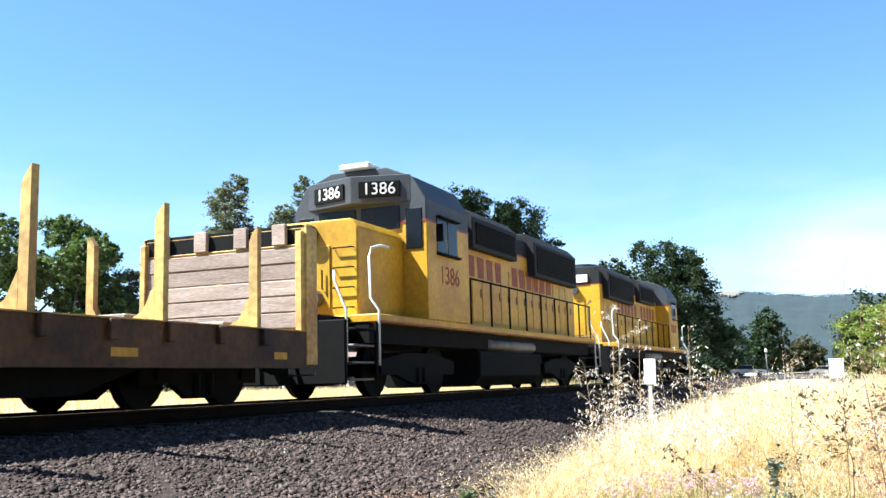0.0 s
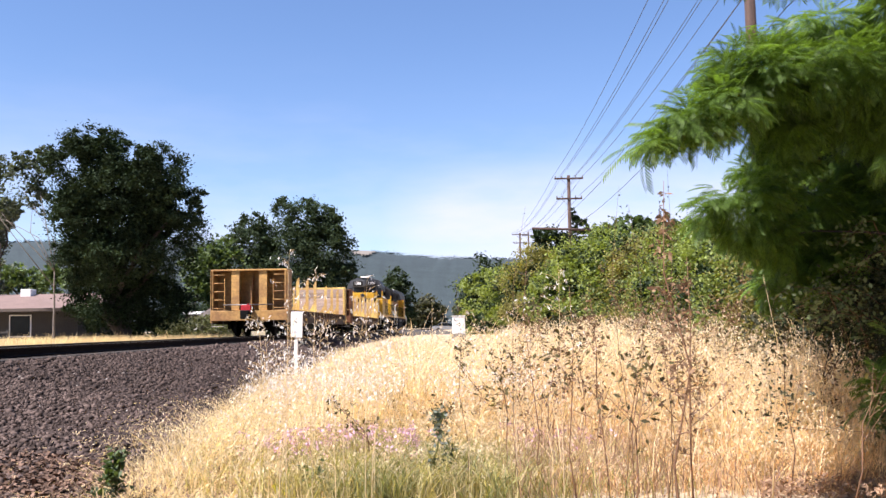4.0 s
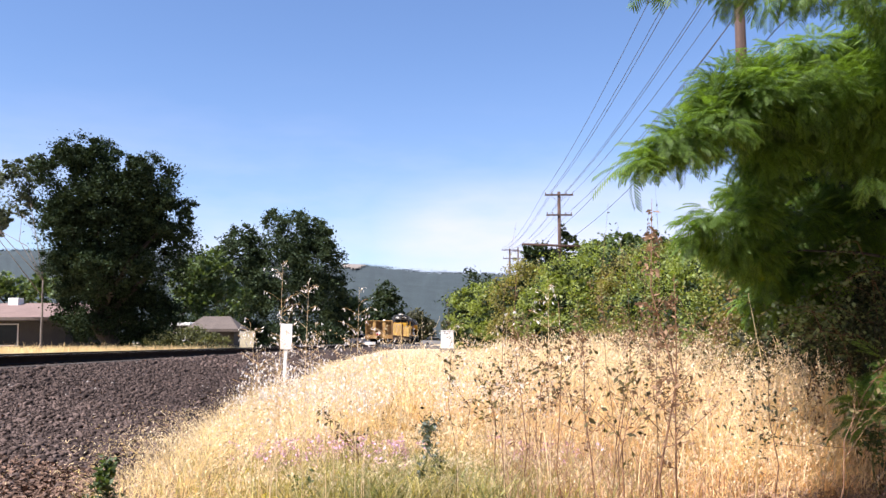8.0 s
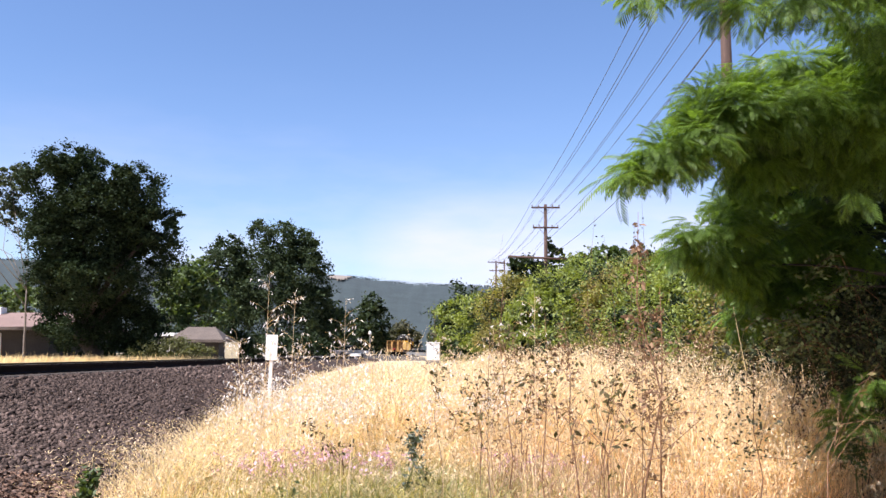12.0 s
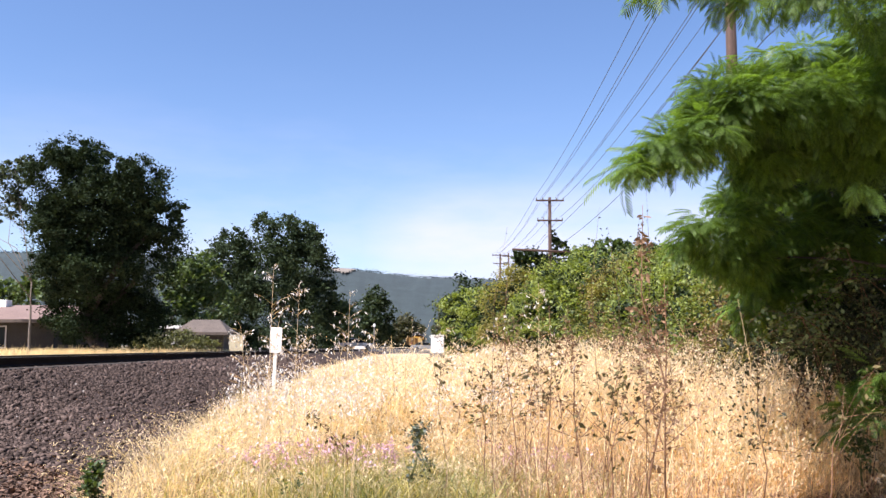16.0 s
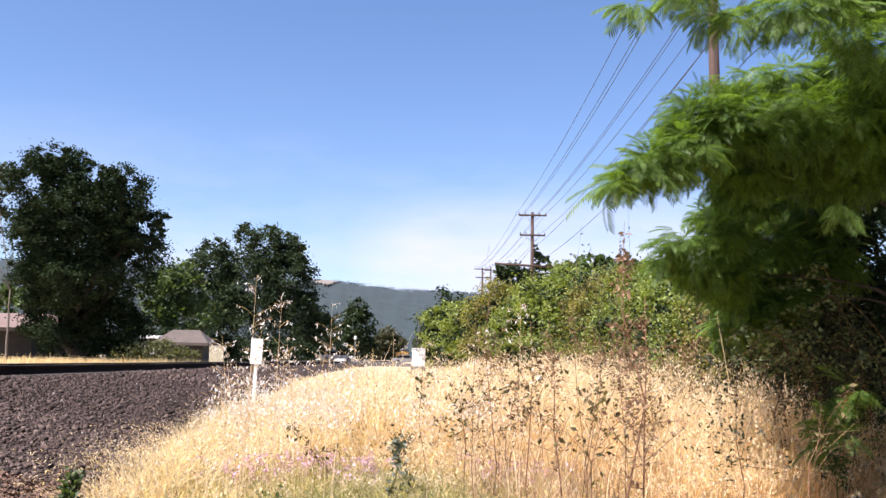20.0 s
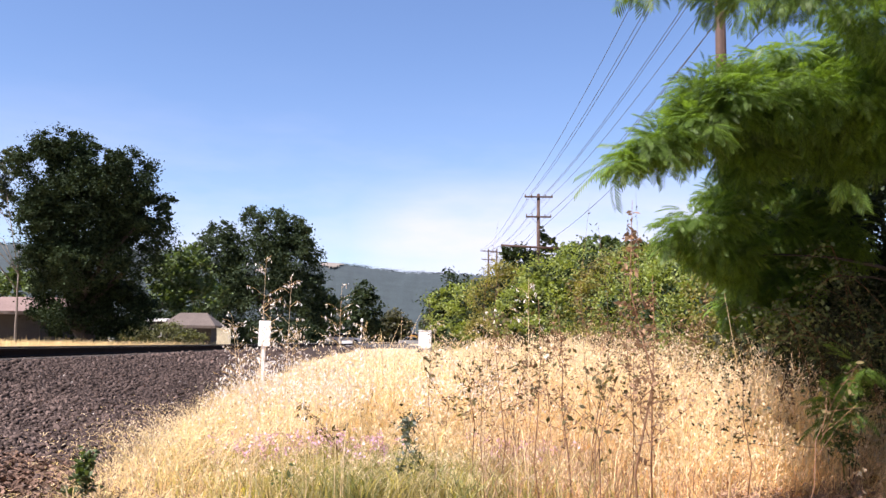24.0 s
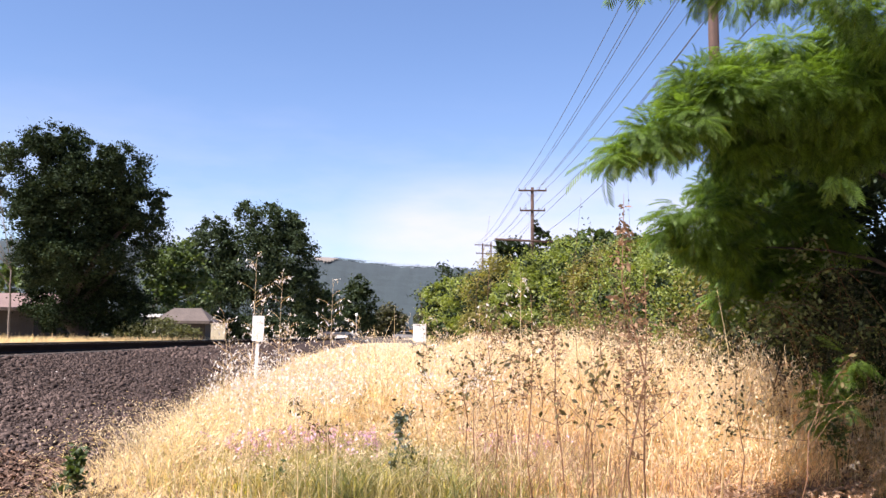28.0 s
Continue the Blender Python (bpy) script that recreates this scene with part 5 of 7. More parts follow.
tube(bm, [(0, 0, -0.2), (-0.05, 0, 0.7), (-0.2, -0.1, 1.5), (-0.25, -0.2, 2.3), (-0.1, -0.2, 3.6), (0.1, -0.1, 5.0)], [0.15, 0.13, 0.11, 0.09, 0.07, 0.03], 9)
part("trunk", bm, BARK, silk, "smooth grey-brown trunk", smooth=True)
for l in SILK_SUNNY[:4] + SILK_SUNNY[11:14] + SILK_SKIRTS[4:6]:
    e = Vector(l[:3]) - Vector(root)
    s = Vector((-0.15, -0.15, min(4.6, max(0.6, e.z - 0.2))))
    bend = s.lerp(e, 0.45) + Vector((rng.normal() * 0.08, rng.normal() * 0.08, 0.16))
    bm = bmesh.new()
    tube(bm, [s, s.lerp(bend, 0.5) + Vector((0, 0, 0.07)), bend, bend.lerp(e, 0.6) + Vector((0, 0, 0.03)), e], [0.020, 0.017, 0.012, 0.007, 0.003], 6)
    part("limb", bm, BARK, silk, smooth=True)
# the long bough runs out through its lobes
bough = [Vector(SILK_SUNNY[k][:3]) - Vector(root) - Vector((0, 0, 0.03)) for k in (0, 4, 5, 6)]
bm = bmesh.new()
tube(bm, [(-0.2, -0.2, 2.6)] + bough, [0.02, 0.012, 0.009, 0.006, 0.003], 6)
part("limb", bm, BARK, silk, smooth=True)
for name, rows, much in (("crown", SILK_SUNNY, 84), ("skirt", SILK_SKIRTS, 62), ("upper_crown", SILK_OVERHEAD, 70)):
    p, w, s = sprays([(*(np.array(l[:3]) - root), *l[3:]) for l in rows], much, rng)
    ob = new(name, fronds(name, p, w, s, SILK_LEAF, rng))
    ob.parent = silk
# the outermost leaves, hanging free of the long bough
tips = np.array([(1.02, 5.6, 2.18), (1.1, 5.6, 2.16), (1.12, 5.6, 2.21), (1.01, 5.6, 2.2)]) - root
hang = new("hanging_leaves", fronds("hanging_leaves", tips, np.array([(-1.0, -0.2, -0.45), (-0.25, 0.1, -1.0), (-0.9, -0.3, -0.2), (-0.9, 0.3, -0.05)]), np.array([0.62, 0.58, 0.5, 0.45]), SILK_LEAF, rng))
hang.parent = silk
# dark leaves put behind the crown as its deep inner shade
shrub("shade_backing_bush", [(*(4.42, 10.50, 2.23), .9, .8, .9), (*(4.03, 10.80, 1.95), .6, .7, .55), (*(4.47, 10.00, 1.41), .8, .8, .8), (*(4.18, 9.50, 1.07), .6, .7, .6), (*(4.68, 11.20, 3.05), .9, .8, .8), (*(4.24, 11.50, 2.62), .6, .7, .55), (*(5.31, 11.20, 3.59), .9, .8, .9),
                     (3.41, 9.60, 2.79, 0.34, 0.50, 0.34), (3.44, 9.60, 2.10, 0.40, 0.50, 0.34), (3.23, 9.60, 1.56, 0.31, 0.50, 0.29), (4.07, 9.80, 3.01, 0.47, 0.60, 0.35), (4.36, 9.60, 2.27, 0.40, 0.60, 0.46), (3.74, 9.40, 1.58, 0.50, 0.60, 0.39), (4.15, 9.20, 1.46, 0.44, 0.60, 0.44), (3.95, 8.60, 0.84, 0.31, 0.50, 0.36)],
      DARK_LEAF, 0.06, 1500, 40, "dark bush under the silk tree, its tone standing in for the crown's inner shade", 170)
shrub("grey_bush", [(*(3.13, 7.60, 1.13), .28, .4, .28), (*(3.25, 7.40, 1.35), .25, .4, .4), (*(3.23, 7.20, 0.92), .2, .3, .35), (*(3.17, 8.20, 1.32), .3, .4, .14)], BRAMBLE_LEAF, 0.03, 260, 20, "scraggly grey-green bush with small leaves", 171, spread=0.2)


# ---------------------------------------------------------------- grass field
def cover(x, y):
    """How tall the straw stands at a place."""
    if x < verge(y) + 0.05:
        return 0.0
    h = 0.40 + 0.26 * (x + 2.4)
    h = min(1.10, max(0.30, h)) + 0.10 * noise.noise((x * 0.8, y * 0.8, 9))
    if y < 9.5:
        k = max(0.0, min(1.0, (y - 6.4 - (0.0 if x > 1.5 else (1.7 if x > -0.6 else 2.3))) / 1.8))
        h *= 0.16 + 0.84 * k
    if x < verge(y) + 0.5:
        h *= 0.55
    # lower in front of the swell, and low toward the crossing
    h *= 1 - 0.10 * ease((x + 0.2) / 0.6) * (1 - ease((y - 10.5) / 2.5))
    h = max(0.2, h - mound(x, y))
    if y > 11:
        low = max(0.14, 1.12 - 0.018 * y - ground_z(x, y))
        k = ease((x - 0.01 * y) / (0.05 * y))
        h = h * k + min(h, low) * (1 - k)
    return h


def scatter(n, y0, y1, rng, power=1.0, right=0.62):
    y = y0 + (y1 - y0) * rng.uniform(size=n) ** power
    lo = np.array([verge(q) for q in y])
    x = lo + (right * y + 1.0 - lo) * rng.uniform(size=n)
    return x, y


def stems(name, x, y, h, width, mat, rng, lean=0.24, z=None):
    """Bent tapered stalks in one mesh; returns it and the stalk tips."""
    n = len(x)
    z = np.zeros(n) if z is None else z
    a = rng.uniform(0, 2 * np.pi, n)
    w = width * rng.uniform(0.6, 1.4, n)
    lx, ly = (rng.normal(size=(2, n)) * lean + np.array([[0.05], [0.0]])) * h
    side = np.stack([np.cos(a), np.sin(a), 0 * a], 1) * w[:, None] / 2
    b = np.stack([x, y, z - 0.02], 1)
    m = np.stack([x + 0.35 * lx, y + 0.35 * ly, z + 0.6 * h], 1)
    t = np.stack([x + lx, y + ly, z + h], 1)
    v = np.stack([b - side, b + side, m + side * 0.8, m - side * 0.8, t + side * 0.25, t - side * 0.25], 1).reshape(-1, 3)
    i = np.arange(n)[:, None] * 6
    f = np.concatenate([i + [0, 1, 2, 3], i + [3, 2, 4, 5]])
    return mesh_from(name, v, f, mat), t, m


def seed_heads(name, tips, mids, per, length, mat, rng, span=0.35, off=0.035, fat=0.16):
    """Hanging spikelets along the upper part of each stalk."""
    n = len(tips)
    k = rng.uniform(0, 1, (n, per, 1))
    p = tips[:, None] + (mids - tips)[:, None] * k * span * 2
    p = p + rng.normal(size=(n, per, 3)) * off * (1, 1, 0.5)
    p = p.reshape(-1, 3)
    way = rng.normal(size=(len(p), 3)) * 0.5
    way[:, 2] -= 0.8
    way /= np.linalg.norm(way, axis=1)[:, None]
    side = np.cross(way, rng.normal(size=(len(p), 3)))
    side /= np.linalg.norm(side, axis=1)[:, None]
    s = length * rng.uniform(0.7, 1.3, (len(p), 1))
    v = np.stack([p, p + way * s * 0.4 + side * s * fat, p + way * s, p + way * s * 0.4 - side * s * fat], 1).reshape(-1, 3)
    return mesh_from(name, v, np.arange(len(v)).reshape(-1, 4), mat)


def ribbons(name, foot, h, lean, droop, width, mat, rng):
    """Curved flat stalks, four joints each: foot, two bends and a nodding tip. Returns the mesh, tips and upper bends."""
    n = len(foot)
    a = rng.uniform(0, np.pi, n)
    side = np.stack([np.cos(a), np.sin(a), 0 * a], 1) * (width * rng.uniform(0.6, 1.5, n))[:, None] / 2
    lx, ly = lean[:, 0] * h, lean[:, 1] * h
    rows = []
    for f, out, wide in ((0.0, 0.0, 1.0), (0.42, 0.22, 0.95), (0.78, 0.62, 0.7), (1.0, 1.12, 0.25)):
        z = h * (f - (droop * (f - 0.7) / 0.3 * 0.16 if f > 0.7 else 0))
        p = foot + np.stack([lx * out, ly * out, z - 0.02 * (f == 0)], 1)
        rows.append((p - side * wide, p + side * wide, p))
    v = np.stack([q for l, r, _ in rows for q in (l, r)], 1).reshape(-1, 3)
    i = np.arange(n)[:, None] * 8
    f = np.concatenate([i + [0, 1, 3, 2], i + [2, 3, 5, 4], i + [4, 5, 7, 6]])
    return mesh_from(name, v, f, mat), rows[3][2], rows[2][2]


def clumps(count, per, y0, y1, left, right, rng, power=1.0, spread=0.10):
    """Feet of stalks in loose tufts; each tuft shares a lean and a height."""
    cy = y0 + (y1 - y0) * rng.uniform(size=count) ** power
    lo = np.array([max(verge(q) + 0.1, left * q) for q in cy])
    cx = lo + (right * cy - lo) * rng.uniform(size=count)
    turn = rng.normal(size=(count, 2)) * 0.30 + (0.06, -0.04)
    tall = rng.uniform(0.6, 1.15, count) * (1 + 0.3 * (rng.uniform(size=count) < 0.10))
    x = (cx[:, None] + rng.normal(size=(count, per)) * spread).ravel()
    y = (cy[:, None] + rng.normal(size=(count, per)) * spread).ravel()
    lean = np.repeat(turn, per, 0) + rng.normal(size=(count * per, 2)) * 0.24
    return x, y, lean, np.repeat(tall, per) * rng.uniform(0.55, 1.1, count * per)


def on_ground(x, y):
    return np.stack([x, y, np.array([ground_z(a, b) for a, b in zip(x, y)])], 1)


rng = np.random.default_rng(303)
for name, count, per, y0, y1, left, right, mat, width, heads, ln, label in (
        ("straw_grass", 2300, 11, 7.0, 14.0, -0.40, 0.55, STRAW, 0.0050, 13, 0.029, "tall dry golden wild oats near the gravel"),
        ("straw_grass", 1900, 12, 13.0, 27.0, -0.30, 0.50, STRAW, 0.0075, 10, 0.040, "tall dry golden wild oats"),
        ("tan_grass", 900, 10, 6.8, 11.5, -0.02, 0.50, STRAW_TAN, 0.0052, 7, 0.024, "pinkish tan dry grass in tangled tufts")):
    x, y, lean, grow = clumps(count, per, y0, y1, left, right, rng)
    high = np.array([cover(a, b) * (1 + 0.55 * noise.noise((a * 0.9, b * 0.9, 2)) + 0.25 * noise.noise((a * 2.7, b * 2.7, 6))) for a, b in zip(x, y)])
    edge = x - np.array([verge(q) for q in y])
    gap = np.array([noise.noise((a * 1.1, b * 1.1, 21)) for a, b in zip(x, y)])
    share = np.clip(0.12 + 0.42 * edge, 0, 1) + np.clip((y - 11) / 3, 0, 1)
    keep = (high > 0.08) & (edge > 0) & (rng.uniform(size=len(x)) < np.where(gap < -0.12, 0.45, 1.0) * share)
    x, y, lean, h = x[keep], y[keep], lean[keep], (high * grow)[keep]
    if name == "tan_grass":
        h *= 0.75
    me, tip, mid = ribbons(name, on_ground(x, y), h, lean, rng.uniform(0.2, 1.6, len(x)), width, mat, rng)
    tagged(new(name, me), label, "grass", kind="stuff")
    tall = rng.uniform(size=len(x)) < 0.62
    tagged(new("seed_heads", seed_heads("seed_heads", tip[tall], mid[tall], heads, ln, SEED if mat is STRAW else STRAW_TAN, rng, 0.55, 0.034)), "pale hanging oat seed heads", "seed heads", kind="stuff")
    # curled dry blades low on the tufts
    low = rng.uniform(size=len(x)) < 0.8
    me, tip, mid = ribbons("dry_blades", on_ground(x[low], y[low]), h[low] * rng.uniform(0.3, 0.75, low.sum()), lean[low] * 1.5 + rng.normal(size=(low.sum(), 2)) * 0.55, rng.uniform(1.0, 3.5, low.sum()), width * 1.7, mat, rng)
    tagged(new("dry_blades", me), "curled dry blades tangled in the straw", "grass", kind="stuff")
n = 22000
x, y = scatter(n, 26, 75, rng, 1.2)
h = np.array([cover(a, b) * (1 + 0.30 * noise.noise((a * 1.7, b * 1.7, 2))) for a, b in zip(x, y)]) * rng.uniform(0.45, 1.15, n)
keep = h > 0.06
x, y, h = x[keep], y[keep], h[keep]
me, tip, mid = stems("straw_grass", x, y, h, 0.014, STRAW, rng, 0.3, z=on_ground(x, y)[:, 2])
tagged(new("straw_grass", me), "dry golden grass toward the crossing", "grass", kind="stuff")
tagged(new("seed_heads", seed_heads("seed_heads", tip[::2], mid[::2], 3, 0.06, SEED, rng)), "pale hanging oat seed heads", "seed heads", kind="stuff")
# taller bleached oats standing out of the field in loose groups
x, y, lean, grow = clumps(190, 9, 8.0, 22.0, -0.25, 0.27, rng, spread=0.16)
keep = x > np.array([verge(q) for q in y]) + 0.2
x, y, lean = x[keep], y[keep], lean[keep]
h = np.array([min(1.3, cover(a, b) * 1.22 + 0.10) for a, b in zip(x, y)]) * rng.uniform(0.7, 1.15, len(x))
me, tip, mid = ribbons("oat_tufts", on_ground(x, y), h, lean * 0.8, rng.uniform(0.5, 2.2, len(x)), 0.0048, STRAW, rng)
tagged(new("oat_tufts", me), "tufts of taller bleached oats", "grass", kind="stuff")
tagged(new("tuft_seed_heads", seed_heads("tuft_seed_heads", tip, mid, 12, 0.033, SEED, rng, 0.6, 0.055)), "loose pale seed heads of the tufts", "seed heads", kind="stuff")
# pale oats with loose white heads, standing singly above the straw
x, y, lean, grow = clumps(62, 5, 8.4, 13.5, -0.20, 0.10, rng, spread=0.22)
keep = x > np.array([verge(q) for q in y]) + 0.35
x, y, lean = x[keep], y[keep], lean[keep]
me, tip, mid = ribbons("pale_oats", on_ground(x, y), rng.uniform(0.72, 1.10, len(x)) - np.array([mound(a, b) for a, b in zip(x, y)]), lean * 0.6, rng.uniform(0.5, 2.0, len(x)), 0.0042, SEED, rng)
tagged(new("pale_oats", me), "tall pale oats standing above the straw", "grass", kind="stuff")
tagged(new("pale_oat_heads", seed_heads("pale_oat_heads", tip, mid, 16, 0.030, WHITE_SEED, rng, 0.75, 0.06)), "loose white heads of the pale oats", "seed heads", kind="stuff")
# bleached oats sprawling toward the gravel
x, y, lean, grow = clumps(230, 9, 7.0, 15.0, -0.5, 0.0, rng, 1.2, 0.15)
e = np.array([verge(q) for q in y])
x = e + 0.05 + np.abs(x - e) % 1.5
ok = (x < e + 0.9) | (y > 8.8)
x, y, lean = x[ok], y[ok], lean[ok]
me, tip, mid = ribbons("bent_oats", on_ground(x, y), rng.uniform(0.22, 0.62, len(x)), lean * 1.7, rng.uniform(0.6, 2.5, len(x)), 0.0046, STRAW, rng)
tagged(new("bent_oats", me), "bent bleached oats leaning every way", "grass", kind="stuff")
tagged(new("bent_seed_heads", seed_heads("bent_seed_heads", tip, mid, 6, 0.026, SEED, rng, 0.6, 0.045)), "whitish seed heads of the bent oats", "seed heads", kind="stuff")
# brown litter of dead leaves through the straw
n = 5000
y = rng.uniform(6.8, 13, n)
x = y * (-0.26 + 0.66 * rng.uniform(size=n) ** 1.5)
z = np.array([cover(a, b) for a, b in zip(x, y)]) * rng.uniform(0.2, 1.0, n) + np.array([ground_z(a, b) for a, b in zip(x, y)])
tagged(new("dead_leaves", leaves("dead_leaves", np.stack([x, y, z], 1), 0.027, DRY_LEAF, rng, 0.4)), "curled dead leaves hanging in the straw", "dead leaves", kind="stuff")
# broken pale stalks leaning every way
n = 520
y = rng.uniform(6.6, 10.5, n)
x = y * rng.uniform(0.08, 0.42, n)
me, tip, mid = stems("broken_stalks", x, y, rng.uniform(0.3, 0.9, n), 0.0055, STRAW, rng, 0.6, np.array([ground_z(a, b) for a, b in zip(x, y)]))
tagged(new("broken_stalks", me), "pale broken stalks leaning in the grass", "stalks", kind="stuff")
n = 260
me, tip, mid = stems("brown_stalks", x[:n] - 0.4, y[:n] + 0.5, rng.uniform(0.4, 1.0, n), 0.006, STRAW_RED, rng, 0.3, np.array([ground_z(a - 0.4, b + 0.5) for a, b in zip(x[:n], y[:n])]))
tagged(new("brown_stalks", me), "brown dry stalks in the straw", "stalks", kind="stuff")
n = 1700
y = rng.uniform(6.5, 8.8, n)
x = 0.35 + np.abs(rng.normal(size=n)) * 1.3
me, tip, mid = stems("russet_tangle", x, y, rng.uniform(0.10, 0.38, n), 0.0055, STRAW_RED, rng, 0.6)
tagged(new("russet_tangle", me), "tangled reddish brown dry stalks low in the grass", "stalks", kind="stuff")
# fallen and short straw at the verge
n = 9000
y = 4.5 + 16 * rng.uniform(size=n) ** 1.4
x = np.array([verge(q) for q in y]) + rng.gamma(2.0, 0.35, n) - 0.35
me, tip, mid = stems("verge_grass", x, y, rng.uniform(0.04, 0.16, n) * (1 + 0.10 * (y - 5)), 0.0055, STRAW, rng, 1.1)
tagged(new("verge_grass", me), "short bleached grass along the gravel edge", "grass", kind="stuff")
# short green grass before the straw
n = 6000
y = rng.uniform(6.4, 10.4, n)
x = y * (-0.03 + 0.065 * rng.normal(size=n))
ok = (x > np.array([verge(q) for q in y]) + 0.35) & (np.array([noise.noise((p * 1.6, q * 1.6, 14)) for p, q in zip(x, y)]) > -0.28)
x, y = x[ok], y[ok]
lean = rng.normal(size=(len(x), 2)) * 0.5
me, tip, mid = ribbons("green_grass", on_ground(x, y), rng.uniform(0.07, 0.30, len(x)) * (1.15 - 0.10 * (y - 6.4)), lean, rng.uniform(0.2, 2.5, len(x)), 0.0062, GREEN_BLADE, rng)
tagged(new("green_grass", me), "short green grass among the straw", "grass", kind="stuff")
# grey-green dying blades mixed in
n = 10000
y = rng.uniform(6.4, 11.0, n)
x = y * (-0.06 + 0.12 * rng.normal(size=n))
ok = x > np.array([verge(q) for q in y]) + 0.3
x, y = x[ok], y[ok]
me, tip, mid = ribbons("fading_grass", on_ground(x, y), rng.uniform(0.10, 0.34, len(x)), rng.normal(size=(len(x), 2)) * 0.5, rng.uniform(0.2, 2.0, len(x)), 0.006, FADING, rng)
tagged(new("fading_grass", me), "half-dry olive grass among the flowers", "grass", kind="stuff")
# matted litter and red soil where the gravel ends
n = 16000
y = 5.5 + 9 * rng.uniform(size=n) ** 1.3
x = np.array([verge(q) for q in y]) + rng.normal(0.15, 0.5, n)
ok = np.array([noise.noise((p * 2.2, q * 2.2, 4)) for p, q in zip(x, y)]) > -0.2
p = np.stack([x, y, np.array([ground_z(p, q) for p, q in zip(x, y)]) + rng.uniform(0.01, 0.05, n)], 1)[ok]
half = rng.uniform(size=len(p)) < 0.5
tagged(new("verge_litter", leaves("verge_litter", p[half], 0.05, STRAW, rng, 0.16, 0.2, 1.5)), "matted bleached straw at the gravel edge", "litter", kind="stuff")
tagged(new("verge_litter", leaves("verge_litter", p[~half], 0.035, DRY_LEAF, rng, 0.35, 0.3, 1.2)), "brown dead leaves at the gravel edge", "litter", kind="stuff")
n = 3500
y = rng.uniform(6.3, 8.0, n)
x = -2.75 + rng.normal(size=n) * 0.42 - 0.2 * (y - 7)
p = np.stack([x, y, np.array([ground_z(p, q) for p, q in zip(x, y)]) + rng.uniform(0.02, 0.05, n)], 1)
tagged(new("red_litter", leaves("red_litter", p, 0.045, SOIL, rng, 0.5, 0.3, 1.5)), "reddish crumbled soil and bark at the verge", "litter", kind="stuff")
n = 3000
y = rng.uniform(6.4, 7.8, n)
x = y * rng.uniform(0.30, 0.47, n)
p = np.stack([x, y, rng.uniform(0.02, 0.12, n)], 1)
tagged(new("red_litter", leaves("red_litter", p, 0.05, STRAW_RED, rng, 0.35, 0.3, 1.0)), "reddish dead fronds on the ground under the silk tree", "litter", kind="stuff")
# pink wild flowers
n = 300
spot = np.array([(-0.84, 8.6, 0.14, 0.25), (-1.5, 8.2, 0.20, 0.3), (-1.15, 8.3, 0.2, 0.3), (-0.45, 8.0, 0.14, 0.25), (0.75, 8.2, 0.25, 0.3)])[rng.integers(0, 5, n)]
y = spot[:, 1] + rng.normal(size=n) * spot[:, 3]
x = spot[:, 0] + rng.normal(size=n) * spot[:, 2]
z = rng.uniform(0.12, 0.34, n)
p = (np.stack([x, y, z], 1)[:, None] + rng.normal(size=(n, 9, 3)) * 0.018).reshape(-1, 3)
tagged(new("pink_flowers", leaves("pink_flowers", p, 0.021, PINK, rng, 0.8)), "small pink wild flowers in the grass", "flowers", kind="stuff")
me, tip, mid = stems("flower_stalks", x, y, z, 0.004, GREEN_BLADE, rng, 0.02)
tagged(new("flower_stalks", me), "thin green stalks of wild flowers", "stalks", kind="stuff")


# ---------------------------------------------------------------- single weeds
def weed(name, foot, top, lean, branches, leaf_mat, stem_mat, leaf, count, label, seed, group="tall weeds", reach=0.3, low=0.3, thick=0.007):
    """A single tall weed: a stem, side branches, small leaves along them."""
    rng = np.random.default_rng(seed)
    ob = thing(name, pose(*foot), label, "weed", group)
    h = top
    pts = [Vector((lean[0] * k * k, lean[1] * k * k, h * k)) + Vector((rng.normal() * 0.035, rng.normal() * 0.035, 0)) for k in (0, 0.25, 0.5, 0.75, 1.0)]
    pts[0].z = -0.05
    bm = bmesh.new()
    tube(bm, pts, [thick, thick * 0.9, thick * 0.75, thick * 0.5, thick * 0.2], 6)
    part("stem", bm, stem_mat, ob, smooth=True)
    spots = [pts[1].lerp(pts[4], rng.uniform(low, 1)) for _ in range(count // 3)]
    for _ in range(branches):
        k = rng.uniform(low, 0.9)
        s = Vector((lean[0] * k * k, lean[1] * k * k, h * k))
        a = rng.uniform(0, 6.28)
        ln = reach * (1.15 - k) * rng.uniform(0.6, 1.3)
        e = s + Vector((math.cos(a) * ln, math.sin(a) * ln, ln * rng.uniform(-0.2, 1.3)))
        m = s.lerp(e, 0.5) + Vector((rng.normal() * 0.10 * ln, rng.normal() * 0.10 * ln, rng.normal() * 0.10 * ln))
        bm = bmesh.new()
        tube(bm, [s, m, e], [thick * 0.5, thick * 0.35, thick * 0.15], 5)
        part("branch", bm, stem_mat, ob)
        spots += [s.lerp(e, rng.uniform(0.25, 1.0)) for _ in range(max(2, count // max(1, branches)))]
    c = np.array([tuple(s) for s in spots]) + rng.normal(size=(len(spots), 3)) * leaf * 0.5
    lf = new("foliage", leaves("foliage", c, leaf, leaf_mat, rng, 0.5))
    lf.parent = ob
    return ob


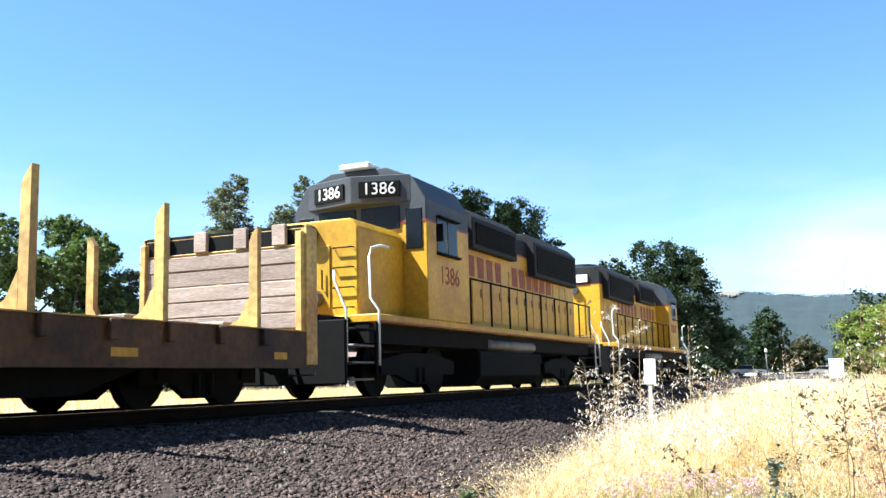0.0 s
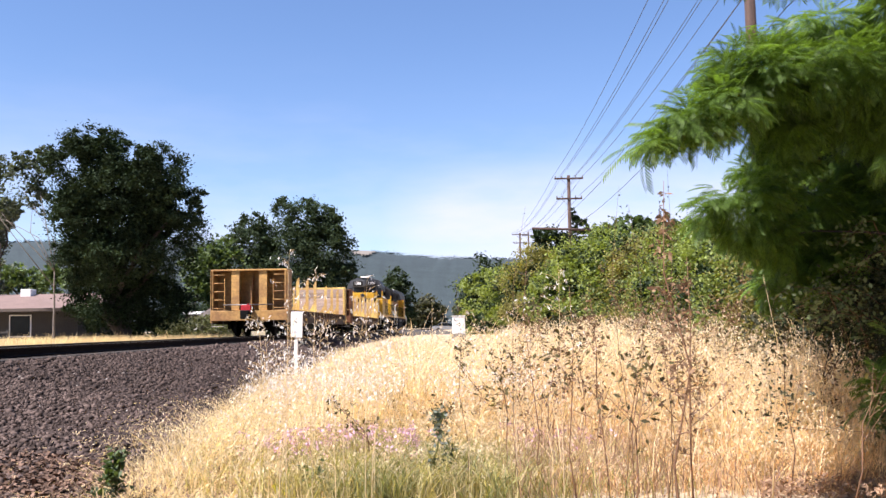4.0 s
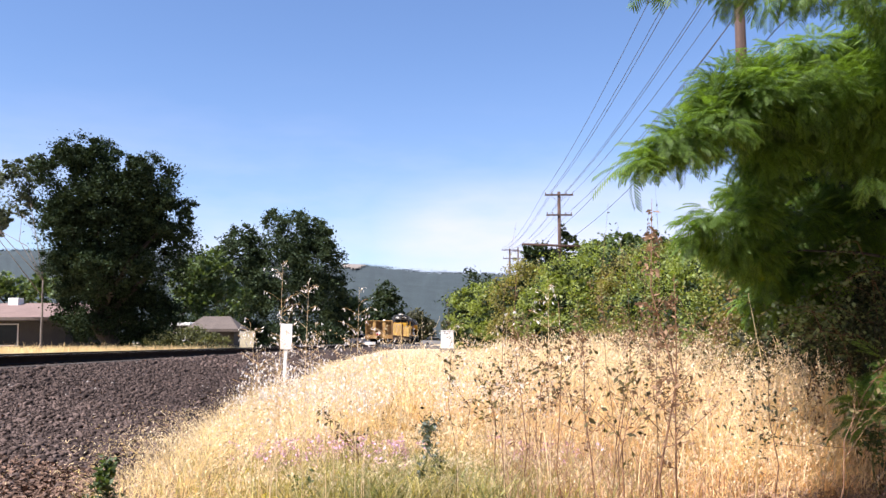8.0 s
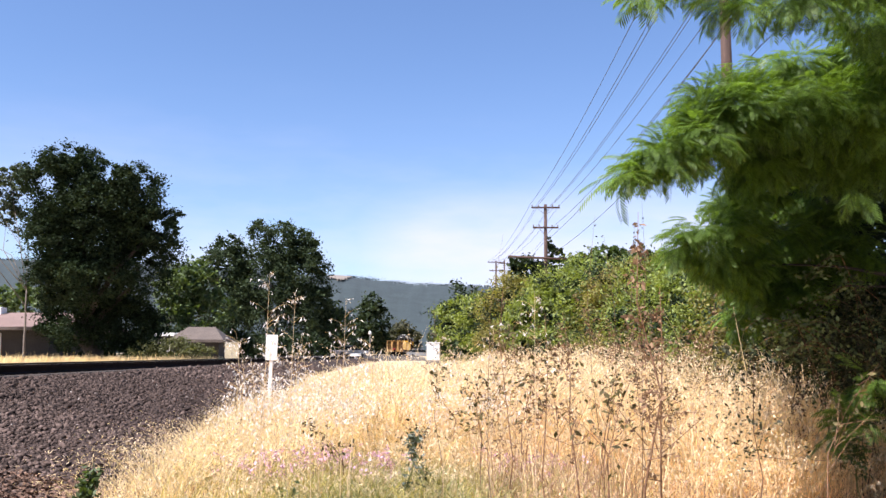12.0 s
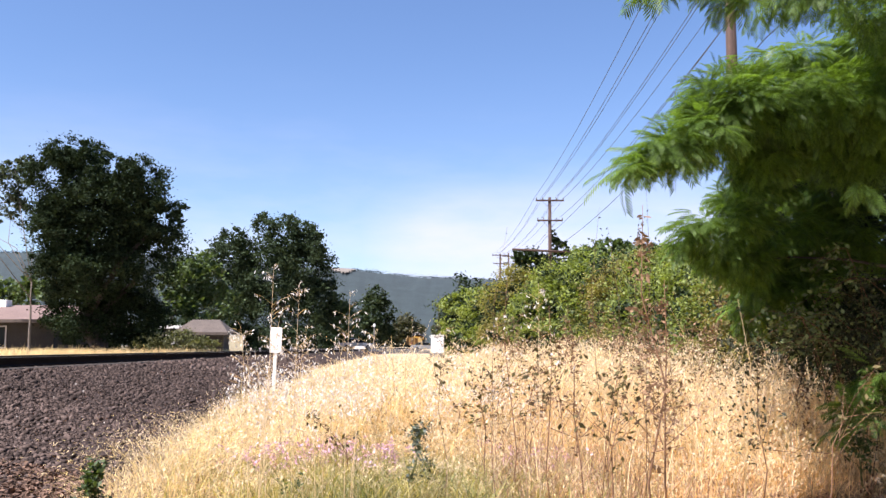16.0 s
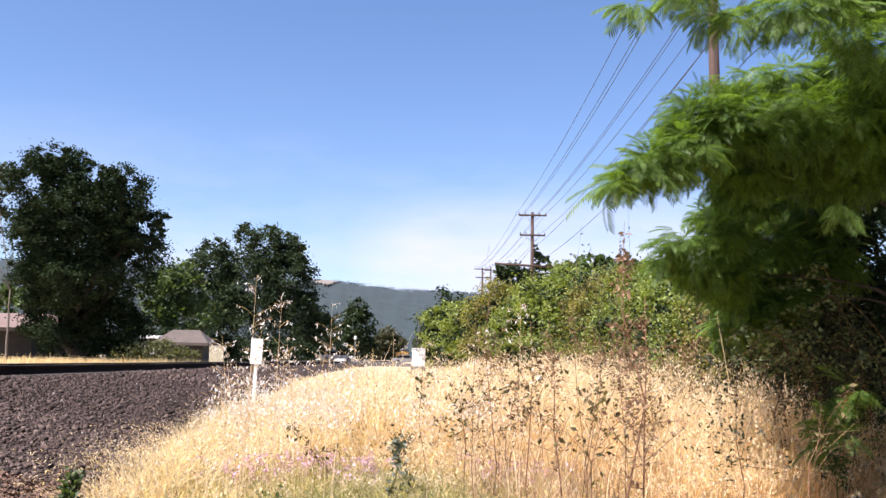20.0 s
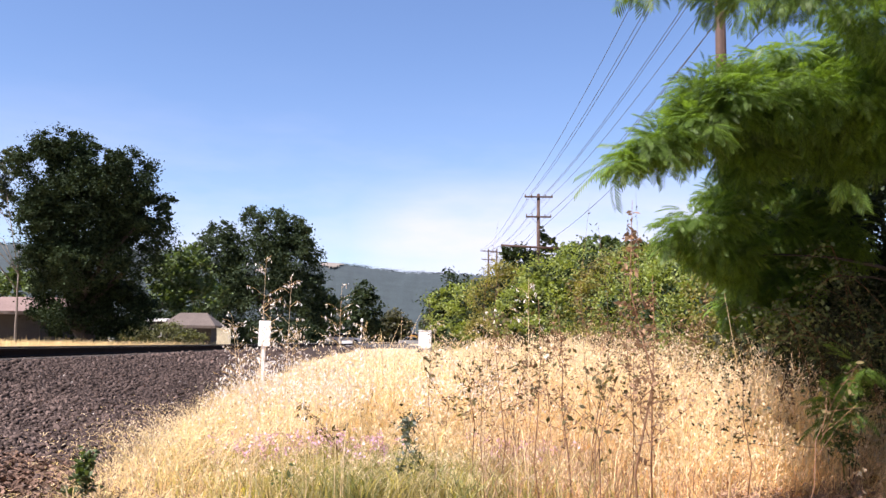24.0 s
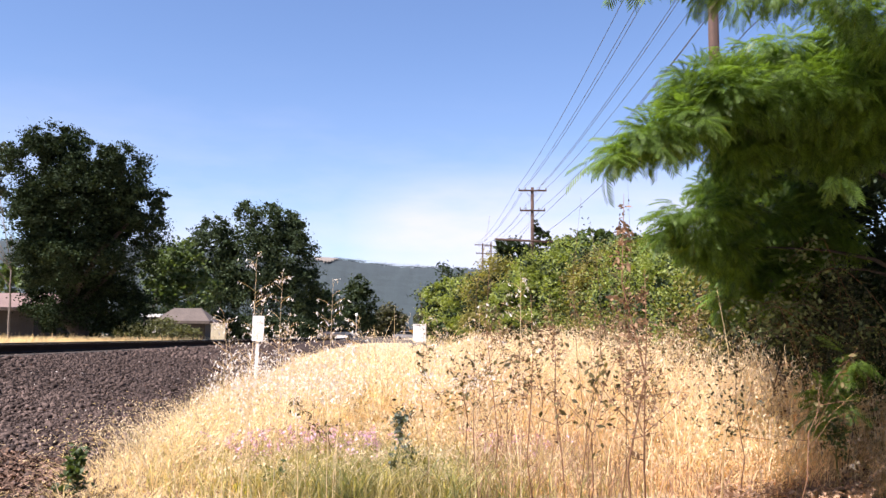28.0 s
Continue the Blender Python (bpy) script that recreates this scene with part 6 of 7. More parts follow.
WEEDS = [  # foot x, y, height, kind
    (1.06, 4.85, 1.90, 0), (1.62, 5.15, 1.42, 1), (1.35, 5.8, 1.55, 0), (0.72, 6.2, 1.42, 2), (0.48, 6.8, 1.65, 2), (0.98, 6.9, 1.35, 0), (1.95, 6.3, 1.30, 1), (2.2, 6.6, 1.25, 2),
    (0.30, 7.4, 1.05, 2), (0.68, 7.9, 1.15, 0), (1.3, 7.6, 1.30, 2), (1.75, 7.4, 1.20, 0), (2.5, 7.2, 1.15, 1), (2.1, 8.3, 1.30, 2), (1.1, 8.8, 1.25, 2), (0.2, 9.0, 1.10, 2), (2.75, 7.7, 1.0, 0), (0.9, 5.4, 1.15, 2), (2.35, 5.95, 1.1, 2)]
wr = random.Random(71)
for _ in range(15):
    y = wr.uniform(6.8, 13.0)
    WEEDS.append((y * wr.uniform(0.02, 0.36), y, wr.uniform(0.75, 1.32), wr.choice((0, 2, 2, 2, 1))))
for _ in range(10):
    y = wr.uniform(11, 17.0)
    WEEDS.append((y * wr.uniform(0.02, 0.36), y, wr.uniform(1.15, 1.6), wr.choice((0, 2, 2))))
for _ in range(3):
    y = wr.uniform(7.6, 11.5)
    WEEDS.append((y * wr.uniform(-0.14, 0.0), y, wr.uniform(0.45, 0.8), wr.choice((0, 2))))
for _ in range(14):
    y = wr.uniform(9.5, 17.0)
    WEEDS.append((y * wr.uniform(0.10, 0.33), y, wr.uniform(1.3, 2.1), wr.choice((0, 0, 1, 2))))
for k, (x, y, h, sort) in enumerate(WEEDS):
    rnd = random.Random(500 + k)
    up = mound(x, y)
    h -= up
    lean = (rnd.uniform(-0.45, 0.45) * (0.2 if k < 8 else 1), rnd.uniform(-0.2, 0.2))
    if sort == 0:
        weed("dry_weed", (x, y, up), h, lean, 13, DRY_LEAF, WEED_STEM, 0.038, 130, "tall dry brown weed with curled leaves", 500 + k, reach=0.30, low=0.25, thick=0.0065 if k < 8 else 0.005)
    elif sort == 1:
        weed("pale_stalk", (x, y, up), h, lean, 7, BRAMBLE_LEAF, STRAW, 0.026, 80, "pale upright stalk with few green leaves", 500 + k, reach=0.30, low=0.3, thick=0.0034)
    else:
        weed("leafy_weed", (x, y, up), h, lean, 11, WEED_LEAF, WEED_STEM, 0.044, 62, "thin weed with small dark leaves", 500 + k, reach=0.42, low=0.35, thick=0.0048)
for k, (x, y, h) in enumerate(((0.33, 6.0, 1.90), (0.95, 6.0, 2.03), (1.27, 6.0, 2.16), (1.10, 6.1, 1.92), (1.21, 5.9, 1.95), (-0.02, 6.6, 1.45))):
    weed("thin_weed", (x, y, 0), h, (0.03, 0.0), 7, BRAMBLE_LEAF, DRY_LEAF, 0.018, 60, "thin bare weed stalk with tiny leaves", 560 + k, reach=0.22, low=0.55, thick=0.0026)
weed("green_weed", (-2.33, 6.5, 0.0), 0.38, (0.02, 0), 12, MID_LEAF, GREEN_BLADE, 0.05, 240, "small upright green weed at the gravel edge", 601, "low weeds", 0.13, 0.0, 0.008)
weed("green_weed", (-0.19, 7.0, 0.0), 0.62, (0.02, 0), 12, GREY_LEAF, GREEN_BLADE, 0.04, 170, "grey-green leafy weed in the straw", 602, "low weeds", 0.16, 0.1, 0.008)
weed("green_weed", (-0.1, 7.6, 0.0), 0.42, (0.0, 0), 9, GREY_LEAF, GREEN_BLADE, 0.04, 90, "grey-green leafy weed in the straw", 603, "low weeds", 0.14, 0.1, 0.007)
weed("green_weed", (-1.05, 6.95, 0.0), 0.16, (0.0, 0), 6, MID_LEAF, GREEN_BLADE, 0.06, 50, "low broad-leaved green weed", 604, "low weeds", 0.14, 0.05, 0.006)
weed("green_weed", (3.05, 7.0, 0.0), 0.75, (-0.05, 0), 12, MID_LEAF, GREEN_BLADE, 0.045, 220, "green shoot with bright leaves under the silk tree", 605, "low weeds", 0.25, 0.3, 0.008)


def cane(points, label, seed, leaf=0.042, count=95, mat=None):
    """A long arching bramble cane with small leaves in loose pairs."""
    rng = np.random.default_rng(seed)
    base = Vector(points[0])
    ob = thing("bramble_cane", pose(*base), label, "bramble", "bramble canes")
    pts = [Vector(p) - base for p in points]
    fine = []
    for a, b in zip(pts, pts[1:]):
        fine += [a.lerp(b, k / 4) + Vector((0, 0, 0.05 * math.sin(math.pi * k / 4))) for k in range(4)]
    fine.append(pts[-1])
    bm = bmesh.new()
    tube(bm, fine, [0.0045 - 0.003 * k / len(fine) for k in range(len(fine))], 5)
    part("stem", bm, WEED_STEM, ob, smooth=True)
    spots = []
    for _ in range(count):
        k = rng.uniform(0.8, len(fine) - 1.01)
        spots.append(np.array(fine[int(k)].lerp(fine[int(k) + 1], k % 1)) + rng.normal(size=3) * 0.045)
    lf = new("foliage", leaves("foliage", np.array(spots), leaf, mat or CANE_LEAF, rng, 0.6))
    lf.parent = ob


def oat(x, y, h, lean, seed):
    """A single wild oat: a thin stalk with a loose head of hanging spikelets."""
    rng = np.random.default_rng(seed)
    ob = thing("wild_oat", pose(x, y, 0), "tall bleached wild oat with hanging spikelets", "grass stalk", "single oats")
    bm = bmesh.new()
    pts = [Vector((lean * k * k, 0.02 * k, h * k)) for k in (0, 0.3, 0.6, 0.85, 1.0)]
    pts[0].z = -0.05
    tube(bm, pts, [0.0022, 0.002, 0.0017, 0.0012, 0.0006], 5)
    part("stalk", bm, SEED, ob)
    tips, mids = [], []
    for k in range(24):
        q = rng.uniform(0.55, 1.0)
        s = np.array([lean * q * q, 0.02 * q, h * q])
        a = rng.uniform(0, 6.28)
        ln = 0.10 * (1.25 - q) / 0.3 * rng.uniform(0.4, 1.0)
        e = s + np.array([math.cos(a) * ln, math.sin(a) * ln, ln * 0.5])
        bm = bmesh.new()
        tube(bm, [s, (s + e) / 2 + np.array([0, 0, 0.01]), e], 0.0009, 4)
        part("branchlet", bm, STRAW, ob)
        tips.append(e), mids.append(s)
    hd = new("seed_head", seed_heads("seed_head", np.array(tips), np.array(mids), 3, 0.027, WHITE_SEED, rng, 0.2, 0.016, 0.14))
    hd.parent = ob
    tagged(hd, kind="stuff")


CANES = [
    ((3.91, 8.63, 0.0), (3.53, 8.03, 1.27), (3.1, 7.53, 1.42), (2.83, 7.33, 1.35)),
    ((4.46, 8.58, 0.0), (4.03, 7.98, 0.94), (3.45, 7.48, 1.42), (3.11, 7.28, 1.32)),
    ((3.73, 8.15, 0.0), (3.34, 7.55, 1.01), (2.83, 7.05, 1.21), (2.38, 6.85, 1.13)),
    ((3.54, 8.11, 0.0), (3.17, 7.51, 0.7), (2.83, 7.01, 1.22), (2.57, 6.81, 1.18)),
    ((4.36, 8.19, 0.0), (3.93, 7.59, 0.95), (3.42, 7.09, 1.23), (3.09, 6.89, 1.1)),
    ((3.38, 8.14, 0.0), (3.02, 7.54, 0.87), (2.64, 7.04, 1.4), (2.38, 6.84, 1.3)),
    ((3.87, 8.41, 0.0), (3.48, 7.81, 1.1), (3.21, 7.31, 1.69), (2.86, 7.11, 1.49)),
    ((4.29, 8.39, 0.0), (3.88, 7.79, 1.24), (3.27, 7.29, 1.67), (2.92, 7.09, 1.59)),
    ((4.05, 8.75, 0.0), (3.66, 8.15, 1.4), (3.22, 7.65, 1.59), (2.78, 7.45, 1.48)),
    ((4.01, 8.44, 0.0), (3.61, 7.84, 1.32), (3.09, 7.34, 1.84), (2.81, 7.14, 1.71)),
    ((3.45, 8.13, 0.0), (3.09, 7.53, 1.08), (2.71, 7.03, 1.34), (2.39, 6.83, 1.3)),
    ((3.94, 8.33, 0.0), (3.54, 7.73, 1.24), (3.08, 7.23, 1.91), (2.72, 7.03, 1.71)),
    ((3.49, 8.39, 0.0), (3.13, 7.79, 0.69), (2.82, 7.29, 1.14), (2.47, 7.09, 1.12)),
    ((3.63, 8.37, 0.0), (3.26, 7.77, 1.16), (2.78, 7.27, 1.38), (2.55, 7.07, 1.24)),
    ((4.3, 8.5, 0.0), (3.88, 7.9, 0.81), (3.55, 7.4, 1.22), (3.22, 7.2, 1.06)),
    ((3.93, 8.2, 0.0), (3.51, 7.6, 1.19), (3.08, 7.2, 1.29), (2.73, 7.0, 1.39)),
    ((3.97, 8.2, 0.0), (3.55, 7.6, 0.96), (3.16, 7.2, 1.1), (2.83, 7.0, 1.2)),
    ((3.45, 8.2, 0.0), (3.07, 7.6, 1.23), (2.57, 7.2, 1.41), (2.25, 7.0, 1.33)),
    ((3.54, 8.2, 0.0), (3.15, 7.6, 1.05), (2.65, 7.2, 1.26), (2.35, 7.0, 1.22))]
for k, points in enumerate(CANES):
    cane(points, "arching bramble cane with small grey-green leaves", 800 + k)

OATS = []
orr = random.Random(5)
for _ in range(14):
    y = orr.uniform(5.6, 8.6)
    OATS.append((y * orr.uniform(-0.215, -0.085), y, orr.uniform(0.85, 1.38), orr.uniform(-0.14, 0.16)))
for k, (x, y, h, lean) in enumerate(OATS + list(((-1.13, 6.3, 1.68, 0.02), (-0.98, 6.4, 1.57, 0.03), (-1.22, 6.2, 1.28, -0.08), (-0.62, 6.3, 1.52, 0.02), (-1.05, 6.9, 1.2, 0.06), (-0.8, 6.6, 1.12, 0.02), (-0.55, 7.2, 1.15, 0.08), (-1.3, 7.2, 1.1, -0.1),
                                     (0.05, 6.6, 1.28, -0.03), (-1.75, 7.2, 0.75, 0.12), (0.36, 6.5, 1.35, 0.03), (0.62, 6.0, 1.55, 0.0), (-0.9, 7.6, 1.0, 0.1), (-1.45, 7.8, 0.9, 0.1), (0.15, 8.0, 1.15, 0.05)))):
    oat(x, y, h, lean, 700 + k)

lemon = thing("yellow_flower", pose(-1.29, 6.9, 0.0), "yellow flower head low in the grass", "flower")
bm = bmesh.new()
tube(bm, [(0, 0, -0.02), (0.01, 0, 0.05)], 0.004, 5)
part("stalk", bm, GREEN_BLADE, lemon)
rng = np.random.default_rng(9)
fl = new("flower_head", leaves("flower_head", np.array([0.01, 0, 0.06]) + rng.normal(size=(26, 3)) * (0.045, 0.03, 0.02), 0.06, LEMON, rng, 0.5))
fl.parent = lemon

# ---------------------------------------------------------------- poles and wires
POLE_TOP = 12.6


def utility_pole(x, y, top, label, arms, long_beam=False, lean=0.0):
    ob = thing("utility_pole", pose(x, y, 0, 0, lean, 0), label, "utility pole", "utility poles along the line")
    bm = bmesh.new()
    tube(bm, [(0, 0, -0.4), (0, 0, top * 0.5), (0, 0, top)], [0.165, 0.145, 0.115], 12)
    part("pole", bm, POLE_WOOD, ob, smooth=True)
    for z, half in arms:
        bm = bmesh.new()
        box(bm, -half, half, -0.18, -0.07, z - 0.06, z + 0.06)
        arm = part("crossarm", bm, POLE_WOOD, ob, bevel=0.01)
        for s in (-1, 1):
            bm = bmesh.new()
            tube(bm, [(s * half * 0.55, -0.125, z - 0.05), (0, -0.12, z - 0.6)], 0.014, 5)
            part("brace", bm, STEEL, arm)
            for k in (0.95, 0.5):
                bm = bmesh.new()
                tube(bm, [(s * half * k, -0.125, z + 0.06), (s * half * k, -0.125, z + 0.13), (s * half * k, -0.125, z + 0.22)], [0.03, 0.05, 0.03], 8)
                part("insulator", bm, STEEL, arm)
    if long_beam:
        bm = bmesh.new()
        tube(bm, [(-2.8, -0.3, 8.32), (0, -0.3, 8.20), (2.0, -0.3, 8.12)], 0.085, 8)
        part("long_beam", bm, POLE_WOOD, ob, "long horizontal wooden beam", smooth=True)
    return ob


P1 = (7.77, 70.00, 12.25)
P0 = (7.16, 23.00, 8.45)
P2 = (8.13, 140.00, 14.92)
utility_pole(P1[0], 70, P1[2], "weathered wooden utility pole with crossarms and a long beam", ((P1[2] - 0.25, 1.05), (P1[2] - 1.75, 0.95)), True)
utility_pole(P0[0], 23, POLE_TOP, "brown wooden utility pole behind the silk tree", ((POLE_TOP - 0.25, 1.2), (POLE_TOP - 1.75, 0.95)), lean=-0.3)
utility_pole(P2[0], 140, P2[2], "distant wooden utility pole", ((P2[2] - 0.25, 1.2), (P2[2] - 1.5, 1.0)))
P3 = (9.43, 150.00, 16.27)
utility_pole(P3[0] + 0.6, 150, P3[2] - 0.2, "distant wooden utility pole", ((P3[2] - 0.8, 1.0),))
P4 = (P0[0] - 0.55, -26.0, 0)
utility_pole(P4[0], -26.0, POLE_TOP, "wooden utility pole behind the standing place", ((POLE_TOP - 0.25, 1.2), (POLE_TOP - 1.75, 0.95)))
LINES = [(-1.12, -0.10, 1), (-0.62, -0.10, 1), (-0.48, -0.10, 1), (0.45, -0.10, 1), (0.56, -0.10, 1), (1.1, -0.10, 1), (0.75, -1.6, 1), (-0.2, -3.0, 1), (0.3, -3.9, 1)]
for dx, dz, _ in LINES:
    for (xa, ya, za), (xb, yb, zb), sag in (((P4[0], -26, POLE_TOP), (P0[0], 23, POLE_TOP), 0.5), ((P0[0], 23, POLE_TOP), (P1[0], 70, P1[2]), 0.55), ((P1[0], 70, P1[2]), (P2[0], 140, P2[2]), 0.8)):
        bm = bmesh.new()
        pts = []
        for k in range(13):
            q = k / 12
            pts.append((xa + (xb - xa) * q + dx + (0.12 * dx + 0.46) * ((1 - q) if ya == 23 else q if yb == 23 else 0), ya + (yb - ya) * q - 0.12, za + (zb - za) * q + dz + 0.1 - sag * 4 * q * (1 - q)))
        tube(bm, pts, 0.013, 5)
        ob = new("overhead_wire", finish("overhead_wire", bm, WIRE))
        tagged(ob, "dark overhead wire strung between the poles", "wire", "overhead wires")

# ---------------------------------------------------------------- trackside things
marker = thing("trackside_marker", pose(-3.48, 19.6, ground_z(-3.48, 19.6), 0, 1.5, -8), "blank white trackside marker board on a white post", "sign")
bm = bmesh.new()
box(bm, -0.115, 0.135, -0.012, 0.012, 0.97, 1.49)
part("board", bm, WHITE, marker, "blank white board", bevel=0.006)
bm = bmesh.new()
box(bm, -0.035, 0.035, 0.013, 0.06, -0.2, 1.38)
part("post", bm, WHITE, marker, bevel=0.006)
for z in (1.08, 1.35):
    bm = bmesh.new()
    tube(bm, [(0, -0.02, z), (0, -0.01, z)], 0.012, 8)
    part("bolt", bm, STEEL, marker)

cabinet = thing("relay_cabinet", pose((-0.50, 66.00, 1.38)[0], 66, 0.59), "white metal relay cabinet beside the crossing", "cabinet")
bm = bmesh.new()
box(bm, -0.44, 0.44, -0.4, 0.4, 0.12, 1.32)
part("body", bm, WHITE, cabinet, bevel=0.02)
bm = bmesh.new()
box(bm, -0.48, 0.48, -0.45, 0.45, 1.322, 1.37)
part("lid", bm, WHITE, cabinet, bevel=0.01)
bm = bmesh.new()
box(bm, -0.40, 0.40, -0.414, -0.402, 0.18, 1.26)
door = part("door", bm, WHITE, cabinet, bevel=0.004)
bm = bmesh.new()
box(bm, 0.28, 0.32, -0.44, -0.416, 0.65, 0.8)
part("handle", bm, STEEL, door)
bm = bmesh.new()
box(bm, -0.5, 0.5, -0.45, 0.45, -0.3, 0.118)
part("plinth", bm, ASPHALT, cabinet, "concrete plinth", bevel=0.01)

# road crossing far down the line
bm = bmesh.new()
prism(bm, [(-60, 0.75), (-11.5, 0.91), (-5.5, 0.91), (3.5, 0.60), (40, 0.55), (40, 0.2), (-60, 0.2)], "y", 96, 104)
road = tagged(new("road", finish("road", bm, ASPHALT)), "sun-bleached asphalt road crossing the track", "road", kind="structure")


def parked_car(x, y, rz, paint, label):
    car = thing("parked_car", pose(x, y, ground_z(x, y), 0, 0, rz), label, "car", "parked cars")
    bm = bmesh.new()
    prism(bm, [(-2.15, 0.35), (2.15, 0.35), (2.2, 0.62), (1.95, 0.80), (1.15, 0.90), (-1.7, 0.95), (-2.15, 0.88), (-2.2, 0.6)], "y", -0.86, 0.86)
    part("body", bm, paint, car, bevel=0.05)
    bm = bmesh.new()
    prism(bm, [(1.05, 0.90), (0.45, 1.36), (-0.95, 1.40), (-1.65, 0.95)], "y", -0.72, 0.72)
    part("cabin_glass", bm, GLASS, car, "dark car windows", bevel=0.03)
    bm = bmesh.new()
    prism(bm, [(0.48, 1.36), (0.40, 1.43), (-0.90, 1.46), (-1.0, 1.40)], "y", -0.70, 0.70)
    part("roof", bm, paint, car, bevel=0.02)
    for wx in (-1.35, 1.35):
        for s in (-1, 1):
            bm = bmesh.new()
            tube(bm, [(wx, s * 0.68, 0.32), (wx, s * 0.88, 0.32)], 0.32, 16)
            tyre = part("wheel", bm, BLACK, car, "black tyre")
            bm = bmesh.new()
            tube(bm, [(wx, s * 0.881, 0.32), (wx, s * 0.89, 0.32)], 0.19, 12)
            part("rim", bm, STEEL, tyre)
    for s in (-1, 1):
        bm = bmesh.new()
        box(bm, 2.13, 2.2, s * 0.62 - 0.14, s * 0.62 + 0.14, 0.6, 0.74)
        part("headlight", bm, GLASS, car)
    return car


SILVER = material("silver_car_paint", (0.297, 0.307, 0.317), (0.264, 0.269, 0.278), 2.0, 0.3, 0.4, detail_amount=0.05)
parked_car((-14.43, 128.00, 1.62)[0], 128, 20, WHITE, "white parked car beyond the crossing")
parked_car((-11.22, 122.00, 1.59)[0], 122, 8, SILVER, "silver parked car beyond the crossing")
parked_car((-17.24, 132.00, 1.64)[0], 132, 20, SILVER, "silver parked car beyond the crossing")
parked_car((-3.13, 150.00, 1.67)[0], 150, 5, SILVER, "silver car on the far side of the cabinet")

lamp_post = thing("street_lamp", pose((-8.75, 118.00, 1.57)[0], 118, 0.6), "slim pale street lamp by the crossing", "lamp")
bm = bmesh.new()
tube(bm, [(0, 0, -0.2), (0, 0, 2.9)], [0.07, 0.05], 8)
part("pole", bm, STEEL, lamp_post, smooth=True)
bm = bmesh.new()
tube(bm, [(0, 0, 2.9), (0, 0, 3.05), (0, 0, 3.35)], [0.10, 0.17, 0.12], 10)
part("head", bm, WHITE, lamp_post, "white lamp head", smooth=True)
post = thing("white_post", pose((-8.36, 100.00, 1.10)[0], 94, 0.55), "short white crossing marker box", "marker")
bm = bmesh.new()
box(bm, -0.5, 0.5, -0.3, 0.3, -0.2, 0.62)
part("body", bm, WHITE, post, bevel=0.02)


# ---------------------------------------------------------------- houses beyond the track
def house(name, x0, x1, y0, y1, z0, eave, rise, roof_mat, wall_mat, label, windows, hip=0.0, over=0.5, trim=None):
    ob = thing(name, pose(x0, y0, z0), label, "house", "houses beyond the track")
    w, d = x1 - x0, y1 - y0
    bm = bmesh.new()
    box(bm, 0, w, 0, d, -0.3, eave)
    part("wall", bm, wall_mat, ob)
    bm = bmesh.new()
    o = over
    a = [bm.verts.new(p) for p in ((-o, -o, eave), (w + o, -o, eave), (w + o, d + o, eave), (-o, d + o, eave))]
    b = [bm.verts.new(p) for p in ((-o, -o, eave + 0.16), (w + o, -o, eave + 0.16), (w + o, d + o, eave + 0.16), (-o, d + o, eave + 0.16))]
    r = [bm.verts.new((hip - o * (hip == 0), d / 2, eave + 0.16 + rise)), bm.verts.new((w - hip + o * (hip == 0), d / 2, eave + 0.16 + rise))]
    bm.faces.new(a[::-1])
    for i in range(4):
        bm.faces.new((a[i], a[(i + 1) % 4], b[(i + 1) % 4], b[i]))
    bm.faces.new((b[0], b[1], r[1], r[0]))
    bm.faces.new((b[2], b[3], r[0], r[1]))
    bm.faces.new((b[1], b[2], r[1]))
    bm.faces.new((b[3], b[0], r[0]))
    part("roof", bm, roof_mat, ob, "weathered roof")
    bm = bmesh.new()
    box(bm, -o - 0.02, w + o + 0.02, -o - 0.03, -o - 0.003, eave - 0.02, eave + 0.15)
    part("fascia", bm, trim or WHITE, ob, "fascia board under the roof edge")
    for wx, ww, wz, wh in windows:
        bm = bmesh.new()
        box(bm, wx - 0.06, wx + ww + 0.06, -0.05, -0.004, wz - 0.06, wz + wh + 0.06)
        win = part("window", bm, WHITE, ob, bevel=0.01)
        bm = bmesh.new()
        box(bm, wx, wx + ww, -0.06, -0.052, wz, wz + wh)
        part("pane", bm, GLASS, win)
    return ob


HB = house("house", -40.0, -22.95, 56, 65, 0.73, 1.75, 1.05, ROOF_LIGHT, WALL, "low house with a pale pinkish roof", ((2.0, 1.4, 0.6, 0.9), (6.0, 1.6, 0.6, 0.9), (10.0, 1.4, 0.6, 0.9), (13.0, 1.2, 0.3, 1.2)), over=1.3, trim=ROOF)
bm = bmesh.new()
box(bm, -1.3, 12.9, -1.37, -1.335, 1.74, 1.93)
part("gutter", bm, WHITE, HB, "white gutter board")
bm = bmesh.new()
box(bm, 11.85, 12.5, 3.6, 4.4, 2.3, 3.25)
part("roof_vent", bm, WHITE, HB, "white roof vent box", bevel=0.02)
# carport posts and rail before the house
fence = thing("rail_fence", pose(0, 0, 0), "low pale rail fence before the house", "fence")
for k in range(9):
    bm = bmesh.new()
    x = -37.6 + 1.55 * k
    box(bm, x - 0.06, x + 0.06, 51.9, 52.02, 0.5, 1.40)
    part("post", bm, WHITE if k % 3 == 0 else WALL, fence, bevel=0.01)
for z in (0.95, 1.25):
    bm = bmesh.new()
    box(bm, -37.7, -25.1, 51.86, 51.896, z - 0.04, z + 0.04)
    part("rail", bm, WALL, fence, bevel=0.006)
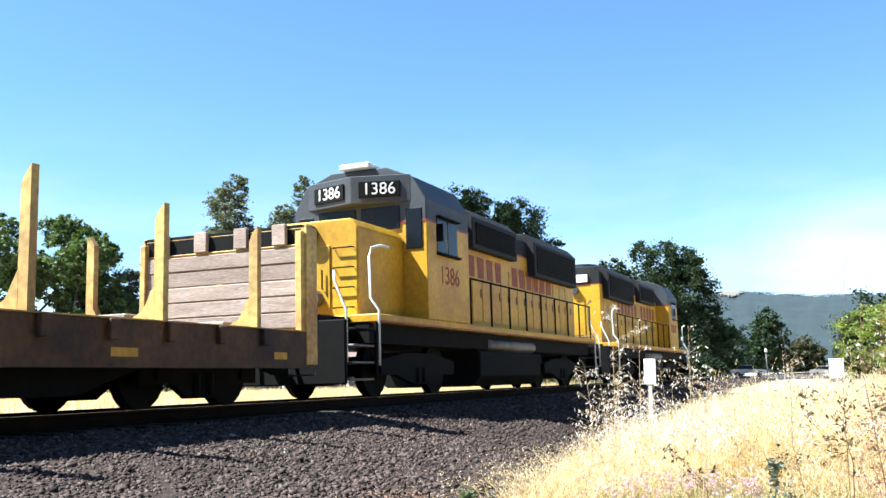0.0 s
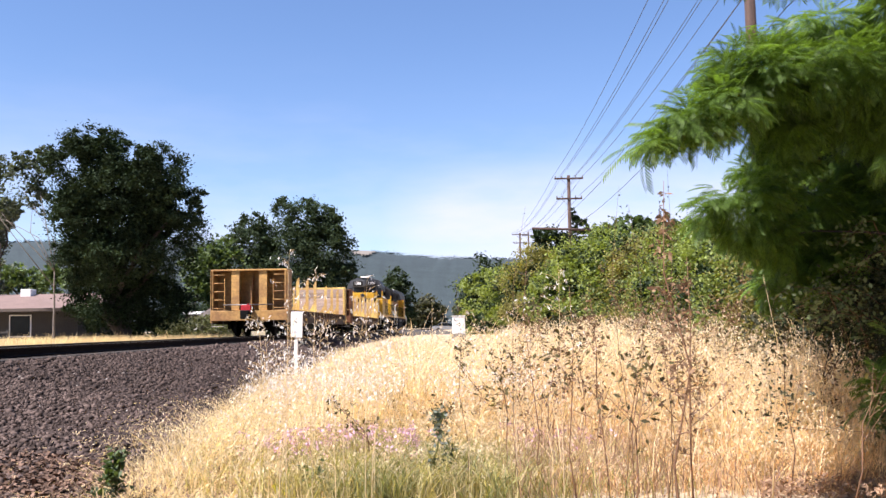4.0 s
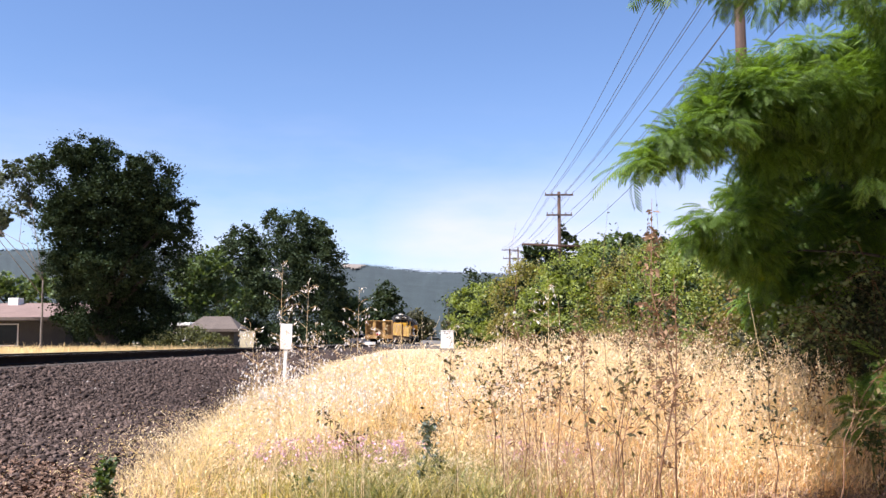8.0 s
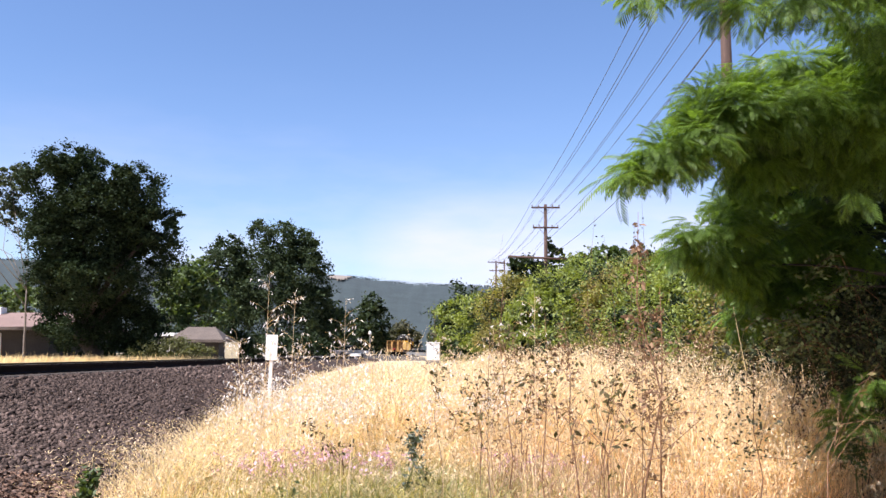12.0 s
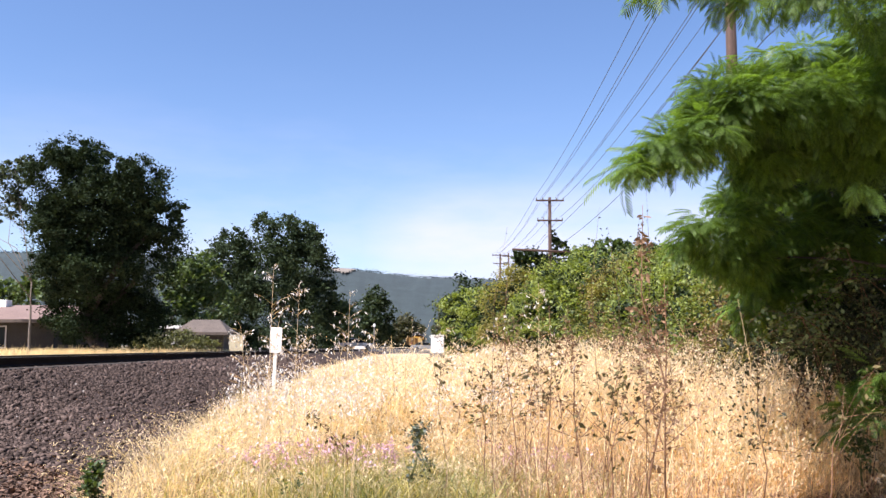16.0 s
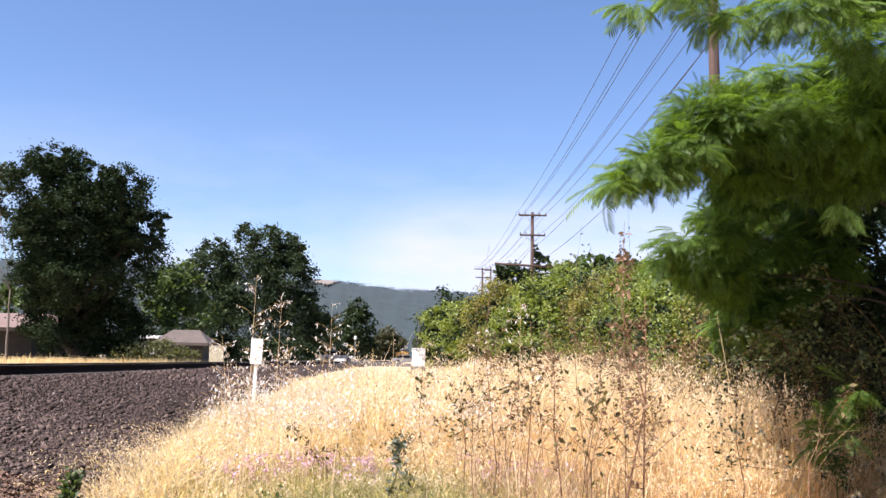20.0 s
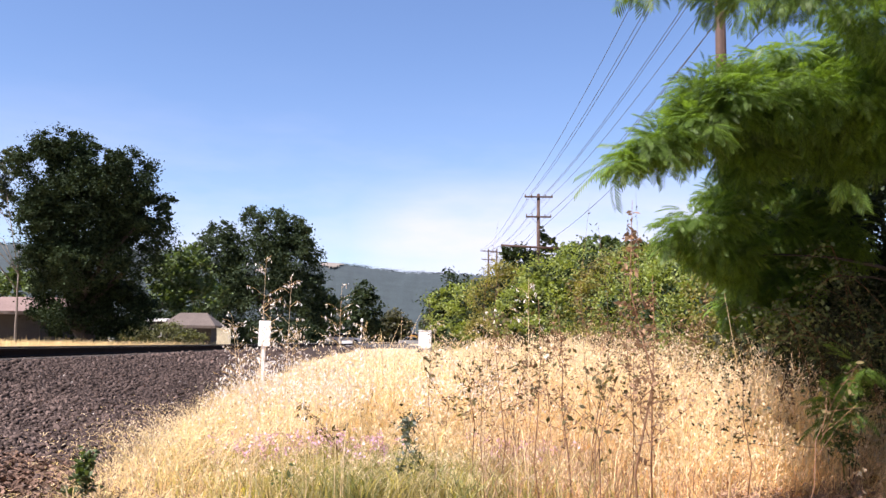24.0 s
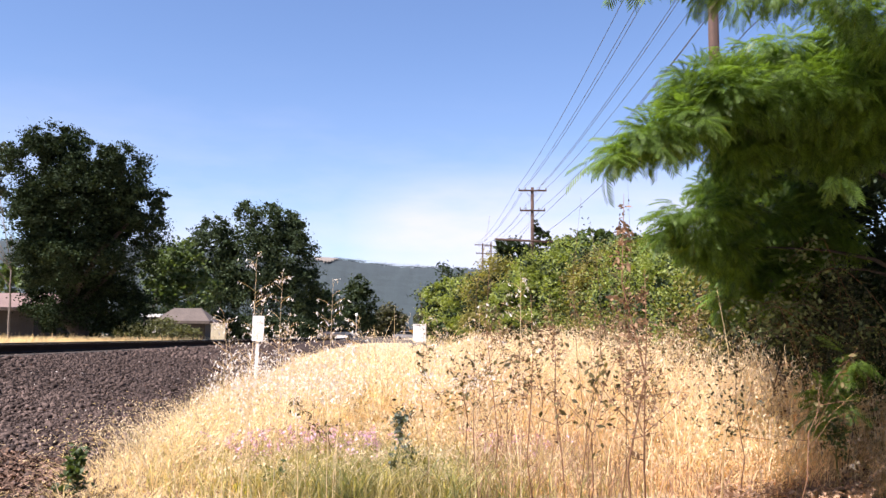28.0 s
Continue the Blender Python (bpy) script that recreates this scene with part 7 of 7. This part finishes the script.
house("shed", (-17.26, 62.00, 1.40)[0], (-14.38, 62.00, 1.39)[0], 62, 64.4, 0.73, 1.15, 0.85, ROOF, WALL, "small shed with a brown shingle roof", ((1.0, 0.7, 0.4, 0.5),), 0.55, 0.35, ROOF)
house("outbuilding", (-18.96, 64.00, 1.41)[0], (-17.97, 64.00, 1.41)[0], 64, 68, 0.73, 1.60, 0.06, WHITE, WALL, "grey outbuilding with a flat white roof", ((0.3, 0.5, 0.6, 0.5),), 0.0, 0.15)
panel = thing("cream_panel", pose((-13.31, 61.00, 1.39)[0], 61, 0.70), "cream painted garden door panel", "panel")
bm = bmesh.new()
box(bm, -0.45, 0.45, -0.03, 0.03, -0.1, 1.12)
part("board", bm, WALL_CREAM, panel, bevel=0.01)
bm = bmesh.new()
box(bm, -0.48, 0.48, -0.05, 0.05, 1.121, 1.17)
part("cap", bm, WALL_CREAM, panel)
fp = thing("fence_post", pose((-28.58, 60.00, 4.28)[0] - 1.2, 60, 0.4), "tall dark wooden pole near the house", "pole")
bm = bmesh.new()
tube(bm, [(0, 0, -0.2), (0, 0, 6.6)], [0.12, 0.09], 8)
part("pole", bm, POLE_WOOD, fp, smooth=True)

# dry grass beyond the track
rng = np.random.default_rng(12)
n = 34000
x = rng.uniform(-46, -11.2, n)
y = rng.uniform(8, 54, n)
ok = (y > 20) | (x < -11.8)
x, y = x[ok], y[ok]
h = rng.uniform(0.10, 0.34, len(x)) * (1 + 0.5 * (rng.uniform(size=len(x)) < 0.08))
me, tip, mid = stems("far_dry_grass", x, y, h, 0.016, STRAW, rng, 0.25, np.full(len(x), 0.72))
tagged(new("far_dry_grass", me), "pale dry grass beyond the track", "grass", kind="stuff")

# ---------------------------------------------------------------- ballast stones and ties
bm = bmesh.new()
box(bm, -1.3, 1.3, -0.11, 0.11, -0.34, -0.175)
TIE_MESH = finish("tie", bm, TIE, 0.012)
for k in range(150):
    y = -14 + 0.5 * k
    shared("tie", TIE_MESH, track, pose(random.uniform(-0.03, 0.03), y, 0, 0, 0, random.uniform(-1, 1)))

rng = np.random.default_rng(55)
OCT = np.array([(1, 0, 0), (-1, 0, 0), (0, 1, 0), (0, -1, 0), (0, 0, 1), (0, 0, -1)], float)
OCT_F = np.array([(0, 2, 4), (2, 1, 4), (1, 3, 4), (3, 0, 4), (2, 0, 5), (1, 2, 5), (3, 1, 5), (0, 3, 5)])


def stones(name, x, y, size, mat):
    n = len(x)
    z = np.array([ground_z(a, b) for a, b in zip(x, y)])
    v = OCT[None] * rng.uniform(0.55, 1.15, (n, 6, 1)) * size[:, None, None]
    v = v + rng.normal(size=v.shape) * 0.22 * size[:, None, None]
    q, r = np.linalg.qr(rng.normal(size=(n, 3, 3)))
    v = v @ q
    v[..., 2] *= 0.8
    v += np.stack([x, y, z + size * 0.25], 1)[:, None]
    f = (np.arange(n)[:, None, None] * 6 + OCT_F[None]).reshape(-1, 3)
    return mesh_from(name, v.reshape(-1, 3), f, mat)


def gravel(n, y0, y1, lo, hi):
    y = rng.uniform(y0, y1, n)
    e = np.array([verge(q) for q in y])
    x = e + 0.25 - (e + 0.25 + 7.65) * rng.uniform(size=n) ** 0.85
    return x, y, rng.uniform(lo, hi, n) * (1 + 0.8 * (rng.uniform(size=n) < 0.04))


for n, y0, y1, lo, hi in ((32000, 4.0, 13.0, 0.011, 0.034), (20000, 13.0, 24.0, 0.018, 0.040), (9000, 24.0, 48.0, 0.03, 0.06)):
    x, y, s = gravel(n, y0, y1, lo, hi)
    ob = new("ballast_stones", stones("ballast_stones", x, y, s, STONE))
    tagged(ob, "loose crushed grey-brown ballast stones", "stones", kind="stuff")
pale = material("pale_stone", (0.352, 0.32, 0.288), (0.243, 0.211, 0.185), 6.0, 0.9, island=0.3, spec=0.1)
x, y, q = gravel(150, 6.5, 22.0, 0.018, 0.032)
tagged(new("pale_stones", stones("pale_stones", x, y, q, pale)), "few pale stones among the ballast", "stones", kind="stuff")
x = rng.uniform(-10.4, -6.7, 9000)
y = rng.uniform(2, 40, 9000)
ob = new("crib_ballast", stones("crib_ballast", x, y, rng.uniform(0.02, 0.045, 9000), STONE))
tagged(ob, "ballast stones packed between the ties", "stones", kind="stuff")
# single stones nearest the standing place, each its own piece of the bed
shapes = []
for k in range(12):
    me = stones("stone", np.zeros(1), np.full(1, 5.0), np.array([0.04]), STONE)
    co = np.array([v.co[:] for v in me.vertices]) - (0, 5.0, ground_z(0, 5.0) + 0.01)
    me.vertices.foreach_set("co", co.astype(np.float32).ravel())
    shapes.append(me)
for k in range(290):
    y = rng.uniform(6.6, 9.0)
    x = verge(y) - rng.uniform(0.1, 1.9)
    shared("stone", shapes[k % 12], ballast_bed, pose(x, y, ground_z(x, y) + 0.012, 0, 0, rng.uniform(0, 360)))


def motions():
    ROWS = [(0.0, -25.85), (0.5, -17.35), (1.0, -9.2), (2.0, 6.6), (2.5, 14.6), (3.0, 22.5), (3.5, 30.2), (6.0, 73.0), (8.0, 108.0), (11.0, 160.5), (14.0, 213.0), (21.0, 336.0), (28.0, 459.0)]
    for ob, ahead, turn in train:
        walk(ob, [(t, pose(TRACK_X, y + ahead, RAIL_Z, 0, 0, turn)) for t, y in ROWS])
    # the wheels roll: one row for each film frame
    times = [k / FPS for k in range(28 * FPS + 1)]
    gone = np.interp(times, [t for t, _ in ROWS], [y for _, y in ROWS])
    for ob, radius, y in WHEELS:
        back = -1 if ob.parent.parent == LOCO_B else 1
        walk(ob, [(t, Matrix.Translation((0, y, radius)) @ Matrix.Rotation(-back * d / radius, 4, "X")) for t, d in zip(times, gone)])


motions()
